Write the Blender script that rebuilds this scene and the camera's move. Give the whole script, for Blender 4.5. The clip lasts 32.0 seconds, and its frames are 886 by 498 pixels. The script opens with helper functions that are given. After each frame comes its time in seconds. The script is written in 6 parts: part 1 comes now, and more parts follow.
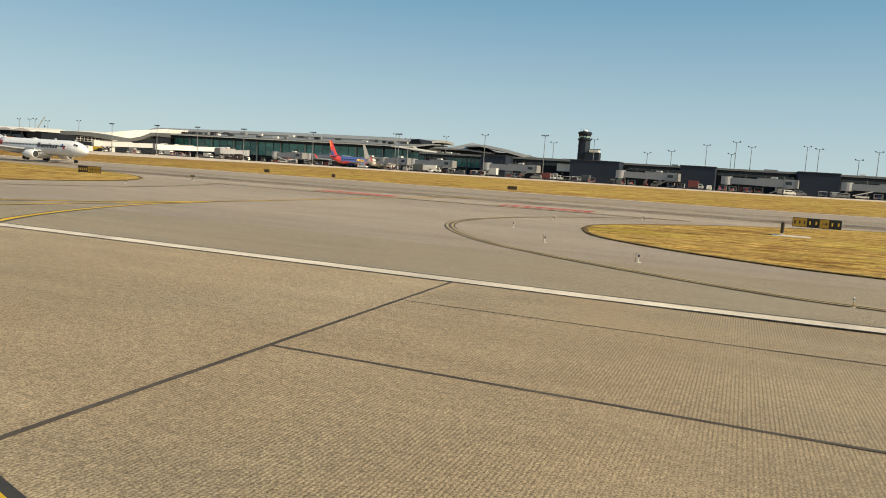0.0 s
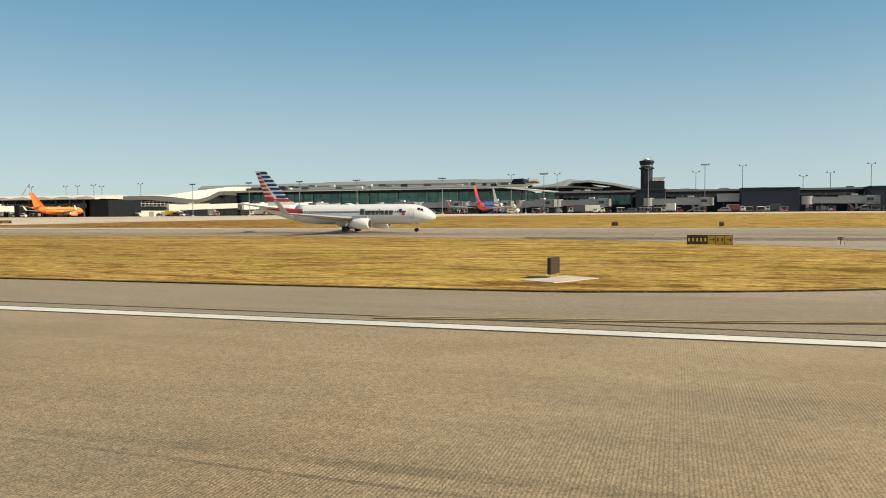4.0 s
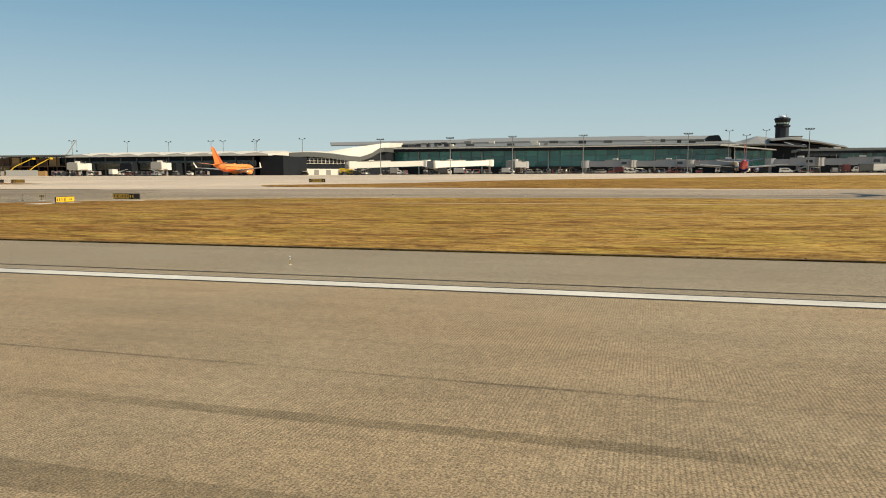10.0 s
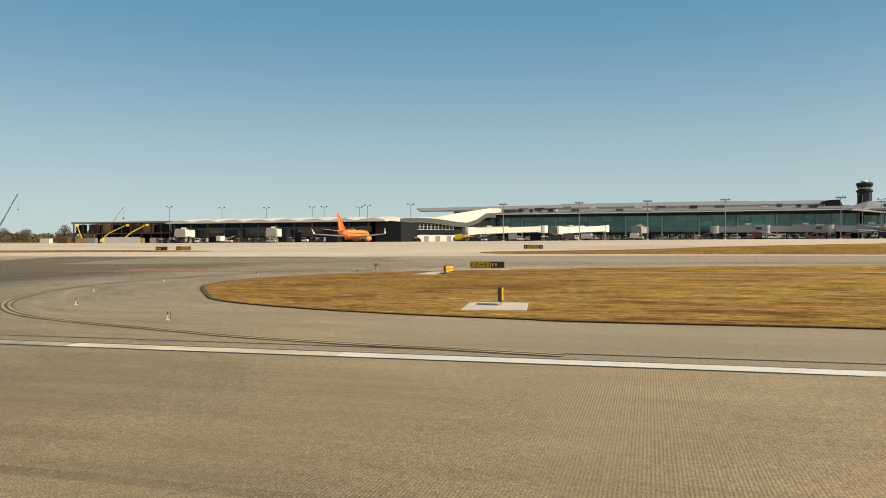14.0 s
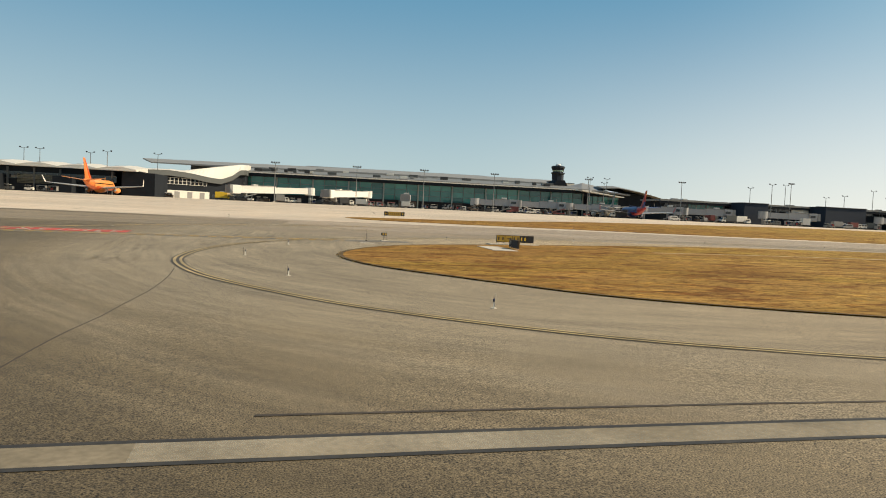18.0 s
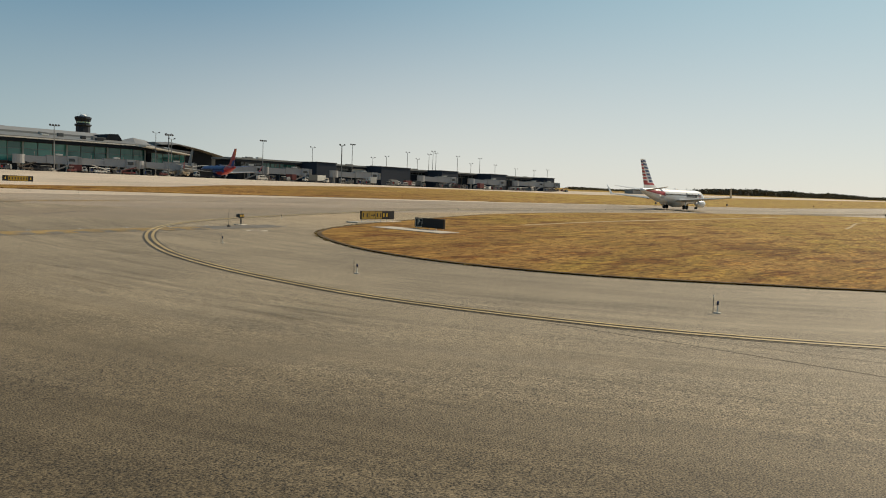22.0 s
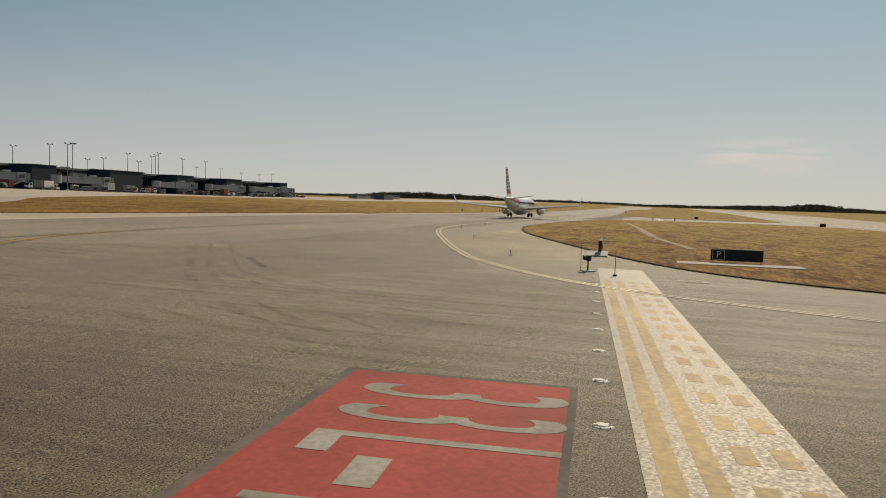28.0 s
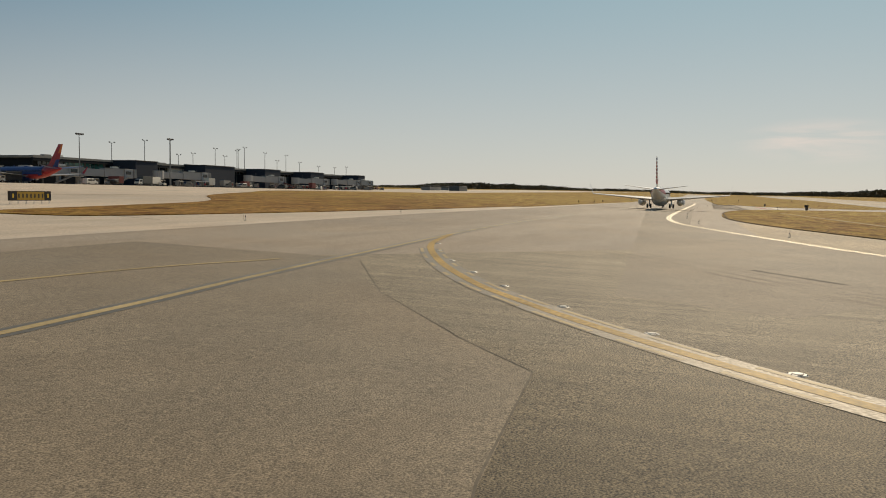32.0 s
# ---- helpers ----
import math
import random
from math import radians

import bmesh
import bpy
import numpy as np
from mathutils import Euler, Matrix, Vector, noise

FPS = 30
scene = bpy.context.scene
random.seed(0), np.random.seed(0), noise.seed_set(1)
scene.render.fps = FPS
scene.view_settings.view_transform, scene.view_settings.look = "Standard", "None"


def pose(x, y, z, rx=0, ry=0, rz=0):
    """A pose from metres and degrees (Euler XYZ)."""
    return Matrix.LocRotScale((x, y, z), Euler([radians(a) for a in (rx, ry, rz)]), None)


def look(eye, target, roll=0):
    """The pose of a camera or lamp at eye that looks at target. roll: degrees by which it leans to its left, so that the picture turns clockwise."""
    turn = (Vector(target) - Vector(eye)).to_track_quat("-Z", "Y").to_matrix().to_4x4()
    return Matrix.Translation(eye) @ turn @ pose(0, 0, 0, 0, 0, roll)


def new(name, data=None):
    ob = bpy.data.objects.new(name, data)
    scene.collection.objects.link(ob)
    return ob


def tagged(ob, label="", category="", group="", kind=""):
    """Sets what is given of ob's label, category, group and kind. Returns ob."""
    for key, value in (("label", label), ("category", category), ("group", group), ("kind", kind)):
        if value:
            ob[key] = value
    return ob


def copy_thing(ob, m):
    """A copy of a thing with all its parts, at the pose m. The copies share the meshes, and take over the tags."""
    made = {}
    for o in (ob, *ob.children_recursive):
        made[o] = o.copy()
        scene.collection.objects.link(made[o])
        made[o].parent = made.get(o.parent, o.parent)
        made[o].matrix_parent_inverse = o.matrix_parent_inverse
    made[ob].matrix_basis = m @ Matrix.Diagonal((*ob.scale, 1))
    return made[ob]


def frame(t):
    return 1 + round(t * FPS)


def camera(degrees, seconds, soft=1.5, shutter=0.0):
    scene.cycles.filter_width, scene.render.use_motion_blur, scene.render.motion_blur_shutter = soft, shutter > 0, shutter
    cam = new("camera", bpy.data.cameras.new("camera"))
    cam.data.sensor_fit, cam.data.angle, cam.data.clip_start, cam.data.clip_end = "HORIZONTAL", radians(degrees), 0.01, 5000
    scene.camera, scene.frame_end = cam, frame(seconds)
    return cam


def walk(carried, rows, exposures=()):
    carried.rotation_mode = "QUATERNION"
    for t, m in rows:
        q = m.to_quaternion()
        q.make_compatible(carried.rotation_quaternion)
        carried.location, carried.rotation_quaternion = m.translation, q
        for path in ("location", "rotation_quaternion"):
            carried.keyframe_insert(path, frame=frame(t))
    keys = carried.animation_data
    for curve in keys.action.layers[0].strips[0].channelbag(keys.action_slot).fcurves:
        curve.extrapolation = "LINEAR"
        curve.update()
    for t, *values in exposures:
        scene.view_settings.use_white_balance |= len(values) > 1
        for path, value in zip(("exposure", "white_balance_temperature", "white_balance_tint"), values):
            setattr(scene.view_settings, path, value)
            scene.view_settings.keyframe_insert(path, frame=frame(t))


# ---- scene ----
cam = camera(62.3, 32.0, soft=1.0)
PATH = [
    (0.0, pose(257.85, -0.72, 4.27, 84.21, -3.78, 22.37)), (0.5, pose(243.92, -0.80, 4.27, 84.30, -2.84, 22.45)),
    (1.0, pose(230.19, -0.80, 4.27, 84.05, -5.37, 20.07)), (1.5, pose(216.69, -0.71, 4.27, 83.72, 0.26, 17.11)),
    (2.0, pose(203.52, -0.59, 4.27, 83.45, -4.07, 17.19)), (2.5, pose(190.66, -0.42, 4.27, 84.86, -0.63, 16.59)),
    (3.0, pose(178.02, -0.28, 4.27, 84.75, -1.38, 17.47)), (3.5, pose(165.48, -0.26, 4.27, 85.59, -0.72, 17.98)),
    (4.0, pose(153.46, -0.29, 4.27, 87.37, 0.29, 17.75)), (4.5, pose(141.87, -0.35, 4.27, 88.02, 0.26, 17.16)),
    (5.0, pose(130.64, -0.45, 4.26, 86.93, -1.10, 16.56)), (5.5, pose(119.69, -0.55, 4.24, 84.64, -2.92, 16.32)),
    (6.0, pose(108.93, -0.65, 4.23, 83.39, -2.43, 16.81)), (6.5, pose(98.33, -0.68, 4.21, 82.61, -2.39, 17.21)),
    (7.0, pose(87.92, -0.67, 4.20, 82.32, -3.01, 17.58)), (7.5, pose(77.82, -0.57, 4.19, 82.34, -1.24, 17.20)),
    (8.0, pose(68.09, -0.33, 4.17, 83.26, -0.86, 16.48)), (8.5, pose(58.77, -0.09, 4.16, 84.29, -0.71, 15.57)),
    (9.0, pose(49.74, 0.00, 4.15, 84.55, -0.24, 15.43)), (9.5, pose(40.90, -0.09, 4.15, 84.46, 0.13, 15.45)),
    (10.0, pose(32.34, -0.25, 4.14, 84.28, 0.10, 15.73)), (10.5, pose(24.11, -0.43, 4.13, 84.21, 0.17, 16.08)),
    (11.0, pose(16.14, -0.52, 4.12, 84.72, -0.07, 16.23)), (11.5, pose(8.37, -0.48, 4.12, 85.54, -0.36, 16.22)),
    (12.0, pose(0.77, -0.38, 4.11, 86.27, -0.80, 16.25)), (12.5, pose(-6.62, -0.27, 4.10, 87.15, -1.10, 16.24)),
    (13.0, pose(-13.74, -0.18, 4.10, 87.93, -1.53, 16.13)), (13.5, pose(-20.52, -0.03, 4.09, 88.70, -1.17, 15.97)),
    (14.0, pose(-27.03, 0.22, 4.06, 89.48, 0.22, 15.77)), (14.5, pose(-33.32, 0.62, 4.03, 89.92, 0.93, 15.14)),
    (15.0, pose(-39.44, 1.23, 4.01, 89.96, 0.43, 13.66)), (15.5, pose(-45.45, 2.09, 3.98, 89.56, -1.06, 10.93)),
    (16.0, pose(-51.39, 3.28, 3.95, 88.73, -2.26, 6.53)), (16.5, pose(-57.19, 4.70, 3.93, 88.19, -3.61, 1.56)),
    (17.0, pose(-62.72, 6.57, 3.90, 87.60, -3.35, -1.52)), (17.5, pose(-68.03, 8.94, 3.88, 87.36, -3.33, -5.36)),
    (18.0, pose(-72.96, 11.80, 3.86, 87.10, -2.73, -9.64)), (18.5, pose(-77.58, 15.04, 3.84, 86.74, -2.07, -15.10)),
    (19.0, pose(-81.92, 18.52, 3.82, 86.64, -0.87, -19.21)), (19.5, pose(-85.96, 22.29, 3.80, 86.21, -1.79, -24.30)),
    (20.0, pose(-89.59, 26.34, 3.79, 86.04, -2.06, -29.01)), (20.5, pose(-92.68, 30.92, 3.77, 86.34, -1.96, -34.62)),
    (21.0, pose(-95.40, 35.44, 3.76, 86.22, -2.17, -39.23)), (21.5, pose(-97.81, 39.86, 3.75, 85.85, -2.47, -43.33)),
    (22.0, pose(-99.98, 44.41, 3.74, 85.41, -2.29, -47.76)), (22.5, pose(-101.72, 48.89, 3.74, 86.55, -1.87, -51.54)),
    (23.0, pose(-103.23, 53.40, 3.74, 86.27, -1.68, -54.46)), (23.5, pose(-104.57, 57.89, 3.74, 85.93, -1.12, -56.69)),
    (24.0, pose(-105.53, 62.36, 3.73, 85.20, -0.70, -58.28)), (24.5, pose(-106.18, 66.78, 3.73, 84.50, -0.73, -60.04)),
    (25.0, pose(-106.83, 71.12, 3.73, 86.21, 0.24, -62.40)), (25.5, pose(-107.45, 75.57, 3.73, 87.35, 0.57, -65.02)),
    (26.0, pose(-108.01, 79.89, 3.73, 87.03, -0.21, -67.59)), (26.5, pose(-108.48, 84.03, 3.73, 85.91, -1.63, -69.79)),
    (27.0, pose(-108.85, 87.88, 3.73, 86.27, -1.77, -71.29)), (27.5, pose(-109.13, 91.65, 3.73, 86.34, -2.34, -72.50)),
    (28.0, pose(-109.17, 95.36, 3.73, 86.58, -1.77, -73.54)), (28.5, pose(-109.21, 98.88, 3.73, 86.49, -2.15, -74.08)),
    (29.0, pose(-109.28, 102.28, 3.73, 86.09, -2.00, -74.15)), (29.5, pose(-109.41, 105.50, 3.73, 85.38, -1.13, -72.82)),
    (30.0, pose(-109.42, 108.89, 3.73, 85.32, -1.11, -71.96)), (30.5, pose(-109.53, 111.92, 3.73, 85.26, -1.45, -71.48)),
    (31.0, pose(-109.61, 114.81, 3.73, 85.29, -1.73, -70.86)), (31.5, pose(-109.85, 117.79, 3.73, 85.44, -2.75, -70.39)),
    (32.0, pose(-110.04, 120.56, 3.73, 85.74, -1.04, -70.12)),
]
walk(cam, PATH, exposures=[(0.0, 0.38, 6950, 11), (3.5, 0.44, 7000, 11), (5.8, 0.36, 7450, 12), (7.2, 0.36, 7400, 12), (9.0, 0.36, 7100, 12), (13.0, 0.36, 7150, 12), (16.0, 0.38, 7400, 12), (19.0, 0.38, 7050, 11), (21.0, 0.12, 7050, 11), (23.0, -0.14, 7150, 12), (28.0, -0.46, 7100, 13), (32.0, -0.37, 7200, 13)])

# ---- world and sun ----
SUN_AZ, SUN_EL = -8.0, 36.0      # degrees: azimuth counted from +x towards +y, and height
world = bpy.data.worlds.new("sky")
scene.world = world
world.use_nodes = True
wn = world.node_tree
sky = wn.nodes.new("ShaderNodeTexSky")
sky.sky_type, sky.sun_disc = "NISHITA", False
sky.sun_elevation, sky.sun_rotation = radians(SUN_EL), radians(90 - SUN_AZ)
sky.altitude, sky.air_density, sky.dust_density, sky.ozone_density = 40, 1.0, 0.5, 1.3
tint = wn.nodes.new("ShaderNodeMix")
tint.data_type, tint.blend_type = "RGBA", "MULTIPLY"
tint.inputs[0].default_value, tint.inputs[7].default_value = 1.0, (0.88, 1.0, 1.06, 1)
wn.links.new(sky.outputs[0], tint.inputs[6])


def wmath(op, a, b=0.0, c=0.0):
    nd = wn.nodes.new("ShaderNodeMath")
    nd.operation = op
    for i, v in enumerate((a, b, c)):
        if isinstance(v, (int, float)):
            nd.inputs[i].default_value = v
        else:
            wn.links.new(v, nd.inputs[i])
    return nd.outputs[0]


def wvec(op, a, b):
    nd = wn.nodes.new("ShaderNodeVectorMath")
    nd.operation = op
    wn.links.new(a, nd.inputs[0])
    nd.inputs[1].default_value = b
    return nd


def wrange(v, lo, hi, to_lo=0.0, to_hi=1.0):
    nd = wn.nodes.new("ShaderNodeMapRange")
    nd.interpolation_type = "SMOOTHSTEP"
    for i, x in enumerate((lo, hi, to_lo, to_hi)):
        nd.inputs[1 + i].default_value = x
    wn.links.new(v, nd.inputs[0])
    return nd.outputs[0]


def wmix(f, a, b):
    nd = wn.nodes.new("ShaderNodeMix")
    nd.data_type = "RGBA"
    wn.links.new(f, nd.inputs[0])
    for i, v in ((6, a), (7, b)):
        if isinstance(v, tuple):
            nd.inputs[i].default_value = (*v, 1)
        else:
            wn.links.new(v, nd.inputs[i])
    return nd.outputs[2]


# haze: pale round the horizon, whiter towards the sun, thinning with height
coord = wn.nodes.new("ShaderNodeTexCoord").outputs["Generated"]
parts = wn.nodes.new("ShaderNodeSeparateXYZ")
wn.links.new(coord, parts.inputs[0])
height = parts.outputs[2]
sunward = wvec("DOT_PRODUCT", coord, (math.cos(radians(SUN_AZ)), math.sin(radians(SUN_AZ)), 0)).outputs["Value"]
low = wmix(wrange(sunward, 0.0, 0.7), (4.9, 6.4, 7.0), (9.2, 9.5, 9.4))
high = wmix(wrange(sunward, 0.25, 1.05), (0.9, 3.05, 5.05), (4.4, 7.2, 8.6))
haze = wmix(wrange(height, -0.05, 0.34), low, high)
clear = wmix(wrange(height, 0.3, 0.7, 0.85, 0.15), tint.outputs[2], haze)
# one thin wisp of cloud low beside the sun
veil = wn.nodes.new("ShaderNodeTexNoise")
veil.inputs["Scale"].default_value, veil.inputs["Detail"].default_value, veil.inputs["Distortion"].default_value = 9.0, 7, 0.6
wn.links.new(wvec("MULTIPLY", coord, (1, 1, 5)).outputs[0], veil.inputs[0])
off = wvec("MULTIPLY", wvec("SUBTRACT", coord, (0.990, -0.128, 0.072)).outputs[0], (1, 1, 3.6))
far_off = wn.nodes.new("ShaderNodeVectorMath")
far_off.operation = "LENGTH"
wn.links.new(off.outputs[0], far_off.inputs[0])
patch = wmath("MULTIPLY", wrange(far_off.outputs["Value"], 0.02, 0.115, 1.0, 0.0), wrange(veil.outputs[0], 0.38, 0.66))
final = wmix(wmath("MULTIPLY", patch, 0.75), clear, (11.8, 10.9, 10.4))
wn.links.new(final, wn.nodes["Background"].inputs[0])
wn.nodes["Background"].inputs[1].default_value = 0.08
sun = new("sun", bpy.data.lights.new("sun", "SUN"))
sun.data.energy, sun.data.angle, sun.data.color = 4.3, radians(0.6), (1.0, 0.90, 0.72)
sx, sy, sz = math.cos(radians(SUN_AZ)) * math.cos(radians(SUN_EL)), math.sin(radians(SUN_AZ)) * math.cos(radians(SUN_EL)), math.sin(radians(SUN_EL))
sun.matrix_world = look((sx * 500, sy * 500, sz * 500), (0, 0, 0))


# ---- materials ----
def material(name, color, rough=0.8, metal=0.0, spread=0.25, scale=1.0, fine=20.0, bump=0.2, second=None, stretch=(1, 1, 1), spec=0.4, alpha=1.0, grit=None):
    """A worn surface: a broad and a fine noise vary its colour, and the fine one lifts it."""
    m = bpy.data.materials.new(name)
    m.use_nodes = True
    n, l = m.node_tree.nodes, m.node_tree.links
    p = n["Principled BSDF"]
    tc, mp = n.new("ShaderNodeTexCoord"), n.new("ShaderNodeMapping")
    mp.inputs["Scale"].default_value = stretch
    l.new(tc.outputs["Object"], mp.inputs[0])
    big, small = n.new("ShaderNodeTexNoise"), n.new("ShaderNodeTexNoise")
    big.inputs["Scale"].default_value, big.inputs["Detail"].default_value = scale, 8
    small.inputs["Scale"].default_value, small.inputs["Detail"].default_value = fine, 4
    l.new(mp.outputs[0], big.inputs[0]), l.new(mp.outputs[0], small.inputs[0])
    ramp = n.new("ShaderNodeMix")
    ramp.data_type = "RGBA"
    c2 = second or tuple(max(0, c * (1 - spread)) for c in color)
    c1 = color if second else tuple(min(1, c * (1 + spread)) for c in color)
    ramp.inputs[6].default_value, ramp.inputs[7].default_value = (*c2, 1), (*c1, 1)
    mr = n.new("ShaderNodeMapRange")
    mr.inputs[1].default_value, mr.inputs[2].default_value = 0.32, 0.68
    l.new(big.outputs[0], mr.inputs[0]), l.new(mr.outputs[0], ramp.inputs[0])
    grain = n.new("ShaderNodeMix")
    grain.data_type, grain.blend_type = "RGBA", "MULTIPLY"
    grain.inputs[0].default_value = 1.0
    mr2 = n.new("ShaderNodeMapRange")
    mr2.inputs[1].default_value, mr2.inputs[2].default_value, mr2.inputs[3].default_value, mr2.inputs[4].default_value = 0.25, 0.75, 1 - (grit or spread), 1 + (grit or spread * 0.5)
    l.new(small.outputs[0], mr2.inputs[0])
    l.new(ramp.outputs[2], grain.inputs[6]), l.new(mr2.outputs[0], grain.inputs[7])
    l.new(grain.outputs[2], p.inputs["Base Color"])
    p.inputs["Roughness"].default_value, p.inputs["Metallic"].default_value = rough, metal
    p.inputs["Specular IOR Level"].default_value = spec
    if bump:
        b = n.new("ShaderNodeBump")
        b.inputs["Strength"].default_value, b.inputs["Distance"].default_value = bump, 0.02
        l.new(small.outputs[0], b.inputs["Height"]), l.new(b.outputs[0], p.inputs["Normal"])
    p.inputs["Alpha"].default_value = alpha
    return m


def glazed(name, color, rough, shine=1.0):
    """Old road paint, polished by wheels: it shines where the sun stands low behind it."""
    m = material(name, color, rough, 0, 0.25, 0.5, 9.0, 0.06, spec=shine, grit=0.45)
    n, l = m.node_tree.nodes, m.node_tree.links
    p = n["Principled BSDF"]
    p.inputs["IOR"].default_value, p.inputs["Specular Tint"].default_value = 1.7, (1.0, 0.90, 0.72, 1)
    wear, mr = n.new("ShaderNodeTexNoise"), n.new("ShaderNodeMapRange")
    wear.inputs["Scale"].default_value, wear.inputs["Detail"].default_value = 14.0, 6
    mr.inputs[1].default_value, mr.inputs[2].default_value, mr.inputs[3].default_value, mr.inputs[4].default_value = 0.35, 0.68, rough - 0.05, rough + 0.12
    l.new(n.new("ShaderNodeTexCoord").outputs["Object"], wear.inputs[0]), l.new(wear.outputs[0], mr.inputs[0])
    l.new(mr.outputs[0], p.inputs["Roughness"])
    return m


def plain(name, color, rough=0.5, metal=0.0, spread=0.08, scale=3.0):
    return material(name, color, rough, metal, spread, scale, 30.0, 0.05)


def asphalt(name, color, swirl=0.16, stretch=(0.5, 1, 1), grit=0.55, sheen=0.78, groove=0.0, west=None, sweep=0.0):
    """Worn asphalt: coarse stones that stand proud, blotches a few paces wide, and long streaks swept by wheels.
    The streaks run along the runway and bend with the turn into the exit; sweep: their strength.
    west: the colour that it takes on towards the exit, browned by rubber along the wheels' way and darkened there for
    vignetting."""
    m = bpy.data.materials.new(name)
    m.use_nodes = True
    n, l = m.node_tree.nodes, m.node_tree.links
    p = n["Principled BSDF"]
    tc, mp, sep = n.new("ShaderNodeTexCoord"), n.new("ShaderNodeMapping"), n.new("ShaderNodeSeparateXYZ")
    mp.inputs["Scale"].default_value = stretch
    l.new(tc.outputs["Object"], mp.inputs[0]), l.new(tc.outputs["Object"], sep.inputs[0])

    def calc(op, a, b=0.0, c=0.0):
        nd = n.new("ShaderNodeMath")
        nd.operation = op
        for i, v in enumerate((a, b, c)):
            if isinstance(v, (int, float)):
                nd.inputs[i].default_value = v
            else:
                l.new(v, nd.inputs[i])
        return nd.outputs[0]

    def span(v, lo, hi, a, b, soft=False):
        mr = n.new("ShaderNodeMapRange")
        mr.interpolation_type = "SMOOTHSTEP" if soft else "LINEAR"
        for i, x in enumerate((lo, hi, a, b)):
            if isinstance(x, (int, float)):
                mr.inputs[1 + i].default_value = x
            else:
                l.new(x, mr.inputs[1 + i])
        l.new(v, mr.inputs[0])
        return mr.outputs[0]

    def cloud(scale, detail, distort, src):
        nz = n.new("ShaderNodeTexNoise")
        nz.inputs["Scale"].default_value, nz.inputs["Detail"].default_value, nz.inputs["Distortion"].default_value = scale, detail, distort
        l.new(src, nz.inputs[0])
        return nz.outputs[0]

    X, Y = sep.outputs[0], sep.outputs[1]
    broad = span(cloud(0.03, 7, 1.4, mp.outputs[0]), 0.3, 0.7, 1 - swirl, 1 + swirl)
    blot = span(cloud(0.45, 6, 0.4, mp.outputs[0]), 0.3, 0.7, 1 - swirl * 0.6, 1 + swirl * 0.6)
    mid = span(cloud(6.0, 4, 0.0, tc.outputs["Object"]), 0.3, 0.7, 0.83, 1.15)
    stone = cloud(30.0, 4, 0.0, tc.outputs["Object"])
    fine = span(stone, 0.32, 0.68, 1 - grit, 1 + grit * 0.85)
    if groove:
        cut = calc("SINE", calc("MULTIPLY", X, 2 * math.pi / 0.075))
        depth = span(cloud(0.16, 4, 0.3, tc.outputs["Object"]), 0.35, 0.65, 0.25 * groove, 1.2 * groove)
        fine = calc("MULTIPLY", fine, calc("SUBTRACT", 1.0, calc("MULTIPLY", depth, span(cut, -1.0, 0.2, 1.0, -0.3))))
    tone = calc("MULTIPLY", calc("MULTIPLY", broad, blot), calc("MULTIPLY", mid, fine))
    ground = n.new("ShaderNodeMix")
    ground.data_type = "RGBA"
    ground.inputs[6].default_value, ground.inputs[7].default_value = (*color, 1), (color[0] * 1.05, color[1] * 0.97, color[2] * 0.88, 1)
    l.new(span(cloud(0.12, 4, 0.5, tc.outputs["Object"]), 0.35, 0.7, 0.0, 0.6), ground.inputs[0])
    base = ground.outputs[2]
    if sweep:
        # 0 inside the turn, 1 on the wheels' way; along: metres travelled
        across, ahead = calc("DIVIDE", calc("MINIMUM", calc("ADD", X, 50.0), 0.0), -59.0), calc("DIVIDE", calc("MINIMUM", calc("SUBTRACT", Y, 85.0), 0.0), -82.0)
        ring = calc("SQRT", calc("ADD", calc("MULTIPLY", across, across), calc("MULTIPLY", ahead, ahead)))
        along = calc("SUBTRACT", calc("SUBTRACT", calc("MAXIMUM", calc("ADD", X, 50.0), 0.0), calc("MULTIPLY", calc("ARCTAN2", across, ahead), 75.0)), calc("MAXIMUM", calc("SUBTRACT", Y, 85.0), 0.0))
        turned = span(X, -15.0, -80.0, 0.0, 1.0, True)
        comb = n.new("ShaderNodeCombineXYZ")
        l.new(calc("MULTIPLY", along, 0.035), comb.inputs[0]), l.new(calc("MULTIPLY", ring, 26.0), comb.inputs[1])
        thin = n.new("ShaderNodeCombineXYZ")
        l.new(calc("MULTIPLY", along, 0.05), thin.inputs[0]), l.new(calc("MULTIPLY", ring, 120.0), thin.inputs[1])
        wide_s, thin_s = cloud(1.0, 5, 0.6, comb.outputs[0]), cloud(1.0, 3, 0.2, thin.outputs[0])
        much = span(turned, 0.0, 1.0, 0.5 * sweep, 1.5 * sweep)
        streak = calc("ADD", 1.0, calc("MULTIPLY", much, calc("ADD", span(wide_s, 0.3, 0.7, -0.7, 0.7), span(thin_s, 0.38, 0.68, 0.35, -0.85))))
        tone = calc("MULTIPLY", tone, streak)
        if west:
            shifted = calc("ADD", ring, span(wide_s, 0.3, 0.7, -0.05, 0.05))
            # tyre rubber; the near view's vignetting is put into this tone as well
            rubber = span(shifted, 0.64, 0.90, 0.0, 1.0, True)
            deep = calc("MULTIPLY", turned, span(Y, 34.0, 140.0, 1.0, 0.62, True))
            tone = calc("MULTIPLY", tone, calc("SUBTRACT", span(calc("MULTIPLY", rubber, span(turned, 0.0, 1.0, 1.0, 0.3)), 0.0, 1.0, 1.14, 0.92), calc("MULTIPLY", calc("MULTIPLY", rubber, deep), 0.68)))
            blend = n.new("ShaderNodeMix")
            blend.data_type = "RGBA"
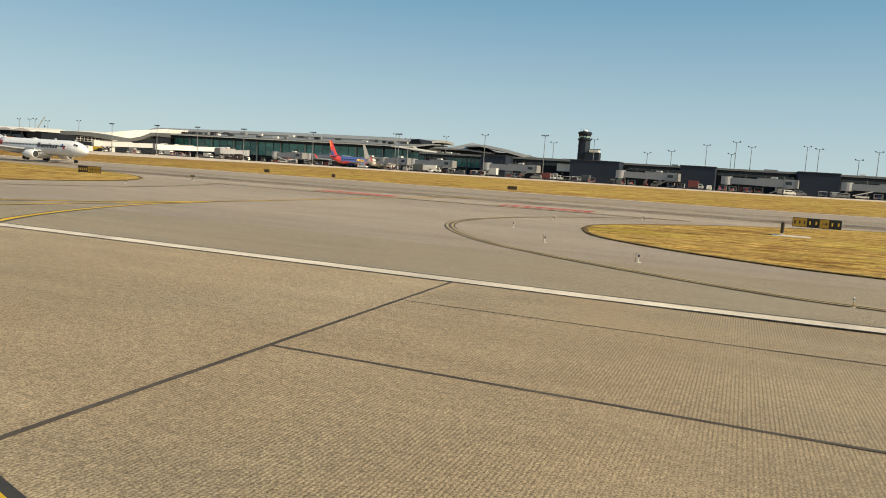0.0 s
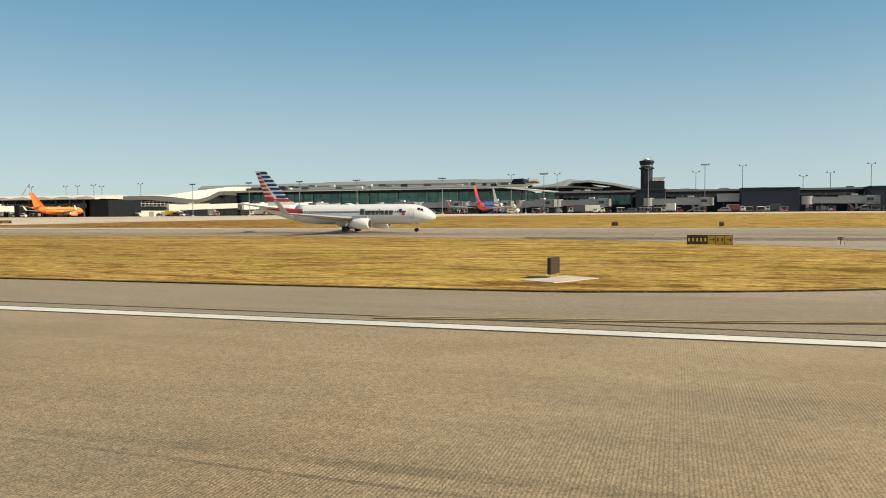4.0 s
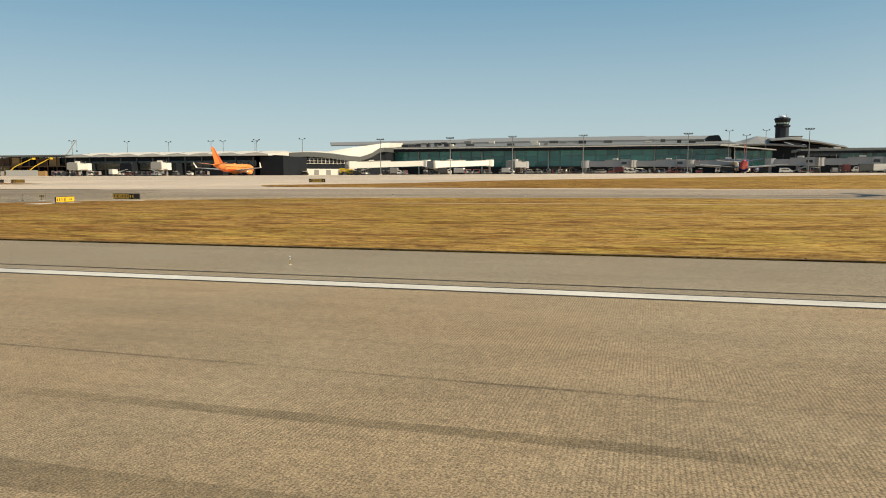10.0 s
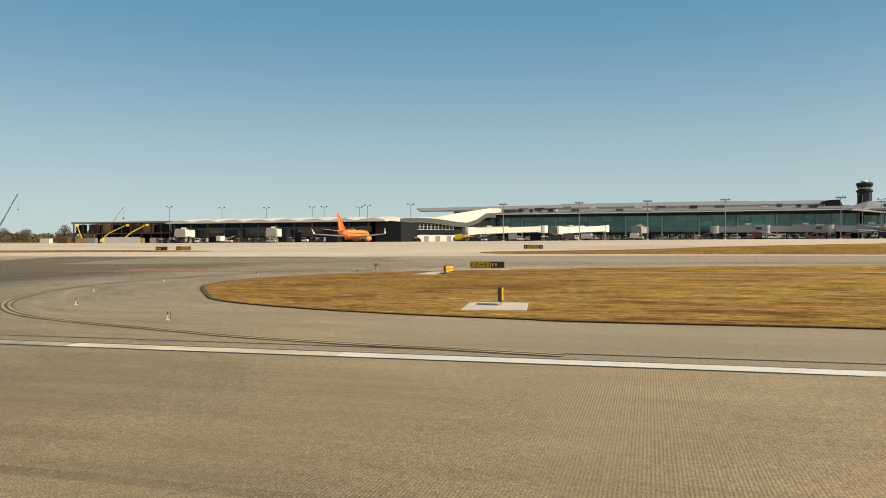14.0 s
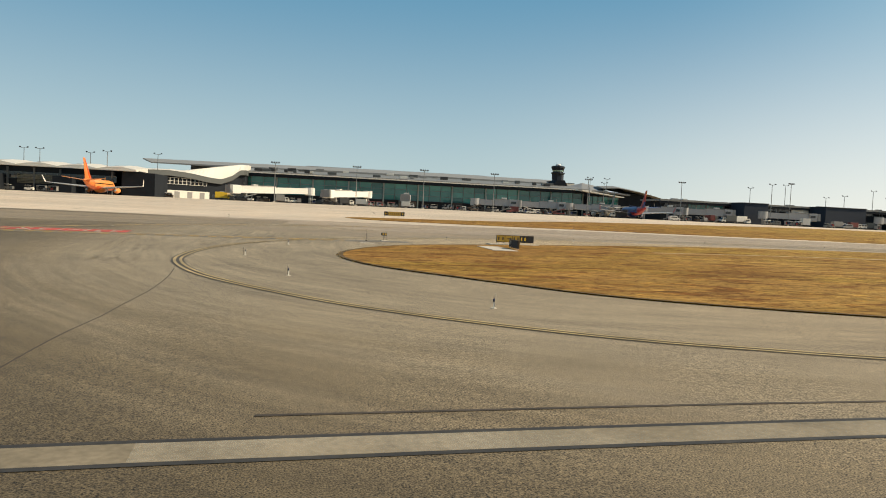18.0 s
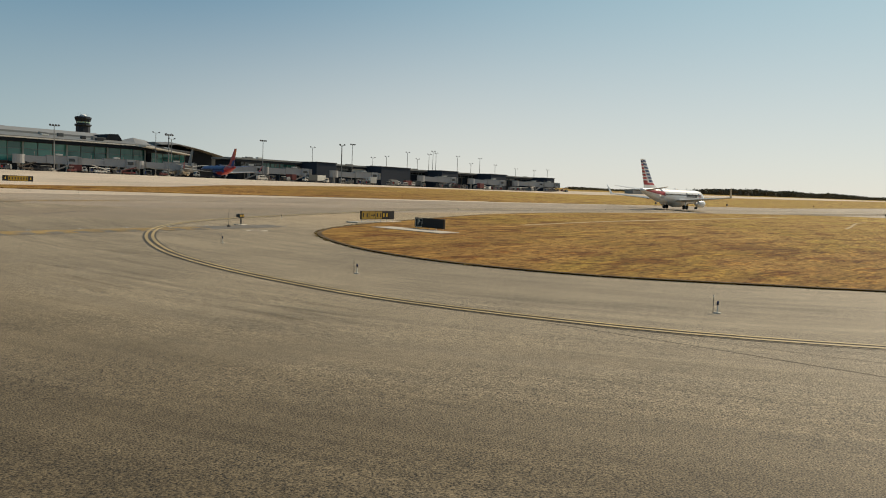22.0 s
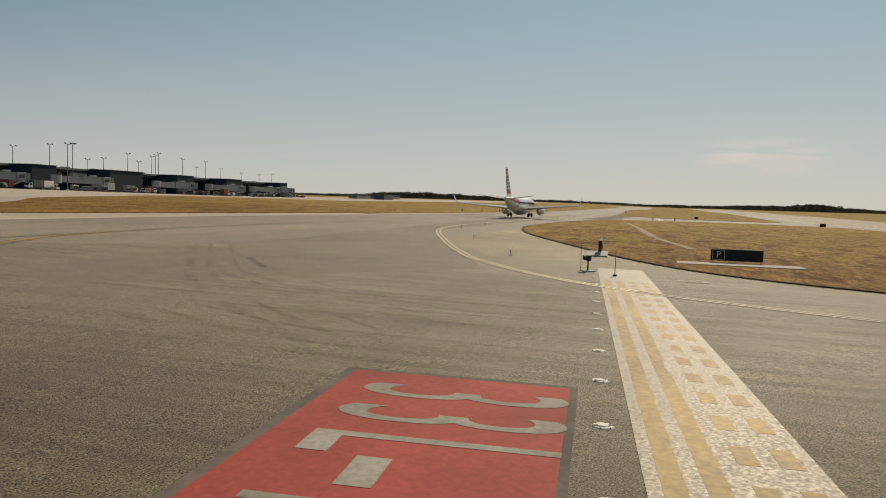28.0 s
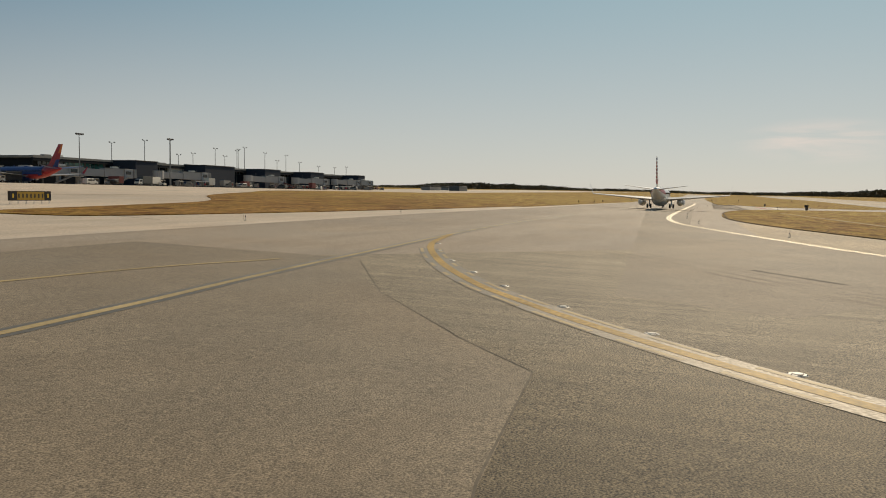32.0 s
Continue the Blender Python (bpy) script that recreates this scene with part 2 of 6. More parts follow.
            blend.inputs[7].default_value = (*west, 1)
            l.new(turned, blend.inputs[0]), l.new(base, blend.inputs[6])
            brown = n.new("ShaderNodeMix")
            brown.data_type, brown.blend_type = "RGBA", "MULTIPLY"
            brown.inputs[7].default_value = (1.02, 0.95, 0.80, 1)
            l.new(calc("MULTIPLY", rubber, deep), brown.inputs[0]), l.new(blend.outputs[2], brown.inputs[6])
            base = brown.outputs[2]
    scale = n.new("ShaderNodeVectorMath")
    scale.operation = "SCALE"
    l.new(base, scale.inputs[0]), l.new(tone, scale.inputs["Scale"])
    l.new(scale.outputs[0], p.inputs["Base Color"])
    p.inputs["Roughness"].default_value, p.inputs["Specular IOR Level"].default_value = sheen, 0.34
    b = n.new("ShaderNodeBump")
    b.inputs["Strength"].default_value, b.inputs["Distance"].default_value = 0.55, 0.02
    l.new(stone, b.inputs["Height"]), l.new(b.outputs[0], p.inputs["Normal"])
    return m


M = {
    "runway": asphalt("runway_asphalt", (0.308, 0.233, 0.138), grit=0.54, groove=0.27, sweep=0.16),
    "taxi": asphalt("taxiway_asphalt", (0.335, 0.270, 0.196), 0.16, (0.2, 1, 1)),
    "line_ground": glazed("dark_line_ground", (0.145, 0.118, 0.085), 0.59, 0.55),
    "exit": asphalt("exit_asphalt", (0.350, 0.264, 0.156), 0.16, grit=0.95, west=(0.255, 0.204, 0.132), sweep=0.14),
    "shoulder": asphalt("shoulder_asphalt", (0.296, 0.241, 0.158), 0.12, (0.2, 1, 1), sweep=0.08),
    "concrete": asphalt("apron_concrete", (0.57, 0.47, 0.355), 0.16, (0.25, 1, 1), 0.2),
    "white_paint": material("white_paint", (0.72, 0.66, 0.54), 0.5, 0, 0.14, 0.3, 6.0, 0.2),
    "yellow_paint": material("yellow_paint", (0.43, 0.265, 0.062), 0.6, 0, 0.25, 0.3, 6.0, 0.1, spec=0.2, grit=0.35),
    "bright_yellow": material("bright_yellow_paint", (0.68, 0.41, 0.02), 0.6, 0, 0.15, 0.3, 6.0, 0.2, spec=0.3),
    "faded_yellow": material("faded_yellow_paint", (0.43, 0.31, 0.14), 0.6, 0, 0.25, 0.3, 6.0, 0.2, spec=0.3),
    "black_paint": material("black_paint", (0.05, 0.043, 0.034), 0.6, 0, 0.25, 0.5, 6.0, 0.2, spec=0.25),
    "red_paint": material("red_paint", (0.46, 0.075, 0.05), 0.85, 0, 0.2, 0.4, 8.0, 0.2),
    "grey_paint": material("greyed_white_paint", (0.66, 0.56, 0.42), 0.7, 0, 0.2, 0.5, 6.0, 0.2, spec=0.2),
    "ghost_paint": material("worn_off_stripe", (0.235, 0.192, 0.128), 0.8, 0, 0.25, 0.5, 6.0, 0.2, spec=0.2),
    "joint": material("joint_sealant", (0.07, 0.055, 0.04), 0.9, 0, 0.3, 0.5, 5.0, 0.2),
    "pad": material("pad_concrete", (0.55, 0.48, 0.38), 0.9, 0, 0.12, 0.6, 8.0, 0.2),
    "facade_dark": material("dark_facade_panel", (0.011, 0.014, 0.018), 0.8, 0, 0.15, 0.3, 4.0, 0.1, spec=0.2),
    "facade_grey": plain("grey_facade_panel", (0.085, 0.088, 0.082), 0.6),
    "roof_white": plain("white_roof_membrane", (0.62, 0.58, 0.50), 0.6),
    "roof_grey": plain("grey_metal_roof", (0.20, 0.195, 0.175), 0.55),
    "white": plain("white_enamel", (0.80, 0.78, 0.74), 0.3, spread=0.04),
    "off_white": plain("off_white_steel", (0.66, 0.62, 0.54), 0.5),
    "grey": plain("grey_steel", (0.24, 0.23, 0.21), 0.5),
    "dark": plain("dark_steel", (0.035, 0.034, 0.033), 0.6),
    "rubber": plain("black_rubber", (0.02, 0.02, 0.02), 0.85),
    "metal": plain("bare_aluminium", (0.55, 0.55, 0.55), 0.3, 0.9),
    "red": plain("red_enamel", (0.46, 0.045, 0.045), 0.35),
    "blue": plain("blue_enamel", (0.04, 0.07, 0.20), 0.35),
    "navy": plain("navy_enamel", (0.012, 0.035, 0.13), 0.35),
    "orange": plain("orange_enamel", (0.72, 0.19, 0.045), 0.35),
    "gold": plain("gold_enamel", (0.80, 0.45, 0.05), 0.35),
    "yellow": plain("yellow_enamel", (0.72, 0.46, 0.03), 0.4),
    "brown_panel": plain("weathered_brown_panel", (0.04, 0.026, 0.015), 0.7),
    "silver": plain("silver_grey_paint", (0.58, 0.58, 0.57), 0.3),
    "bark": plain("grey_bark", (0.09, 0.07, 0.05), 0.9),
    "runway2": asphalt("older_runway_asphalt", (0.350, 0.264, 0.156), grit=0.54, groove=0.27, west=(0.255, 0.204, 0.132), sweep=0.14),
    "seam": material("faint_seam", (0.17, 0.14, 0.10), 0.9, 0, 0.3, 0.5, 5.0, 0.2),
    "patch": asphalt("greyer_asphalt", (0.252, 0.201, 0.136), 0.14, (1, 1, 1)),
    "patch2": asphalt("paler_asphalt", (0.266, 0.213, 0.146), 0.14, (1, 1, 1)),
    "sign_black": plain("sign_black", (0.014, 0.014, 0.015), 0.7),
    "sign_yellow": plain("weathered_sign_yellow", (0.36, 0.22, 0.025), 0.6),
    "inset": plain("worn_pale_steel", (0.50, 0.46, 0.39), 0.5, 0.1),
    "edge_grass": material("brown_edge_grass", (0.34, 0.23, 0.06), 0.95, 0, 0.3, 0.3, 3.0, 0.0, second=(0.20, 0.12, 0.04)),
    "louvre": plain("olive_grey_louvre", (0.10, 0.10, 0.075), 0.6),
    # soil colour, darkened to hold the shade below the grass lip
    "soil": material("shaded_edge_soil", (0.12, 0.082, 0.045), 0.95, 0, 0.3, 0.6, 5.0, 0.3, spec=0.1),
    "bare": material("bare_sandy_soil", (0.50, 0.38, 0.22), 0.95, 0, 0.25, 0.4, 4.0, 0.2, spec=0.1),
    "apricot": plain("apricot_orange_enamel", (0.80, 0.29, 0.075), 0.35),
    "tower_navy": plain("dark_navy_panel", (0.014, 0.022, 0.036), 0.75),
    "frame_grey": plain("grey_window_frame", (0.10, 0.12, 0.115), 0.5),
    "pier_grey": plain("pier_concrete", (0.20, 0.24, 0.225), 0.7),
    "rust": plain("rust_brown_steel", (0.10, 0.055, 0.03), 0.8),
    "site_board": plain("tan_site_board", (0.36, 0.22, 0.09), 0.8),
    "bridge_white": plain("bridge_white_paint", (0.74, 0.70, 0.62), 0.5),
    "bridge_grey": plain("bridge_grey_paint", (0.34, 0.335, 0.325), 0.5),
    "mast_grey": plain("galvanised_mast", (0.20, 0.20, 0.19), 0.5),
    "pearl": plain("pearl_white_enamel", (0.74, 0.73, 0.70), 0.3, spread=0.03),
    "title_grey": plain("dark_grey_lettering", (0.075, 0.075, 0.08), 0.4),
    "wing_grey": plain("wing_grey_paint", (0.36, 0.36, 0.35), 0.4),
    "red_orange": plain("red_orange_enamel", (0.62, 0.10, 0.02), 0.35),
    "crane_blue": plain("crane_blue", (0.05, 0.17, 0.30), 0.5),
    "roof_mid": plain("pale_grey_roof", (0.27, 0.262, 0.24), 0.55),
    "dull_red": plain("dull_red_paint", (0.15, 0.035, 0.03), 0.6),
    "leaf": material("autumn_leaves", (0.14, 0.12, 0.065), 0.9, 0, 0.3, 0.02, 2.0, 0.0, second=(0.085, 0.07, 0.04)),
}


def dry_grass(name, x_yellow, x_rust, most):
    """Mown dry grass: straw, olive and rust in long streaks, turning to rust-brown along the field. Part of that turn
    stands in for blades seen against the sun.
    """
    m = material(name, (0.53, 0.365, 0.10), 0.95, 0, 0.3, 0.42, 3.5, 0.8, second=(0.37, 0.235, 0.065), stretch=(0.2, 0.9, 1), spec=0.1, grit=0.5)
    n, l = m.node_tree.nodes, m.node_tree.links
    p = n["Principled BSDF"]
    tc, sep, mr = n.new("ShaderNodeTexCoord"), n.new("ShaderNodeSeparateXYZ"), n.new("ShaderNodeMapRange")
    l.new(tc.outputs["Object"], sep.inputs[0])
    mr.inputs[1].default_value, mr.inputs[2].default_value, mr.inputs[3].default_value, mr.inputs[4].default_value = x_yellow, x_rust, -0.45, most
    l.new(sep.outputs[0], mr.inputs[0])

    def streak(stretch, scale, lo, hi, bias=None, gain=1.0):
        mp, no, sp = n.new("ShaderNodeMapping"), n.new("ShaderNodeTexNoise"), n.new("ShaderNodeMapRange")
        mp.inputs["Scale"].default_value = stretch
        no.inputs["Scale"].default_value, no.inputs["Detail"].default_value, no.inputs["Roughness"].default_value, no.inputs["Distortion"].default_value = scale, 9, 0.62, 0.9
        sp.inputs[1].default_value, sp.inputs[2].default_value = lo, hi
        l.new(tc.outputs["Object"], mp.inputs[0]), l.new(mp.outputs[0], no.inputs[0])
        value = no.outputs[0]
        if bias is not None:
            add = n.new("ShaderNodeMath")
            add.operation = "MULTIPLY_ADD"
            add.inputs[1].default_value = gain
            l.new(value, add.inputs[0]), l.new(bias, add.inputs[2])
            value = add.outputs[0]
        l.new(value, sp.inputs[0])
        return sp.outputs[0]

    def laid(factor, under, colour, mode="MIX"):
        mix = n.new("ShaderNodeMix")
        mix.data_type, mix.blend_type = "RGBA", mode
        mix.inputs[7].default_value = (*colour, 1)
        l.new(factor, mix.inputs[0]), l.new(under, mix.inputs[6])
        return mix.outputs[2]

    colour = p.inputs["Base Color"].links[0].from_socket
    colour = laid(streak((0.3, 0.6, 1), 0.16, 0.46, 0.66), colour, (0.90, 1.0, 0.72), "MULTIPLY")
    colour = laid(streak((0.4, 1, 1), 0.045, 0.0, 1.0, mr.outputs[0], 1.25), colour, (0.64, 0.52, 0.50), "MULTIPLY")
    colour = laid(streak((0.34, 0.9, 1), 0.5, 0.51, 0.60), colour, (0.55, 0.42, 0.33), "MULTIPLY")
    colour = laid(streak((0.4, 1.2, 1), 0.9, 0.53, 0.62), colour, (1.42, 1.36, 1.15), "MULTIPLY")
    colour = laid(streak((0.6, 1, 1), 2.6, 0.51, 0.58), colour, (0.55, 0.46, 0.38), "MULTIPLY")
    l.new(colour, p.inputs["Base Color"])
    return m


# rust deepens westwards, in part painting the darker backlit look
M["grass"] = dry_grass("dry_grass", 130, -90, 0.42)
M["bank_grass"] = dry_grass("bank_grass", 160, -45, 0.55)


def glass(name, tint, rough=0.06):
    m = bpy.data.materials.new(name)
    m.use_nodes = True
    p = m.node_tree.nodes["Principled BSDF"]
    p.inputs["Base Color"].default_value = (*tint, 1)
    p.inputs["Roughness"].default_value, p.inputs["IOR"].default_value, p.inputs["Specular IOR Level"].default_value = rough, 1.5, 0.6
    return m


def stain(name, color, most, lo=0.38, hi=0.7):
    """A thin, patchy film of rubber that lets the pavement show."""
    m = material(name, color, 0.9, 0, 0.2, 0.4, 6.0, 0.0)
    n, l = m.node_tree.nodes, m.node_tree.links
    tc, no, mr = n.new("ShaderNodeTexCoord"), n.new("ShaderNodeTexNoise"), n.new("ShaderNodeMapRange")
    no.inputs["Scale"].default_value, no.inputs["Detail"].default_value = 0.22, 5
    mr.inputs[1].default_value, mr.inputs[2].default_value, mr.inputs[3].default_value, mr.inputs[4].default_value = lo, hi, 0.0, most
    l.new(tc.outputs["Object"], no.inputs[0]), l.new(no.outputs[0], mr.inputs[0]), l.new(mr.outputs[0], n["Principled BSDF"].inputs["Alpha"])
    return m


M["skid"] = stain("tyre_rubber_film", (0.09, 0.072, 0.05), 0.18)
M["skid_dark"] = stain("dark_tyre_rubber", (0.08, 0.064, 0.042), 0.22, 0.3, 0.6)
M["seam_film"] = stain("faint_seam_film", (0.07, 0.055, 0.038), 0.34, 0.34, 0.62)
M["worn_white"] = stain("patchy_white_paint", (0.60, 0.53, 0.42), 0.85, 0.25, 0.62)
M["thin_white"] = stain("thin_white_paint", (0.56, 0.49, 0.37), 0.45, 0.3, 0.65)
M["rubber_streak"] = stain("runway_rubber_film", (0.10, 0.085, 0.045), 0.28, 0.3, 0.7)
M["glass"] = glass("green_tinted_glass", (0.03, 0.17, 0.155))
gn, gl = M["glass"].node_tree.nodes, M["glass"].node_tree.links
each, shade = gn.new("ShaderNodeObjectInfo"), gn.new("ShaderNodeMix")
shade.data_type = "RGBA"
shade.inputs[6].default_value, shade.inputs[7].default_value = (0.018, 0.095, 0.088, 1), (0.05, 0.215, 0.185, 1)
gl.new(each.outputs["Random"], shade.inputs[0]), gl.new(shade.outputs[2], gn["Principled BSDF"].inputs["Base Color"])
M["dark_glass"] = glass("dark_glass", (0.012, 0.014, 0.016))
# pale base colour stands in for bright sky reflected in the panes
M["sky_pale_glass"] = glass("painted_reflection_glass", (0.38, 0.56, 0.50), 0.15)
M["lens"] = glass("blue_lens", (0.02, 0.03, 0.09), 0.2)


# ---- building helpers ----
def part(name, bm, mat, parent, label="", smooth=False):
    """One mesh object from bm, under parent (or on its own)."""
    me = bpy.data.meshes.new(name)
    bmesh.ops.recalc_face_normals(bm, faces=bm.faces)
    bm.to_mesh(me)
    bm.free()
    if smooth:
        me.shade_smooth()
    me.materials.append(mat)
    ob = new(name, me)
    ob.parent = parent
    if label:
        tagged(ob, label)
    return ob


def thing(name, m, label, category, group=""):
    ob = new(name)
    ob.matrix_basis = m
    ob.empty_display_size = 0.5
    return tagged(ob, label, category, group)


def box(bm, x, y, z, a, b, c, bevel=0.0, turn=None):
    """A box with its middle at x, y and its foot at z."""
    m = Matrix.Translation((x, y, z + c / 2)) @ (turn or Matrix.Identity(4)) @ Matrix.Diagonal((a, b, c, 1))
    made = bmesh.ops.create_cube(bm, size=1, matrix=m)
    if bevel:
        edges = list({e for v in made["verts"] for e in v.link_edges})
        bmesh.ops.bevel(bm, geom=edges, offset=bevel, segments=2, affect="EDGES", profile=0.5)
    return bm


def rod(bm, p0, p1, r0, r1=None, seg=8):
    p0, p1 = Vector(p0), Vector(p1)
    d = p1 - p0
    m = Matrix.Translation((p0 + p1) / 2) @ d.to_track_quat("Z", "Y").to_matrix().to_4x4()
    bmesh.ops.create_cone(bm, cap_ends=True, segments=seg, radius1=r0, radius2=r0 if r1 is None else r1, depth=d.length, matrix=m)
    return bm


def loft(bm, rings, closed=True, caps=True):
    """Faces between rings of equally many points."""
    vs = [[bm.verts.new(p) for p in ring] for ring in rings]
    k = len(vs[0])
    for a, b in zip(vs, vs[1:]):
        for i in range(k if closed else k - 1):
            bm.faces.new((a[i], a[(i + 1) % k], b[(i + 1) % k], b[i]))
    if caps and closed:
        bm.faces.new(vs[0][::-1]), bm.faces.new(vs[-1])
    return bm


def prism(bm, pts, y0, y1):
    """An outline in x, z pushed from y0 to y1."""
    return loft(bm, [[(x, y0, z) for x, z in pts], [(x, y1, z) for x, z in pts]])


# ---- the lie of the land ----
KX = [-4000, -500, -260, -180, -100, -20, 60, 140, 260, 400, 1000, 4000]
KZ = [8.0, -0.5, -0.51, -0.43, -0.35, 0.0, 0.07, 0.18, 0.3, 1.6, 7.0, 36.0]
BY = [-4000, -500, -50, 50, 95, 125, 140, 165, 190, 260, 300, 400, 1000, 4000]
BZ = [10.0, 0.0, 0.0, 0.0, 0.2, 0.55, 0.9, 1.35, 2.4, 4.1, 4.7, 5.0, 6.0, 20.0]


def gh(x, y):
    return float(np.interp(x, KX, KZ) + np.interp(y, BY, BZ))


def sheet(name, outline, lift, mat, label="", category="", thick=0.0, kind="structure", parent=None):
    """A flat outline in x, y laid on the land, lift above it; thick: a visible rim down from its edge."""
    bm = bmesh.new()
    vs = [bm.verts.new((x, y, 0)) for x, y in outline]
    bm.faces.new(vs)
    x0, x1 = min(p[0] for p in outline), max(p[0] for p in outline)
    y0, y1 = min(p[1] for p in outline), max(p[1] for p in outline)
    for k in KX:
        if x0 < k < x1:
            bmesh.ops.bisect_plane(bm, geom=bm.verts[:] + bm.edges[:] + bm.faces[:], plane_co=(k, 0, 0), plane_no=(1, 0, 0))
    for k in BY:
        if y0 < k < y1:
            bmesh.ops.bisect_plane(bm, geom=bm.verts[:] + bm.edges[:] + bm.faces[:], plane_co=(0, k, 0), plane_no=(0, 1, 0))
    bmesh.ops.triangulate(bm, faces=bm.faces[:])
    for v in bm.verts:
        v.co.z = gh(v.co.x, v.co.y) + lift
    if thick:
        rim = [e for e in bm.edges if e.is_boundary]
        made = bmesh.ops.extrude_edge_only(bm, edges=rim)
        for v in (g for g in made["geom"] if isinstance(g, bmesh.types.BMVert)):
            v.co.z -= thick
    ob = part(name, bm, mat, parent)
    return tagged(ob, label, category, kind=kind) if parent is None else ob


def smooth_line(pts, step=1.5):
    """Points along a soft curve through pts (Catmull-Rom)."""
    p = [Vector((*q, 0)) for q in pts]
    p = [p[0] * 2 - p[1]] + p + [p[-1] * 2 - p[-2]]
    out = []
    for a, b, c, d in zip(p, p[1:], p[2:], p[3:]):
        n = max(2, int((c - b).length / step))
        for i in range(n):
            t = i / n
            out.append(0.5 * (2 * b + (c - a) * t + (2 * a - 5 * b + 4 * c - d) * t * t + (3 * b - a - 3 * c + d) * t ** 3))
    out.append(p[-2])
    return [(v.x, v.y) for v in out]


def ribbon(bm, line, width, lift, offset=0.0, dash=None):
    """A painted band along line. dash: (painted, gap) lengths."""
    run, prev = 0.0, None
    for i, (x, y) in enumerate(line):
        a, b = line[max(0, i - 1)], line[min(len(line) - 1, i + 1)]
        d = Vector((b[0] - a[0], b[1] - a[1])).normalized()
        nx, ny = -d.y, d.x
        pts = []
        for s in (offset - width / 2, offset + width / 2):
            px, py = x + nx * s, y + ny * s
            pts.append(bm.verts.new((px, py, gh(px, py) + lift)))
        if prev:
            run += math.dist(line[i - 1], (x, y))
            if dash is None or (run % sum(dash)) < dash[0]:
                bm.faces.new((prev[0], prev[1], pts[1], pts[0]))
        prev = pts
    return bm


def band(name, line, width, lift, mat, label, offset=0.0, dash=None, category="marking"):
    bm = ribbon(bmesh.new(), line, width, lift, offset, dash)
    bmesh.ops.delete(bm, geom=[v for v in bm.verts if not v.link_faces], context="VERTS")
    return tagged(part(name, bm, mat, None), label, category, kind="structure")


def straight(x0, y0, x1, y1, step=4.0):
    n = max(1, int(math.dist((x0, y0), (x1, y1)) / step))
    return [(x0 + (x1 - x0) * i / n, y0 + (y1 - y0) * i / n) for i in range(n + 1)]


# ---- ground and pavements ----
bm = bmesh.new()
gx = sorted(set(KX + [-2000, -1000, -140, 100, 180, 320, 600, 1500, 2500]))
gy = sorted(set(BY + [-2000, -1000, 0, 220, 350, 600, 2000]))
grid = [[bm.verts.new((x, y, gh(x, y))) for y in gy] for x in gx]
for i in range(len(gx) - 1):
    for j in range(len(gy) - 1):
        bm.faces.new((grid[i][j], grid[i + 1][j], grid[i + 1][j + 1], grid[i][j + 1]))
tagged(part("ground", bm, M["grass"], None), "flat airfield ground of dry yellow-brown grass", "ground", kind="structure")
sheet("runway", [(-1500, -36), (1500, -36), (1500, 25.7), (-1500, 25.7)], 0.03, M["runway"], "wide tan-grey grooved asphalt runway", "runway")
sheet("runway_shoulder", [(-1500, 25.7), (1500, 25.7), (1500, 37.6), (-1500, 37.6)], 0.026, M["shoulder"], "plain asphalt runway shoulder beside the white edge stripe", "shoulder")
sheet("taxiway", [(-600, 119), (-100, 119), (-100, 108), (1500, 108), (1500, 158), (-600, 158)], 0.03, M["taxi"], "long parallel taxiway of worn grey asphalt", "taxiway")
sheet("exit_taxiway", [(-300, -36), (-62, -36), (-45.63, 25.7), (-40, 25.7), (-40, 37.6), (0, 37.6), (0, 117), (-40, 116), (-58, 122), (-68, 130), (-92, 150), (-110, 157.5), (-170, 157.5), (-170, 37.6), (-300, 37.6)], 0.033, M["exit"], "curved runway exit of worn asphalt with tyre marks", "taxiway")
sheet("exit_taxiway", [(130, 37.6), (330, 37.6), (330, 119), (130, 119)], 0.03, M["taxi"], "second runway exit of worn pale asphalt", "taxiway")
sheet("apron", [(-700, 158), (1200, 158), (1200, 430), (-700, 430)], 0.02, M["concrete"], "broad pale concrete apron before the terminal", "apron")

sheet("taxiway_shoulder", [(-600, 155.6), (1500, 155.6), (1500, 158.4), (-600, 158.4)], 0.034, M["concrete"], "pale concrete edge of the parallel taxiway", "shoulder")

for y in (205, 232, 258, 284, 306):
    band("apron_joint", straight(-420, y, 420, y + 2, 40), 0.3, 0.03, M["seam"], "dark joint of the concrete apron", category="joint")
for x in range(-360, 420, 60):
    band("apron_joint", straight(x, 164, x + 6, 330, 30), 0.16, 0.03, M["seam"], "dark joint of the concrete apron", category="joint")
for pts in ([(-190, 178), (-150, 186), (-120, 200), (-112, 216)], [(-140, 208), (-90, 214), (-30, 214), (40, 222)], [(-80, 250), (-40, 243), (10, 247), (60, 262)], [(-210, 262), (-160, 256), (-100, 262)], [(-100, 182), (-70, 190), (-58, 205), (-60, 222)]):
    band("apron_stain", smooth_line(pts, 3.0), 1.1, 0.032, M["skid"], "faint dark wheel track on the apron", category="stain")

MID = [(-63, 54), (-57, 47), (-47, 41.8), (-34.5, 38.6), (-20, 37.6), (60, 37.6), (136, 37.6), (152, 39), (165, 44), (173.4, 51), (177.2, 62), (177, 74), (172.6, 84), (163, 95), (148, 104), (125, 111), (90, 116), (40, 118), (10, 116.5), (-15, 111.5), (-41, 102.2), (-55.6, 96.0), (-63.9, 90), (-69.1, 81), (-71.0, 72), (-69, 63)]
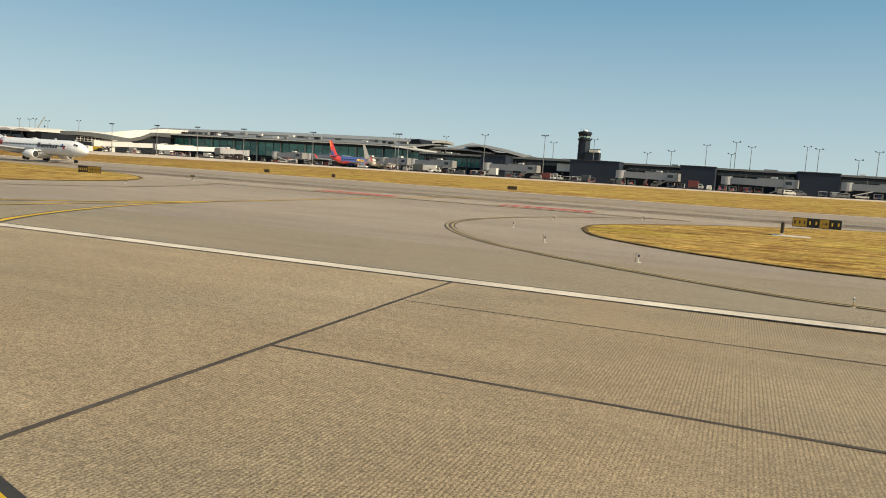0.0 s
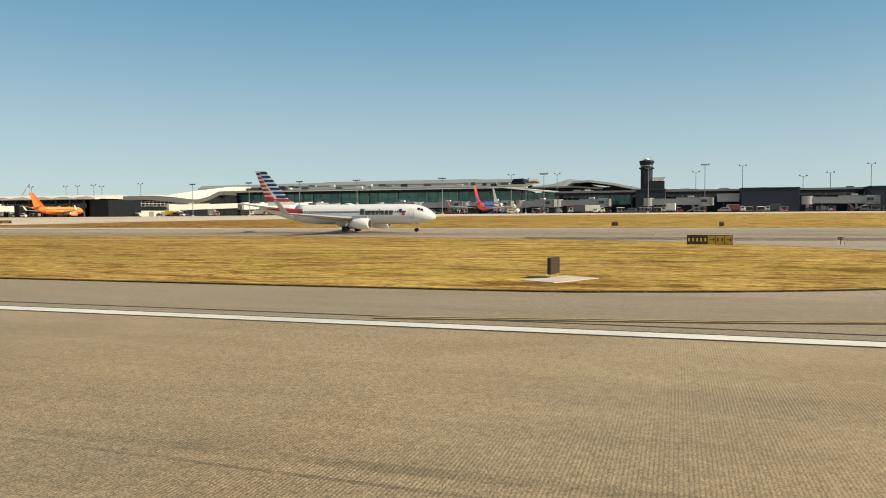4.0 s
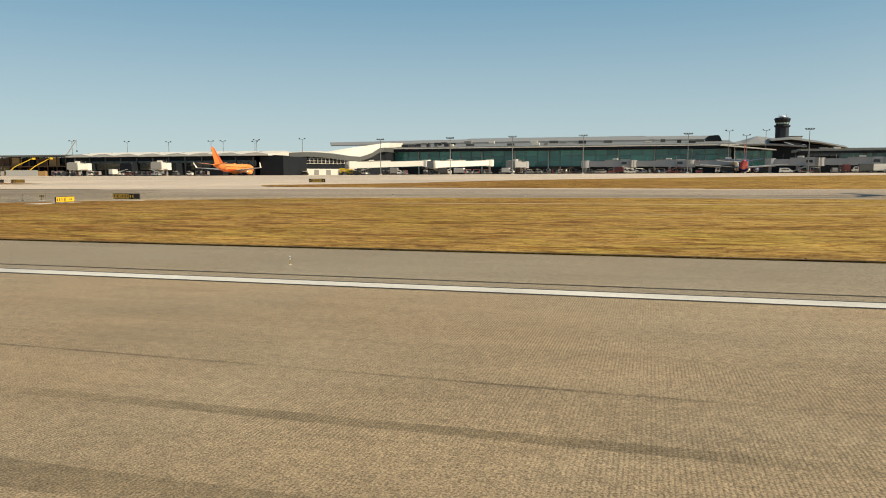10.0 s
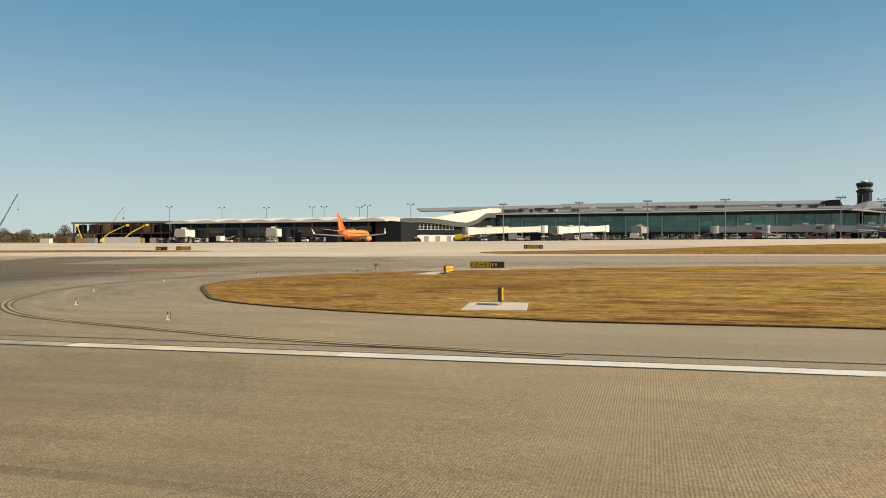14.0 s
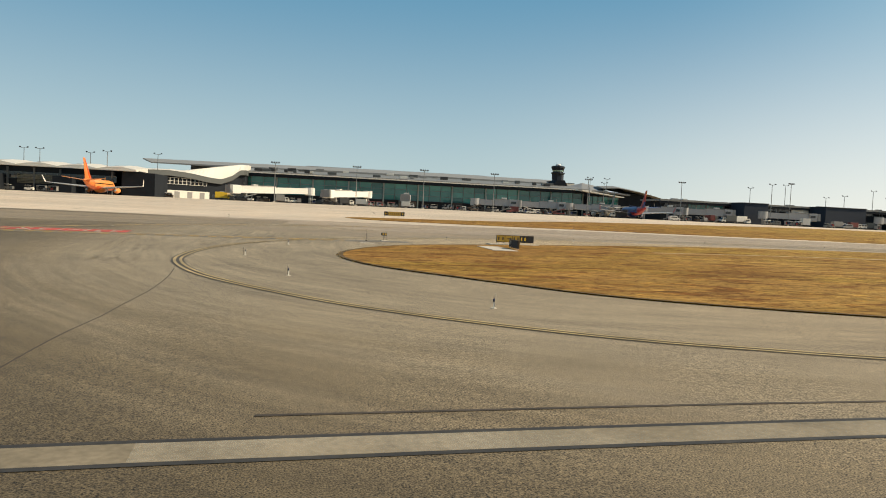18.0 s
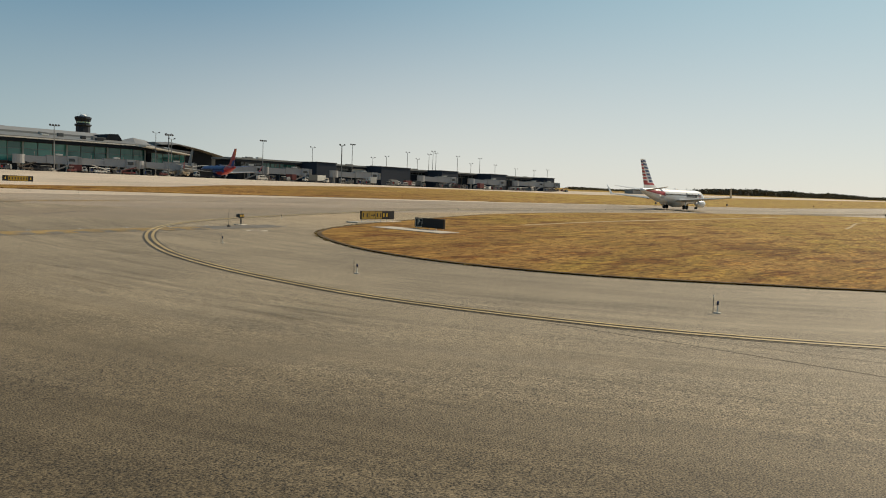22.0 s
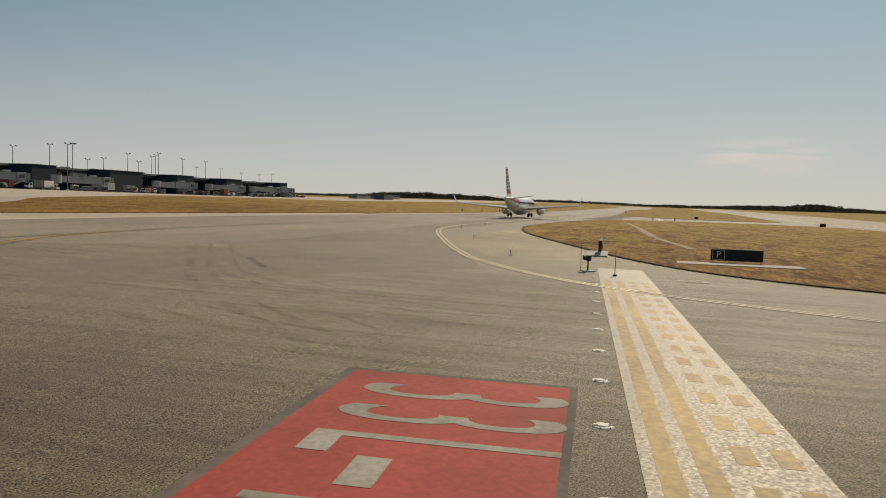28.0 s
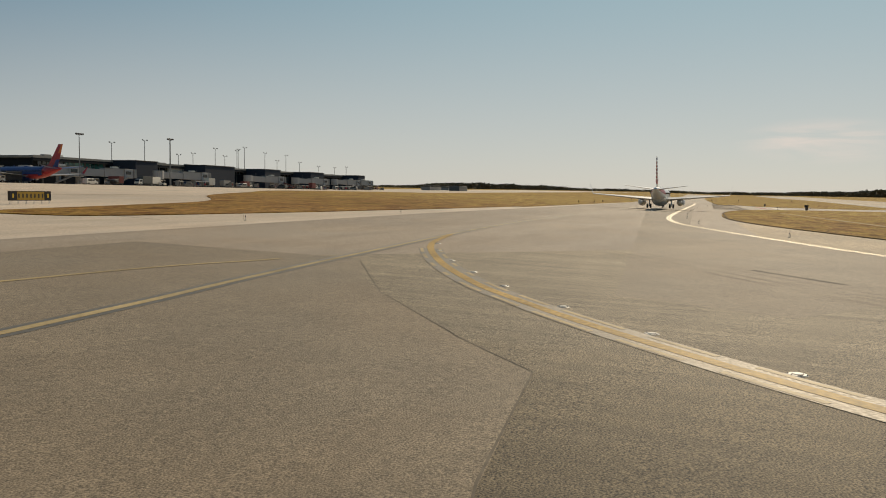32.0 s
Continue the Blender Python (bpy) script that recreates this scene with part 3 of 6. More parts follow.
EAST = [(245, 64), (247, 57), (250.5, 52.1), (257.7, 46.2), (266, 42.5), (285, 38.5), (330, 37.6), (800, 37.6), (800, 118), (330, 118), (285, 107), (263.4, 96.5), (251.5, 82.5), (245.4, 71)]
BANK = [(-67, 174.6), (-64, 170.6), (-56, 168.2), (-30, 165), (0, 162.5), (60, 160), (140, 158), (1100, 158), (1100, 262), (600, 262), (220, 258), (100, 250), (40, 225), (0, 205), (-25, 186), (-46, 180.4), (-58, 178.2), (-65, 176.8)]


def island(name, pts, label, mat="grass"):
    return sheet(name, smooth_line(pts + pts[:1], 2.0)[:-1], 0.10, M[mat], label, "grass", thick=0.12)


island("grass_island", MID, "long island of dry yellow and rust-brown grass")
island("grass_island", EAST, "dry grass island beside the far runway exit")
island("grass_bank", BANK, "low bank of dry brown grass before the apron", "bank_grass")

# painted lines
EDGE_Y = 25.1
band("runway_edge_stripe", straight(176, EDGE_Y, 900, EDGE_Y, 20), 0.95, 0.045, M["grey_paint"], "worn greyish runway edge stripe across the exit")
band("runway_edge_stripe", straight(-50, EDGE_Y, -38, EDGE_Y, 4), 0.95, 0.045, M["grey_paint"], "runway edge stripe wearing thin")
band("runway_edge_stripe", straight(-38, EDGE_Y, 176, EDGE_Y, 14), 0.95, 0.045, M["white_paint"], "continuous white runway edge stripe")
GHOST = smooth_line([(-50, EDGE_Y), (-58, EDGE_Y), (-66, 24.65), (-74, 24.05), (-78, 23.7), (-90, 22.5), (-130, 17.5)], 2.0)
band("runway_edge_stripe", GHOST, 0.95, 0.045, M["ghost_paint"], "edge stripe worn brown where aircraft turn off")
band("runway_edge_stripe", [q for q in GHOST if q[0] > -60], 0.93, 0.0475, M["worn_white"], "white edge stripe worn in patches")
band("runway_edge_stripe", [q for q in GHOST if -76 < q[0] < -58], 0.93, 0.0475, M["thin_white"], "last thin white of the worn edge stripe")
for off in (-0.56, 0.56):
    band("stripe_border", GHOST, 0.17, 0.046, M["black_paint"], "thin black border of the worn stripe", off)
    band("stripe_border", straight(-50, EDGE_Y, 900, EDGE_Y, 20), 0.15, 0.046, M["black_paint"], "thin black border of the edge stripe", off)
band("pavement_joint", smooth_line([(-74, 26.0), (-66, 26.6), (-59, 27.0), (-50, 27.1), (0, 27.0), (190, 27.0)], 10), 0.13, 0.046, M["joint"], "dark sealed joint along the runway edge", category="joint")

# ---- painted markings and joints of the exits ----
LEAD_A = smooth_line([(150, 0.2), (168, 2.2), (180, 6.0), (189.9, 11.6), (195.5, 16.8), (202, 25.1), (206, 33.5), (209.6, 44.1), (211.2, 54), (211.5, 70), (211.4, 87), (212, 100), (215, 115), (222, 128), (236, 136)])
LEAD_B = smooth_line([(275, 0.2), (258, 2.6), (246, 6.2), (238, 10), (233.5, 13.2), (228.6, 18), (224.3, 22.9), (220.6, 27.6), (216.4, 35.6), (213, 45), (211.7, 55)])
LEAD_C = straight(211.0, -12, 211.4, 60, 2)
for line in (LEAD_A, LEAD_B, LEAD_C):
    band("lead_off_border", line, 0.75, 0.047, M["black_paint"], "black border under the yellow taxi line")
    band("lead_off_line", line, 0.42, 0.052, M["bright_yellow"], "bright yellow taxi line with black borders")
band("faded_line", smooth_line([(192, 14.5), (200.6, 26.2), (203.5, 30.8), (208.1, 41.3), (210.5, 49)]), 0.25, 0.044, M["faded_yellow"], "worn thin yellow line beside the exit")


def edge_lines(pts, label, bed="worn_ground", paint="faded_yellow"):
    """The taxiway's double yellow edge line with dark borders."""
    line = smooth_line(pts)
    band("edge_line_border", line, 0.84, 0.044, M[bed], "dark ground under " + label)
    for off in (-0.2, 0.2):
        band("edge_line", line, 0.19, 0.060, M[paint], label, off)


M["edge_ground"] = glazed("glossy_brown_line_ground", (0.105, 0.080, 0.050), 0.46, 1.0)
M["worn_ground"] = glazed("worn_brown_line_ground", (0.070, 0.054, 0.034), 0.58, 0.3)
M["edge_yellow"] = glazed("polished_faded_yellow", (0.56, 0.39, 0.145), 0.5, 0.9)
M["pale_paint"] = material("worn_pale_paint", (0.52, 0.47, 0.37), 0.8, 0, 0.25, 0.5, 7.0, 0.3, second=(0.33, 0.285, 0.21), spec=0.2)
edge_lines([(-30, 26.6), (-43, 28.6), (-49.2, 30.4), (-55.5, 32.3), (-58, 33.2), (-61.3, 34.5), (-64.4, 36.3), (-68.0, 39.0), (-72.1, 43.0), (-76.0, 48.4), (-79.0, 53.4), (-81.0, 58.5), (-82.2, 63.5), (-82.5, 68.0), (-82.4, 72.4), (-81.9, 76.8), (-81.1, 80.8), (-79.8, 84.9), (-77.9, 89.6), (-75.7, 93.9), (-74.3, 96.2)], "double yellow edge line curving off the runway")
edge_lines([(-74.3, 96.2), (-72.6, 98.5), (-68.7, 102.3), (-61.2, 107.2), (-55.0, 109.9), (-47.5, 112.9), (-24, 121.0), (-8, 124.6), (15, 126.5), (60, 127), (120, 127), (300, 127)], "double yellow edge line of the parallel taxiway", "edge_ground", "edge_yellow")

edge_lines([(275, 27.3), (263.1, 30.3), (257.9, 32.1), (249.4, 37.2), (242.8, 42.9), (237.2, 51.6), (235, 60), (236, 71), (241, 84), (247, 93)], "double yellow edge line of the second exit")
edge_lines([(142, 26.6), (158, 29.5), (165.6, 32.1), (173.1, 35.9), (179.9, 41.9), (185.3, 51.1), (188.0, 60), (188.3, 70), (185.5, 82), (180.5, 93)], "double yellow edge line of the second exit")

TAXI_LINE = smooth_line([(-300, 134.0), (-240, 134.2), (-180, 134.5), (-140, 134.8), (-115, 134.9), (-98, 135.2), (-88.6, 136.2), (-79, 137.1), (-65, 138.2), (-50, 139.3), (-30, 140), (0, 140), (300, 140), (900, 140)], 6)
band("taxiway_centre_border", TAXI_LINE, 0.8, 0.044, M["edge_ground"], "black border of the taxiway centre line")
band("taxiway_centre_line", TAXI_LINE, 0.32, 0.049, M["faded_yellow"], "yellow centre line of the parallel taxiway")
band("apron_line", smooth_line([(-140, 147), (-93.3, 142.1), (-81, 139)]), 0.3, 0.049, M["faded_yellow"], "worn yellow line joining the taxiway")

# the line that the exit follows past the holding position
OWN = smooth_line([(-108.6, 60), (-108.6, 85), (-107.6, 95), (-105.0, 102.3), (-102.9, 106.6), (-101.1, 109.9), (-99.9, 111.8), (-98.4, 114.1), (-96.9, 116.3), (-94.5, 119.1), (-90.7, 122.9), (-86.9, 126.2), (-83.4, 128.9), (-76.6, 132.8), (-67.6, 136.6), (-58, 138.7)], 1.0)
for seg in ([p for p in OWN if p[1] > 97 and p[0] < -70],):
    band("centre_line_ground", seg, 1.35, 0.046, M["line_ground"], "dark faded ground under the dashed taxi line")
    for off in (-0.52, 0.52):
        band("centre_line_dashes", seg, 0.18, 0.052, M["faded_yellow"], "yellow dashes beside the taxi line", off, (2.2, 1.3))
band("centre_line", OWN, 0.40, 0.054, M["yellow_paint"], "worn yellow taxi line curving to the taxiway")

# the holding position: two solid and two broken yellow lines on pale ground
H0, H1 = Vector((-113.0, 92.6)), Vector((-62.4, 97.6))
HD = (H1 - H0).normalized()
HN = Vector((-HD.y, HD.x))


def hold_line(off, width, lift, mat, name, label, dash=None, short=0.0):
    a, b = H0 + HN * off, H1 + HN * off - HD * short
    return band(name, straight(a.x, a.y, b.x, b.y, 0.45), width, lift, mat, label, 0.0, dash)


hold_line(0.0, 2.72, 0.0455, M["line_ground"], "holding_ground", "dark glossy ground of the holding position lines")
YE = 7.6
for off, dash in ((0.96, None), (0.35, None), (-0.30, (0.9, 0.9)), (-0.93, (0.9, 0.9))):
    hold_line(off, 0.34, 0.050, M["yellow_paint"], "holding_dashes" if dash else "holding_line", "broken yellow holding position line" if dash else "solid yellow holding position line", dash, YE)
# the same on the second exit, far off
for off, d in ((0.9, None), (0.3, None), (-0.3, (0.9, 0.9)), (-0.9, (0.9, 0.9))):
    band("holding_line", straight(178, 95 + off, 252, 95 + off, 0.9), 0.34, 0.050, M["faded_yellow"], "worn yellow holding line of the second exit", 0, d)
band("holding_ground", straight(178, 95, 252, 95, 6), 2.5, 0.044, M["black_paint"], "dark ground of the second holding position")

# the red painted designations
sheet("red_surface_sign", [(-107.0, 95.9), (-93.7, 97.0), (-94.1, 101.7), (-107.4, 100.6)], 0.044, M["red_paint"], "red painted runway sign with pale characters", "marking")
sheet("red_sign_border", [(-107.1, 95.75), (-93.5, 96.85), (-93.9, 101.95), (-107.5, 100.8)], 0.041, M["seam"], "dark border of the red painted sign", "marking")


def words(name, text, m, size, mat, parent=None, stretch=1.0, label="", lift=0.004):
    """Flat lettering in the built-in font, laid by m (its x along the line, y to the letters' tops)."""
    cu = bpy.data.curves.new(name, "FONT")
    cu.body, cu.size, cu.align_x, cu.align_y = text, size, "CENTER", "CENTER"
    tmp = new("lettering", cu)
    dg = bpy.context.evaluated_depsgraph_get()
    me = bpy.data.meshes.new_from_object(tmp.evaluated_get(dg))
    bpy.data.objects.remove(tmp)
    me.transform(Matrix.Diagonal((stretch, 1, 1, 1)))
    me.materials.clear()
    me.materials.append(mat)
    ob = new(name, me)
    ob.parent = parent
    if parent is None:
        me.transform(m)
        for v in me.vertices:
            v.co.z = gh(v.co.x, v.co.y) + 0.05
    else:
        ob.matrix_basis = m
    if label:
        tagged(ob, label)
    return ob


tilt = math.atan2(HD.y, HD.x)
for k, (ch, d) in enumerate((("3", 1.35), ("3", 2.95), ("L", 4.55), ("-", 5.75), ("1", 6.95), ("5", 8.7), ("R", 10.6))):
    c = Vector((-93.95, 99.3)) - HD * d
    m = Matrix.Translation((c.x, c.y, gh(c.x, c.y) + 0.05)) @ Matrix.Rotation(tilt + math.pi, 4, "Z")
    tagged(words("painted_character", ch, m, 5.9, M["pale_paint"], None, 0.8 if ch == "-" else 0.42), "tall pale character painted on the red sign", "marking", kind="structure")
for x in (196, 226):
    sheet("red_surface_sign", [(x, 97), (x + 13, 97), (x + 13, 101.5), (x, 101.5)], 0.044, M["red_paint"], "faded red painted runway sign on the second exit", "marking")
    for k in range(7):
        box(b := bmesh.new(), x + 1.4 + k * 1.7, 99.2, gh(x, 99) + 0.05, 0.9, 3.4, 0.004)
        tagged(part("painted_character", b, M["pale_paint"], None), "pale bar painted on the faded red sign", "marking", kind="structure")

# joints, cracks and patches
band("pavement_joint", straight(249.0, 2, 248.1, 24.4), 0.14, 0.036, M["joint"], "dark joint across the runway", category="joint")
band("pavement_joint", straight(248.6, 12.5, 420, 12.5, 10), 0.12, 0.036, M["joint"], "dark joint along the runway", category="joint")
band("pavement_joint", straight(248.2, 19.7, 420, 19.8, 10), 0.07, 0.036, M["joint"], "dark joint along the runway", category="joint")
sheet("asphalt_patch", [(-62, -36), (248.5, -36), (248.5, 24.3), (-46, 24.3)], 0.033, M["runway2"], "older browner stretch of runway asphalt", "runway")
band("pavement_joint", smooth_line([(-8, 14.0), (20, 13.7), (60, 12.7), (104, 11.1), (160, 9.4)], 8), 0.12, 0.037, M["seam_film"], "faint seam along the runway", category="joint")
band("pavement_joint", straight(118, 28, 127, 11, 2), 0.14, 0.049, M["seam_film"], "dark crack across the runway", category="joint")
band("crack", smooth_line([(-81.2, 57), (-80.6, 51.8), (-80.2, 45.9), (-80.15, 41.2), (-80.1, 38.0), (-80.2, 34.0), (-80.0, 28.0)], 1.0), 0.06, 0.037, M["joint"], "wandering dark crack in the exit asphalt", category="joint")
band("crack", smooth_line([(-80.6, 56), (-77, 44), (-70, 36), (-60, 30)], 1.0), 0.03, 0.037, M["seam"], "fine seam in the exit asphalt", category="joint")
sheet("asphalt_patch", [(-102.1, 123.0), (-95.9, 123.7), (-93.2, 126.3), (-87.6, 130.9), (-84.6, 133.0), (-78.6, 136.0), (-78, 150), (-140, 150), (-140, 118.6)], 0.036, M["patch"], "greyer rectangular asphalt patch", "taxiway")
band("crack", straight(-125, 120.4, -102.1, 123.0, 1) + straight(-101.6, 123.1, -95.9, 123.7, 1), 0.04, 0.042, M["seam"], "dark edge of the asphalt patch", category="joint")
band("crack", straight(-95.9, 123.7, -93.2, 126.3, 1) + straight(-93.0, 126.4, -87.6, 130.9, 1) + straight(-87.4, 131, -79.5, 135.6, 1), 0.04, 0.042, M["seam"], "dark edge of the asphalt patch", category="joint")
sheet("asphalt_patch", [(-84, 123.5), (60, 133.5), (300, 133), (300, 127.5), (-20, 122.5), (-68, 105), (-86, 118)], 0.036, M["patch2"], "paler asphalt strip of the taxiway", "taxiway")
for (x0, y0, x1, y1) in ((-84.6, 96, -86.4, 114),):
    band("crack", straight(x0, y0, x1, y1, 3), 0.035, 0.038, M["seam"], "fine straight seam in the asphalt", category="joint")
band("tar_strip", straight(-75.4, 114.9, -71.1, 118.4, 1), 0.4, 0.04, M["seam"], "short dark tar strip", category="joint")

# rubber and drip stains left by turning aircraft
SKIDS = [[(160, 14), (166, 17), (170, 22), (172, 30), (171, 40)], [(176, 6), (182, 12), (187, 20), (189, 30)], [(180, 4), (186, 8), (191, 15), (193, 24)],
         [(186, 6), (194, 8), (204, 12), (214, 13)], [(-92, 104), (-87.3, 109.4), (-80.3, 115.9), (-64, 127)], [(-82.7, 80), (-85, 90), (-86.3, 97), (-86.8, 103), (-83.3, 109.6), (-78, 116)],
         [(-90.5, 84), (-92.4, 93), (-93, 100), (-92.6, 106), (-90, 112)], [(-88, 62), (-89, 66.5), (-89.5, 73), (-90.7, 79), (-91.4, 84), (-92.2, 90)], [(-87, 60), (-87.6, 66), (-88.6, 71), (-89, 78)]]
for s in SKIDS:
    for off, w in ((0, 0.5), (1.1, 0.4), (2.6, 0.25)):
        band("tyre_mark", smooth_line([(x + off, y - off * 0.4) for x, y in s], 1.5), w, 0.0405 + 0.001 * w, M["skid"], "faint dark rubber mark of a turning aircraft", category="stain")
for y, w in ((10.9, 0.4), (7.7, 0.8), (6.0, 0.4)):
    band("tyre_mark", straight(-60, y, 175, y - 0.5, 12), w, 0.0385, M["rubber_streak"], "long faint rubber streak along the runway", category="stain")
for line, wide in (([(198.6, 20.5), (199.1, 18.5), (200.1, 15.6), (201.4, 13.0), (202.2, 11.7), (203.2, 10.3), (204.0, 9.2), (206, 7)], 0.17), ([(199.3, 18.6), (201.0, 14.4), (202.1, 12.8), (203.2, 11.1), (204.0, 9.8), (205.4, 8.4)], 0.13),
                   ([(192.9, 21.8), (194.0, 18.5), (195.6, 15.2), (196.9, 12.9), (197.7, 11.5)], 0.13), ([(193.6, 20.8), (195.3, 17.5), (196.8, 14.0), (198.2, 11.8), (200, 9.4), (201.3, 8)], 0.11),
                   ([(199.4, 14.0), (200.1, 12.1), (201.1, 9.8), (201.7, 8.3)], 0.11), ([(203.0, 15.7), (204.1, 14.0), (205.2, 12.9)], 0.12), ([(203.5, 13.3), (204.5, 12.5), (205.4, 12.3), (206.2, 11.9), (207.6, 11.5)], 0.16),
                   ([(191.8, 15.2), (192.5, 13.7), (194.0, 11.6), (195.8, 9.6), (197.4, 8.1)], 0.12), ([(188.4, 10.5), (189.0, 13.0), (189.2, 15.0), (189.4, 16.6)], 0.1), ([(203.2, 17.6), (205.6, 15.2), (208.4, 13.6)], 0.1)):
    for off in (0, 0.34):
        band("tyre_mark", smooth_line([(x + off, y) for x, y in line], 0.6), wide, 0.048, M["skid_dark" if wide > 0.15 else "skid"], "dark curved rubber mark on the runway", category="stain")
band("crack", smooth_line([(-2.9, 23.4), (-2.5, 16.8), (-2.4, 12.9), (-2.2, 7.5)], 0.8), 0.2, 0.0385, M["skid"], "sealed crack across the runway", category="joint")

band("crack", smooth_line([(-47.5, 23.2), (-47.3, 20.1), (-47.2, 17.9), (-47.5, 15.0)], 0.8), 0.3, 0.0385, M["skid"], "sealed crack across the runway", category="joint")

# ---- airfield furniture ----
def at(x, y, turn=0.0, lift=0.03):
    return Matrix.Translation((x, y, gh(x, y) + lift)) @ Matrix.Rotation(radians(turn), 4, "Z")


def pad(x, y, a, b, turn=0.0):
    bm = box(bmesh.new(), 0, 0, -0.1, a, b, 0.14, 0.015)
    ob = part("concrete_pad", bm, M["pad"], None)
    ob.matrix_basis = at(x, y, turn, 0.10)
    return tagged(ob, "pale concrete pad set in the dry grass", "pad", "sign pads")


def airfield_sign(x, y, turn, width, front, back, label, height=0.95, foot=0.22, group="airfield signs", lift=0.14):
    """A box sign on legs; front and back: lists of (share of the width, material, glyph)."""
    t = thing("airfield_sign", at(x, y, turn, lift), label, "sign", group)
    part("cabinet", box(bmesh.new(), 0, 0, foot, width, 0.22, height, 0.02), M["brown_panel"], t, "weathered dark brown metal cabinet")
    n = max(2, int(width / 0.9) + 1)
    for i in range(n):
        px = -width / 2 + 0.15 + (width - 0.3) * i / (n - 1)
        leg = part("leg", rod(box(bmesh.new(), px, 0, -0.06, 0.14, 0.14, 0.04), (px, 0, -0.05), (px, 0, foot + 0.02), 0.03), M["metal"], t)
    for faces, side in ((front, -1), (back, 1)):
        run = -width / 2
        for share, mat, glyph in faces:
            w = width * share
            cx = (run + w / 2) * (1 if side < 0 else -1)
            run += w
            face = part("sign_face", box(bmesh.new(), cx, side * 0.118, foot + 0.07, w - 0.07, 0.02, height - 0.14, 0.006), mat, t)
            ink = M["black_paint"] if mat in (M["sign_yellow"], M["yellow"]) else M["yellow"]
            up = Matrix.Translation((cx, side * 0.131, foot + height / 2)) @ (Matrix.Rotation(math.pi / 2, 4, "X") if side < 0 else Matrix.Rotation(math.pi, 4, "Z") @ Matrix.Rotation(math.pi / 2, 4, "X"))
            if glyph == "arrow":
                b = box(bmesh.new(), 0, 0, -0.002, 0.42, 0.09, 0.004)
                loft(b, [[(0.17, -0.2, -0.002), (0.38, 0, -0.002), (0.17, 0.2, -0.002)], [(0.17, -0.2, 0.002), (0.38, 0, 0.002), (0.17, 0.2, 0.002)]])
                part("arrow", b, ink, face).matrix_basis = up
            elif glyph == "bars":
                k = max(1, int(w / 0.45))
                for i in range(k):
                    part("letter_bar", box(bmesh.new(), -w / 2 + w * (i + 0.5) / k, 0, -0.002, 0.16, 0.40, 0.004), ink, face).matrix_basis = up
            elif glyph:
                words("lettering", glyph, up, 0.7, M["white_paint"], face, 0.9)
                for u, v, a_, b_ in ((0, 0.36, 0.84, 0.03), (0, -0.36, 0.84, 0.03), (-0.405, 0, 0.03, 0.72), (0.405, 0, 0.03, 0.72)):
                    part("letter_frame", box(bmesh.new(), u, v, -0.002, a_, b_, 0.004), M["white_paint"], face).matrix_basis = up
    return t


Y, K, B = M["sign_yellow"], M["sign_black"], M["brown_panel"]
pad(-36.3, 45.3, 3.9, 5.4, 8)
airfield_sign(-36.2, 46.2, 97, 1.35, [(1.0, M["yellow"], "arrow")], [(1.0, K, "")], "yellow arrow sign with a blank black back on a concrete pad", 0.92)
pad(-53.6, 89.8, 2.6, 8.4, 0)
airfield_sign(-51.6, 89.8, 90, 3.6, [(0.5, M["yellow"], "bars"), (0.5, M["yellow"], "arrow")], [(0.3, K, "P"), (0.7, K, "")], "long black sign lettered P with a yellow far side", 0.86, 0.2, lift=0.05)
airfield_sign(-48.8, 99.8, 3, 4.8, [(0.22, Y, "bars"), (0.2, Y, "arrow"), (0.2, Y, "bars"), (0.19, K, "bars"), (0.19, K, "")], [(0.5, K, "bars"), (0.5, K, "bars")], "wide sign, part yellow and part black, at the island edge", 0.88)
pad(-49.0, 100.0, 6.4, 1.6, 3)
airfield_sign(157.0, 90.2, 0, 5.0, [(0.45, B, "bars"), (0.18, Y, "arrow"), (0.19, Y, "bars"), (0.18, Y, "arrow")], [(1.0, K, "")], "wide black and yellow sign at the exit's island", 1.1)
pad(146.6, 44.8, 4.4, 2.6, 60)
airfield_sign(146.0, 45.9, 80, 1.7, [(1.0, B, "")], [(1.0, K, "")], "small blank brown sign back on a concrete pad", 1.05)
airfield_sign(266.0, 95.6, 0, 5.2, [(0.3, Y, "bars"), (0.25, K, "bars"), (0.2, Y, "arrow"), (0.25, K, "bars")], [(1.0, K, "")], "wide yellow and black sign in the grass", 1.1)
pad(262.4, 78.0, 3.4, 3.0, 0)
airfield_sign(261.6, 78.4, 85, 1.7, [(1.0, B, "")], [(1.0, K, "")], "narrow dark sign on a concrete pad", 1.05)
airfield_sign(-55.3, 184.0, 0, 4.8, [(0.17, K, "bars"), (0.66, Y, "bars"), (0.17, K, "bars")], [(1.0, K, "")], "yellow sign with black ends on the apron's edge", 0.95, lift=0.16)
airfield_sign(-164.8, 184.5, 8, 3.6, [(0.5, B, "bars"), (0.5, B, "")], [(1.0, K, "")], "brown weathered sign by the apron", 1.0, lift=0.16)
airfield_sign(-157.6, 184.8, 8, 4.6, [(0.35, B, "bars"), (0.65, Y, "bars")], [(1.0, K, "")], "brown and yellow sign by the apron", 1.0, lift=0.16)
for x, y, w in ((208, 163, 2.2), (162, 160, 0.9), (140.5, 162, 1.4), (330, 163, 2.0), (420, 118.5, 1.6), (520, 60, 1.8), (470, 100, 2.0)):
    airfield_sign(x, y, 10, w, [(1.0, B, "")], [(1.0, K, "")], "small brown airfield sign in the dry grass", 0.8, group="small airfield signs", lift=0.12)


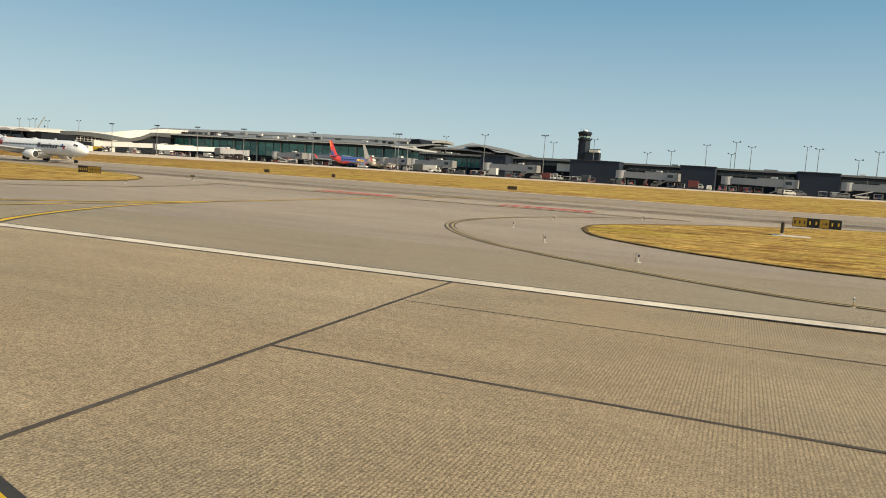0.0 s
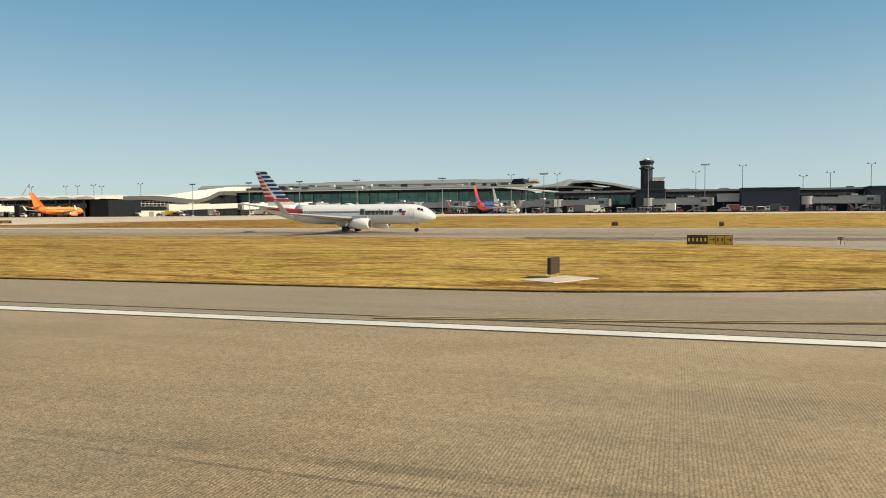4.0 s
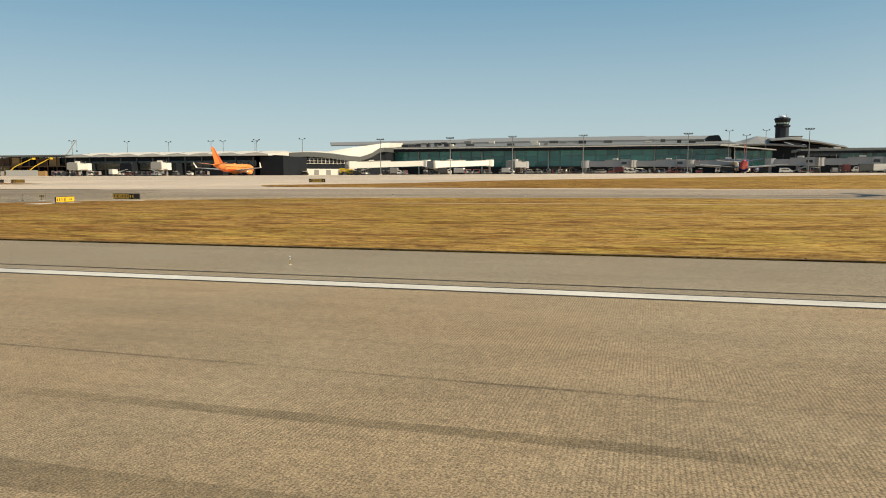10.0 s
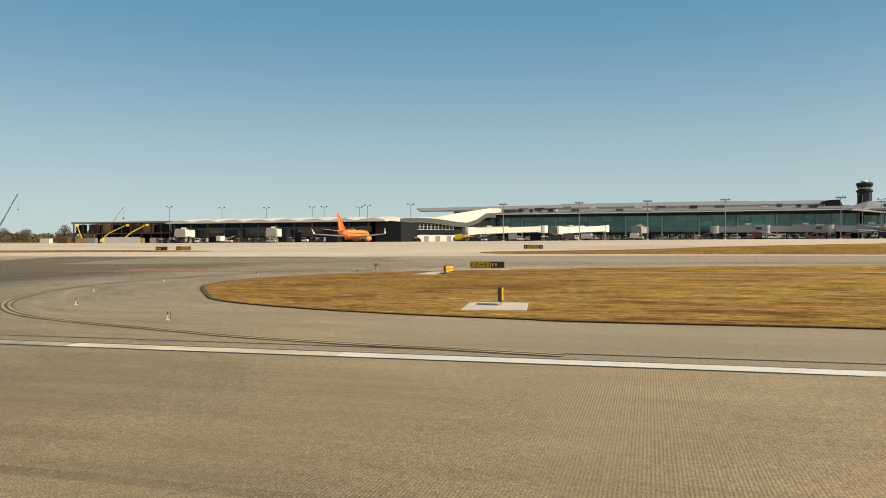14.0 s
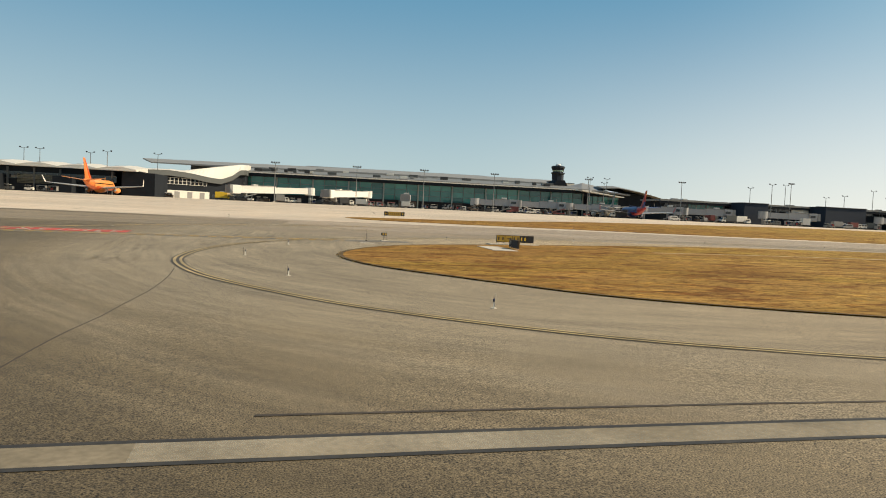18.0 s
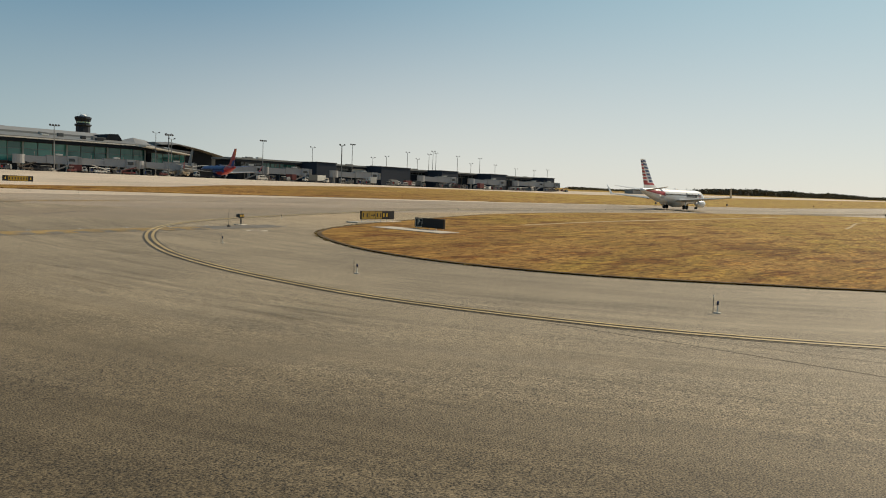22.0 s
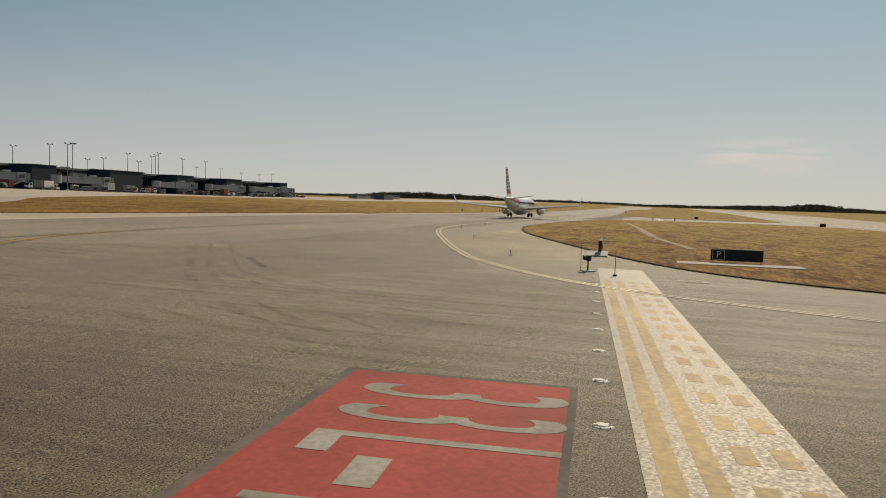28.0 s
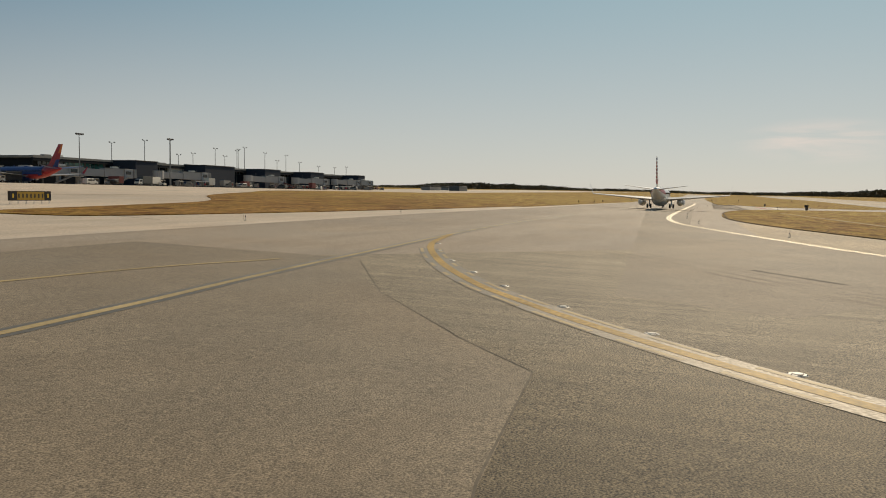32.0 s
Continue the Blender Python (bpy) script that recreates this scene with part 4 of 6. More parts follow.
def edge_light_mesh():
    t = thing("taxiway_edge_light", Matrix.Identity(4), "low blue taxiway edge light beside a thin marker stake", "airfield light", "taxiway edge lights")
    part("base_plate", rod(bmesh.new(), (0, 0, 0), (0, 0, 0.05), 0.17, 0.14, 12), M["pad"], t)
    part("stem", rod(bmesh.new(), (0, 0, 0.05), (0, 0, 0.36), 0.028, 0.025), M["bridge_white"], t, "pale tubular stem")
    part("collar", rod(bmesh.new(), (0, 0, 0.34), (0, 0, 0.40), 0.045, 0.06, 10), M["dark"], t)
    lens = bmesh.new()
    bmesh.ops.create_uvsphere(lens, u_segments=10, v_segments=6, radius=0.05, matrix=Matrix.Translation((0, 0, 0.45)) @ Matrix.Diagonal((1, 1, 1.4, 1)))
    part("lens", lens, M["lens"], t, "blue glass lens", True)
    part("stake", rod(bmesh.new(), (0.16, 0.05, 0.0), (0.17, 0.05, 0.75), 0.014, 0.01), M["dark"], t)
    part("stake_tip", rod(bmesh.new(), (0.17, 0.05, 0.66), (0.17, 0.05, 0.75), 0.02, 0.018), M["off_white"], t)
    return t


first = edge_light_mesh()
spots = [(-52.3, 34.5), (-65.4, 42.2), (-74.5, 54.3), (-78.3, 69.1), (-75.7, 84.6), (-56.4, 105.7), (-36.3, 113.5), (-11.2, 121.6), (12, 123.6), (40, 124.2), (75, 124.4), (110, 124.4), (150, 124), (190, 121),
         (162.2, 34.4), (174.6, 40.7), (182.8, 54.8), (183.5, 72), (266, 34.0), (253, 39.0), (246.2, 45.6), (240.6, 57), (240.5, 71), (247, 88), (-90, 159), (-55, 159), (-20, 159), (20, 158.8), (60, 158.8), (100, 158.8), (140, 158.6), (185, 158.5), (230, 158.4)]
for i, (x, y) in enumerate(spots):
    if i == 0:
        first.matrix_basis = at(x, y, 0) @ Matrix.Scale(0.85, 4)
    else:
        copy_thing(first, at(x, y, (i * 47) % 360))


def runway_light():
    t = thing("runway_edge_light", Matrix.Identity(4), "low white runway edge light on the shoulder", "airfield light", "runway edge lights")
    part("base_plate", rod(bmesh.new(), (0, 0, 0), (0, 0, 0.03), 0.16, 0.15, 12), M["pad"], t)
    part("stem", rod(bmesh.new(), (0, 0, 0.03), (0, 0, 0.40), 0.03, 0.025), M["sign_yellow"], t)
    part("housing", rod(bmesh.new(), (0, 0, 0.38), (0, 0, 0.52), 0.03, 0.09, 12), M["bridge_white"], t, "flared white lamp housing")
    part("collar", rod(bmesh.new(), (0, 0, 0.52), (0, 0, 0.57), 0.085, 0.075, 12), M["dark"], t)
    lens = bmesh.new()
    bmesh.ops.create_uvsphere(lens, u_segments=10, v_segments=6, radius=0.06, matrix=Matrix.Translation((0, 0, 0.60)) @ Matrix.Diagonal((1, 1, 1.3, 1)))
    part("lens", lens, M["white"], t, "clear ribbed glass lens", True)
    return t


first = runway_light()
first.matrix_basis = at(78, 30.2) @ Matrix.Scale(0.6, 4)
for x in (16.4, 262, 323, 384, 445):
    copy_thing(first, at(x, 30.2, x))


def inset_light():
    t = thing("inset_light", Matrix.Identity(4), "round steel light sunk in the asphalt", "airfield light", "inset taxiway lights")
    part("ring", rod(bmesh.new(), (0, 0, 0), (0, 0, 0.018), 0.21, 0.18, 20), M["inset"], t, "pale worn steel ring")
    part("lamp_housing", rod(bmesh.new(), (0, 0, 0.016), (0, 0, 0.034), 0.13, 0.10, 14), M["inset"], t)
    for s in (-1, 1):
        part("lamp_window", box(bmesh.new(), s * 0.12, 0, 0.012, 0.07, 0.09, 0.016), M["dark"], t)
    for k in range(6):
        a = k * math.pi / 3
        part("bolt", rod(bmesh.new(), (0.18 * math.cos(a), 0.18 * math.sin(a), 0.015), (0.18 * math.cos(a), 0.18 * math.sin(a), 0.026), 0.014, seg=6), M["dark"], t)
    return t


first = inset_light()
spots = [(-96.1 + 3.43 * k, 96.15 + 0.31 * k) for k in range(-3, 10)] + [(-99.0, 112.1), (-96.4, 115.5), (-93.7, 118.7), (-90.6, 121.8), (-87.3, 124.7), (-83.7, 127.6), (-80.2, 129.9), (-76.2, 132.3), (-71.8, 134.5), (-67, 136.4), (-101.5, 108.0)]
for i, (x, y) in enumerate(spots):
    if i == 0:
        first.matrix_basis = at(x, y, 20, 0.034)
    else:
        copy_thing(first, at(x, y, i * 37, 0.034))

# the guard light at the holding position, its cable stake and covers
for gx_, gy_, turn in ((-65.1, 99.3, 20), (172.0, 97.6, 0)):
    t = thing("guard_light", at(gx_, gy_, turn), "twin-lamp runway guard light on a short post", "airfield light", "runway guard lights")
    part("base_slab", box(bmesh.new(), 0, 0, 0, 0.9, 0.7, 0.06, 0.01), M["pad"], t)
    part("post", rod(bmesh.new(), (0, 0, 0.05), (0, 0, 0.65), 0.05, 0.045), M["dark"], t)
    part("housing", box(bmesh.new(), 0, 0, 0.62, 0.62, 0.22, 0.34, 0.03), M["dark"], t, "dark sheet-metal lamp housing")
    for s in (-0.16, 0.16):
        part("visor", rod(bmesh.new(), (s, 0.10, 0.79), (s, 0.26, 0.79), 0.13, 0.14, 14), M["dark"], t)
        part("lamp", rod(bmesh.new(), (s, -0.13, 0.79), (s, -0.10, 0.79), 0.11, 0.11, 14), M["sign_yellow"], t, "amber lamp glass")
    part("whip", rod(bmesh.new(), (0.5, 0.3, 0.0), (0.52, 0.3, 1.5), 0.016, 0.01), M["dark"], t)
t = thing("marker_stake", at(-67.3, 97.6), "thin dark marker stake by the holding lines", "stake")
part("shaft", rod(bmesh.new(), (0, 0, 0), (0, 0, 1.35), 0.02, 0.014), M["dark"], t)
part("foot", box(bmesh.new(), 0, 0, 0, 0.22, 0.22, 0.12, 0.02), M["dark"], t)
for x, y, r in ((-67.4, 93.4, 0.85), (73.5, 15.4, 0.25), (48, 16.3, 0.22), (11.4, 15.3, 0.25)):
    t = thing("manhole_cover", at(x, y, 0, 0.035), "round pale concrete and steel pit cover in the asphalt", "cover", "pit covers")
    part("collar", rod(bmesh.new(), (0, 0, 0), (0, 0, 0.012), r, r, 24), M["pad"], t)
    part("lid", rod(bmesh.new(), (0, 0, 0.008), (0, 0, 0.02), r * 0.62, r * 0.62, 24), M["taxi"], t)

# strips of pale concrete drain in the grass
for pts, wide in (([(-34, 92.2), (-26, 93.4), (-13, 95.2), (-4, 96.0)], 0.8), ([(-6, 95.9), (0, 96.4), (20, 97.8), (41, 99.2)], 1.2), ([(40, 99.2), (64, 101), (92, 103.4)], 0.9), ([(25, 74.0), (44, 77.6), (64, 81.6), (80, 83.4)], 0.5), ([(88, 79), (104, 79.6), (120, 79)], 0.5)):
    band("drain_strip", smooth_line(pts, 1.5), wide, 0.118, M["bare"], "pale bare strip running through the grass", 0.0, (13.0, 2.2) if wide < 0.7 else None, category="drain")




# dry tufts along the pavement edges and over the near grass
def tufts(name, spots, label, seed, mat, wide=1.0, turn=6.28, away=0.0):
    rnd = random.Random(seed)
    verts, faces = [], []
    for x, y, h in spots:
        z = gh(x, y) + 0.06
        for _ in range(3):
            a, lean = rnd.uniform(-turn / 2, turn / 2), rnd.uniform(0.02, 0.10) - away * rnd.uniform(0.5, 1.5)
            w = rnd.uniform(0.05, 0.12) * wide
            cx, cy = x + rnd.uniform(-.1, .1), y + rnd.uniform(-.1, .1)
            k = len(verts)
            verts += [(cx - w * math.cos(a), cy - w * math.sin(a), z), (cx + w * math.cos(a), cy + w * math.sin(a), z), (cx + lean * math.sin(a), cy - lean * math.cos(a), z + h * rnd.uniform(0.6, 1.3))]
            faces.append((k, k + 1, k + 2))
    me = bpy.data.meshes.new(name)
    me.from_pydata(verts, [], faces)
    me.materials.append(mat)
    return tagged(new(name, me), label, "grass", kind="stuff")


def inside(x, y, poly):
    hit = False
    for (x0, y0), (x1, y1) in zip(poly, poly[1:] + poly[:1]):
        if (y0 > y) != (y1 > y) and x < (x1 - x0) * (y - y0) / (y1 - y0) + x0:
            hit = not hit
    return hit


rnd = random.Random(5)
for pts, seed in ((MID, 3), (EAST, 4)):
    line = smooth_line(pts + pts[:1], 0.35)
    # dark strip paints the grass lip's shade together with its soil
    band("soil_edge", [p for p in line if p[0] < 500 and p[1] < 117.5], 0.34, 0.112, M["soil"], "dark soil and litter with the grass lip's shade painted in", category="soil")
    rim = [(x + rnd.gauss(0, 0.16), y + rnd.gauss(0, 0.16) + 0.2, rnd.uniform(0.02, 0.075)) for x, y in line if x < 330 and y < 112 for _ in range(4)]
    tufts("grass_edge", rim, "ragged dry grass along the pavement edge", seed, M["edge_grass"])
sheet("apron_grass", smooth_line([(-330, 186), (-260, 189), (-200, 191), (-172, 189.5), (-158, 187.5), (-147, 183.5), (-158, 181.5), (-176, 180.5), (-210, 178), (-330, 172), (-330, 186)], 2.0)[:-1], 0.06, M["bank_grass"], "worn brown grass strip on the apron's edge", "grass", thick=0.08)

# ---- terminal ----
def building(name, x, y, label, category="building", group=""):
    return thing(name, Matrix.Translation((x, y, gh(x, y) - 0.3)), label, category, group)


def curtain(t, x0, x1, z0, z1, y, cols, rows, mat, mull, depth=0.35):
    """A glazed wall: each pane a piece of its own behind upright and level bars."""
    w, h = (x1 - x0) / cols, (z1 - z0) / rows
    pane = None
    for i in range(cols):
        for j in range(rows):
            if pane is None:
                pane = part("pane", box(bmesh.new(), 0, 0, 0, w - 0.12, 0.06, h - 0.12), mat, t)
                pane.matrix_basis = Matrix.Translation((x0 + w / 2, y, z0 + 0.06))
            else:
                o = new("pane", pane.data)
                o.parent = t
                tip = noise.noise((i * 3.1, j * 2.7, x0)) * 0.012
                o.matrix_basis = Matrix.Translation((x0 + w * (i + 0.5), y, z0 + h * j + 0.06)) @ Matrix.Rotation(tip, 4, "Z") @ Matrix.Rotation(tip * 0.7, 4, "X")
    for i in range(cols + 1):
        part("mullion", box(bmesh.new(), x0 + w * i, y - depth / 2, z0, 0.22, depth, z1 - z0), mull, t)
    for j in range(rows + 1):
        part("transom", box(bmesh.new(), (x0 + x1) / 2, y - depth / 2 + 0.02, z0 + h * j - 0.08, x1 - x0, depth * 0.7, 0.16), mull, t)


# the main hall: X from -115 to 72, front at Y 400
hall = building("terminal_hall", -21, 400, "long terminal hall of green glass under a pale layered roof")
base_z = gh(-21, 400) - 0.3


def L(z):
    """World height to a building's own height."""
    return z - base_z


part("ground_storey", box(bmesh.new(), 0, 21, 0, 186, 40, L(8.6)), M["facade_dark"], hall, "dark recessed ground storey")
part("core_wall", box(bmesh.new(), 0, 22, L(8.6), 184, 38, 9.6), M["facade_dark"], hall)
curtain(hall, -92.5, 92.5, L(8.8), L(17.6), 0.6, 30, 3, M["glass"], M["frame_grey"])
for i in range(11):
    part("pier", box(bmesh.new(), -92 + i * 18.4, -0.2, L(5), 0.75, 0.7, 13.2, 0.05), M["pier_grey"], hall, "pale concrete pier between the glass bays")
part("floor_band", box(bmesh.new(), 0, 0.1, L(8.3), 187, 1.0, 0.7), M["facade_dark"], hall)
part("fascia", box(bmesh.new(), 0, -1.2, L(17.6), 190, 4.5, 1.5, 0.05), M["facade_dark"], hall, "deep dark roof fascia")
part("roof_edge", box(bmesh.new(), 0, -1.6, L(19.1), 191, 4.5, 0.5, 0.05), M["roof_white"], hall, "pale metal roof edge")
b = loft(bmesh.new(), [[(-95, y, z), (94, y, z), (94, y, z - 0.6), (-95, y, z - 0.6)] for y, z in ((-3.4, L(20.0)), (8, L(20.8)), (26, L(22.8)), (42, L(23.6)))])
part("lower_roof", b, M["roof_grey"], hall, "weathered grey sloping roof")
b = loft(bmesh.new(), [[(-142 - s, y, z), (-20, y, z + 0.8), (88, y, z + 0.6), (88, y, z - 1.0), (-20, y, z - 1.0), (-142 - s, y, z - 0.6)] for y, z, s in ((32, L(23.4), 0), (48, L(26.0), 8), (66, L(26.8), 6), (80, L(26.0), 2))])
part("upper_roof", b, M["roof_mid"], hall, "pale upper roof sheet with an overhanging end")
part("upper_wall", box(bmesh.new(), -20, 60, L(19), 205, 44, 5.5), M["facade_grey"], hall)
b = loft(bmesh.new(), [[(-60, y, z), (50, y, z), (50, y, z - 0.5), (-60, y, z - 0.5)] for y, z in ((58, L(27.2)), (72, L(28.2)), (86, L(27.4)))])
part("ridge_roof", b, M["roof_grey"], hall)
rnd = random.Random(21)
for i in range(34):
    x, y = rnd.uniform(-88, 85), rnd.uniform(3, 30)
    z = 20.4 + (y - 3) * 0.1
    part("roof_unit", box(bmesh.new(), x, y, L(z), rnd.uniform(1.5, 5), rnd.uniform(1.5, 3), rnd.uniform(0.8, 1.7), 0.05), M[rnd.choice(("grey", "facade_grey", "off_white", "dark"))], hall)
b = prism(bmesh.new(), [(80, L(20)), (91, L(20)), (88, L(25.4)), (83, L(25.2))], 20, 40)
part("clerestory", b, M["facade_dark"], hall, "dark raised clerestory box")
# glazed lounge at the hall's far end with a low sloped canopy
b = loft(bmesh.new(), [[(86, -14, L(19.2)), (112, -10, L(16.6)), (112, -10, L(16.1)), (86, -14, L(18.6))], [(86, 4, L(19.8)), (112, 4, L(17.2)), (112, 4, L(16.6)), (86, 4, L(19.2))]])
part("canopy", b, M["roof_white"], hall, "pale sloping canopy over a lounge")
curtain(hall, 93.4, 111, L(8.5), L(16.2), -4, 6, 3, M["glass"], M["frame_grey"])
part("lounge_wall", box(bmesh.new(), 102, 6, 0, 18, 18, L(16.0)), M["facade_dark"], hall)

# the swooping link between hall and west concourse
link = building("terminal_link", -135, 380, "low terminal link with a wavy grey roof and white window band")


def wave(x):
    k = [(-153.4, 15.1), (-145.0, 15.9), (-138.4, 16.3), (-131.5, 15.8), (-124.4, 14.5), (-119.2, 14.1), (-115.2, 16.1), (-111.7, 19.5)]
    return float(np.interp(x, [p[0] for p in k], [p[1] for p in k]))


def front(x):
    """The link's front runs aslant from the west concourse to the hall; own depth at x."""
    return float(np.interp(x, [-176, -150, -142, -124, -111, -105], [331, 336, 344, 362, 384, 388])) - 380


def sheet_rise(x, more):
    return float(np.interp(x, [-148.5, -137.0, -124.4, -111.7], [15.2, 16.5, 19.4, 22.7])) + more


lz = gh(-135, 380) - 0.3
xs = [-153.4 + i * 1.480 for i in range(31)]
b = loft(bmesh.new(), [[(x + 135, front(x), 0), (x + 135, front(x), wave(x) - lz - 2.3), (x + 135, 30, wave(x) - lz - 2.3), (x + 135, 30, 0)] for x in xs])
part("wall", b, M["facade_dark"], link)
b = loft(bmesh.new(), [[(x + 136, front(x) - 1.6, wave(x) - lz - 2.3), (x + 136, front(x) - 1.6, wave(x) - lz), (x + 135, 28, wave(x) - lz + 1.0), (x + 135, 28, wave(x) - lz - 2.3)] for x in xs])
part("wavy_fascia", b, M["facade_grey"], link, "grey-green curved roof edge")
b = loft(bmesh.new(), [[(x + 135, front(x) + 8, wave(x) - lz + 0.25), (x + 135, front(x) + 12, max(wave(x) + 1.0, sheet_rise(x, 0.0)) - lz), (x + 135, 34, max(wave(x) + 1.6, sheet_rise(x, 0.6)) - lz), (x + 135, 34, wave(x) - lz)] for x in xs])
part("white_roof", b, M["roof_white"], link, "bright white curved roof sheet")
there = set(link.children)
curtain(link, 0, 25.4, 6.2, 9.0, -0.4, 12, 2, M["sky_pale_glass"], M["off_white"], 0.2)
part("service_wall", box(bmesh.new(), 13, -0.8, 0.2, 27, 1.0, 3.3, 0.05), M["off_white"], link, "pale service wall with doors")
for i in range(4):
    part("service_door", box(bmesh.new(), 3 + i * 6.5, -1.34, 0.3, 2.6, 0.08, 2.7), M["grey"], link)
for ob in set(link.children) - there:
    ob.matrix_basis = pose(-7, -36, 0, 0, 0, 45)

# west concourse with its row of shed roofs
west = building("west_concourse", -196, 320, "dark west concourse under a row of pale shed roofs")
wz = gh(-196, 320) - 0.3
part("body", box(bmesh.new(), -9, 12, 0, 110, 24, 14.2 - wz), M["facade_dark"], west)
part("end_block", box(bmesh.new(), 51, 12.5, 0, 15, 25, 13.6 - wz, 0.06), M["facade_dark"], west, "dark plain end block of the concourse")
part("eave", box(bmesh.new(), -7, -0.6, 13.9 - wz, 118, 4.0, 0.5, 0.04), M["roof_white"], west, "long pale eave line")
for i in range(8):
    x0 = -65 + i * 14.6
    b = loft(bmesh.new(), [[(x0, y, 14.5 + u - wz), (x0 + 4, y, 15.2 + u - wz), (x0 + 9, y, 15.5 + u - wz), (x0 + 14.4, y, 14.6 + u - wz), (x0 + 14.4, y, 14.3 - wz), (x0, y, 14.3 - wz)] for y, u in ((-2.4, 0), (10, 1.1), (24, 1.6))])
    part("shed_roof", b, M["roof_white"], west, "pale curved shed roof")
    part("vent", box(bmesh.new(), x0 + 7, 8, 15.7 - wz, 5, 2, 0.5, 0.04), M["roof_grey"], west)
for i in range(12):
    part("pilaster", box(bmesh.new(), -62 + i * 9.5, -0.3, 0.2, 0.6, 0.6, 9.2), M["facade_grey"], west)
curtain(west, -60, 44, 5.2, 7.6, -0.15, 24, 1, M["dark_glass"], M["frame_grey"], 0.2)
for x0, x1 in ((-50, -30), (-22, -4), (8, 24)):
    for k in range(7):
        part("louvre", box(bmesh.new(), (x0 + x1) / 2, -0.35, 3.4 + k * 0.52, x1 - x0, 0.12, 0.34, 0.0, Matrix.Rotation(0.3, 4, "X")), M["louvre"], west, "olive-grey louvre blade")
for i in range(4):
    part("gate_block", box(bmesh.new(), -52 + i * 26, -3.2, 0, 7, 6, 6.6, 0.06), M["facade_dark"], west)

# skeleton of the concourse being built further west
site = building("unfinished_building", -300, 332, "unfinished brown steel-framed building on a construction site")
cz = gh(-300, 332) - 0.3
part("roof_deck", box(bmesh.new(), 0, 9, 15.0 - cz, 64, 20, 0.8), M["roof_grey"], site)
part("floor_deck", box(bmesh.new(), 0, 9, 9.3 - cz, 64, 20, 0.5), M["rust"], site)
for i in range(11):
    for y in (0, 17):
        part("column", box(bmesh.new(), -31 + i * 6.2, y, 0, 0.5, 0.5, 15.0 - cz), M["rust"], site)
for i in range(7):
    part("infill_panel", box(bmesh.new(), -27 + i * 8.6, 1.2, 9.8 - cz, 7.0, 0.3, 4.6), M[("facade_dark", "rust", "site_board")[i % 3]], site)
part("back_wall", box(bmesh.new(), 0, 18, 0, 62, 0.4, 14.8 - cz), M["facade_dark"], site)

# east concourse: a long dark pier with gate houses in front
east = building("east_concourse", 228, 360, "long dark east concourse with a flat grey roof edge")
ez = gh(228, 360) - 0.3
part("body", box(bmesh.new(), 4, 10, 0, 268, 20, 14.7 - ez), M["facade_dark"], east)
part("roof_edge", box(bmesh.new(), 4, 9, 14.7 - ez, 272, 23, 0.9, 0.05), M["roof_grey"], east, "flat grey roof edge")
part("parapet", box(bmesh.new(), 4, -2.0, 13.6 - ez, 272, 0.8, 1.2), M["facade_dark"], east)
curtain(east, -128, 134, 7.6, 9.3, -0.2, 64, 1, M["dark_glass"], M["frame_grey"], 0.2)
curtain(east, -116, -96, 4.2, 9.2, -0.3, 8, 2, M["glass"], M["frame_grey"], 0.2)
# off-white panel stands in for corridor glass that mirrors the sky
part("bright_gap", box(bmesh.new(), -50, -0.8, 5.0, 15, 1.0, 5.4, 0.04), M["off_white"], east, "pale recessed corridor front, sky reflection put into its colour")
for x0, x1 in ((135, 148), (180, 203), (230, 245), (278, 294), (342, 352)):
    part("gate_house", box(bmesh.new(), (x0 + x1) / 2 - 228, -7, 0, x1 - x0, 15, 15.3 - ez, 0.08), M["tower_navy"], east, "dark boxy gate house")
    part("gate_roof", box(bmesh.new(), (x0 + x1) / 2 - 228, -7, 15.3 - ez, x1 - x0 + 0.6, 15.6, 0.35, 0.04), M["dark"], east)
rnd = random.Random(31)
for i in range(22):
    part("roof_unit", box(bmesh.new(), rnd.uniform(-125, 130), rnd.uniform(1, 14), 15.5 - ez, rnd.uniform(1.5, 6), 2, rnd.uniform(0.4, 1.1), 0.05), M[rnd.choice(("grey", "facade_grey", "off_white"))], east)
for i in range(26):
    part("pilaster", box(bmesh.new(), -126 + i * 10.2, -0.3, 0.2, 0.5, 0.5, 9.4), M["facade_grey"], east)

# domed roofs behind, between hall and tower
rot = building("domed_hall", 98, 440, "low grey domed roofs behind the terminal")
rz = gh(98, 440) - 0.3
part("drum", box(bmesh.new(), 4, 10, 0, 52, 30, 20.2 - rz), M["facade_dark"], rot)
b = loft(bmesh.new(), [[(x, -10, e), (x, 14, z), (x, 30, e), (x, 30, e - 0.8), (x, -10, e - 0.8)] for x, e, z in ((-30, 20.6 - rz, 21.2 - rz), (-17, 20.9 - rz, 23.6 - rz), (-8, 21.0 - rz, 26.2 - rz), (-1, 20.8 - rz, 25.2 - rz), (14, 19.6 - rz, 20.4 - rz))])
part("tent_roof", b, M["roof_mid"], rot, "pale peaked roof with sloping sides")
b = loft(bmesh.new(), [[(x, -12, z - 1.6), (x, -2, z), (x, 10, z - 0.3), (x, 10, z - 2.2)] for x, z in ((-4, 24.0 - rz), (6, 24.6 - rz), (20, 22.6 - rz), (34, 19.6 - rz))])
part("angled_roof", b, M["roof_grey"], rot, "long grey roof leaf tapering away")
part("low_block", box(bmesh.new(), 46, 6, 0, 40, 20, 18.4 - rz), M["facade_grey"], rot)

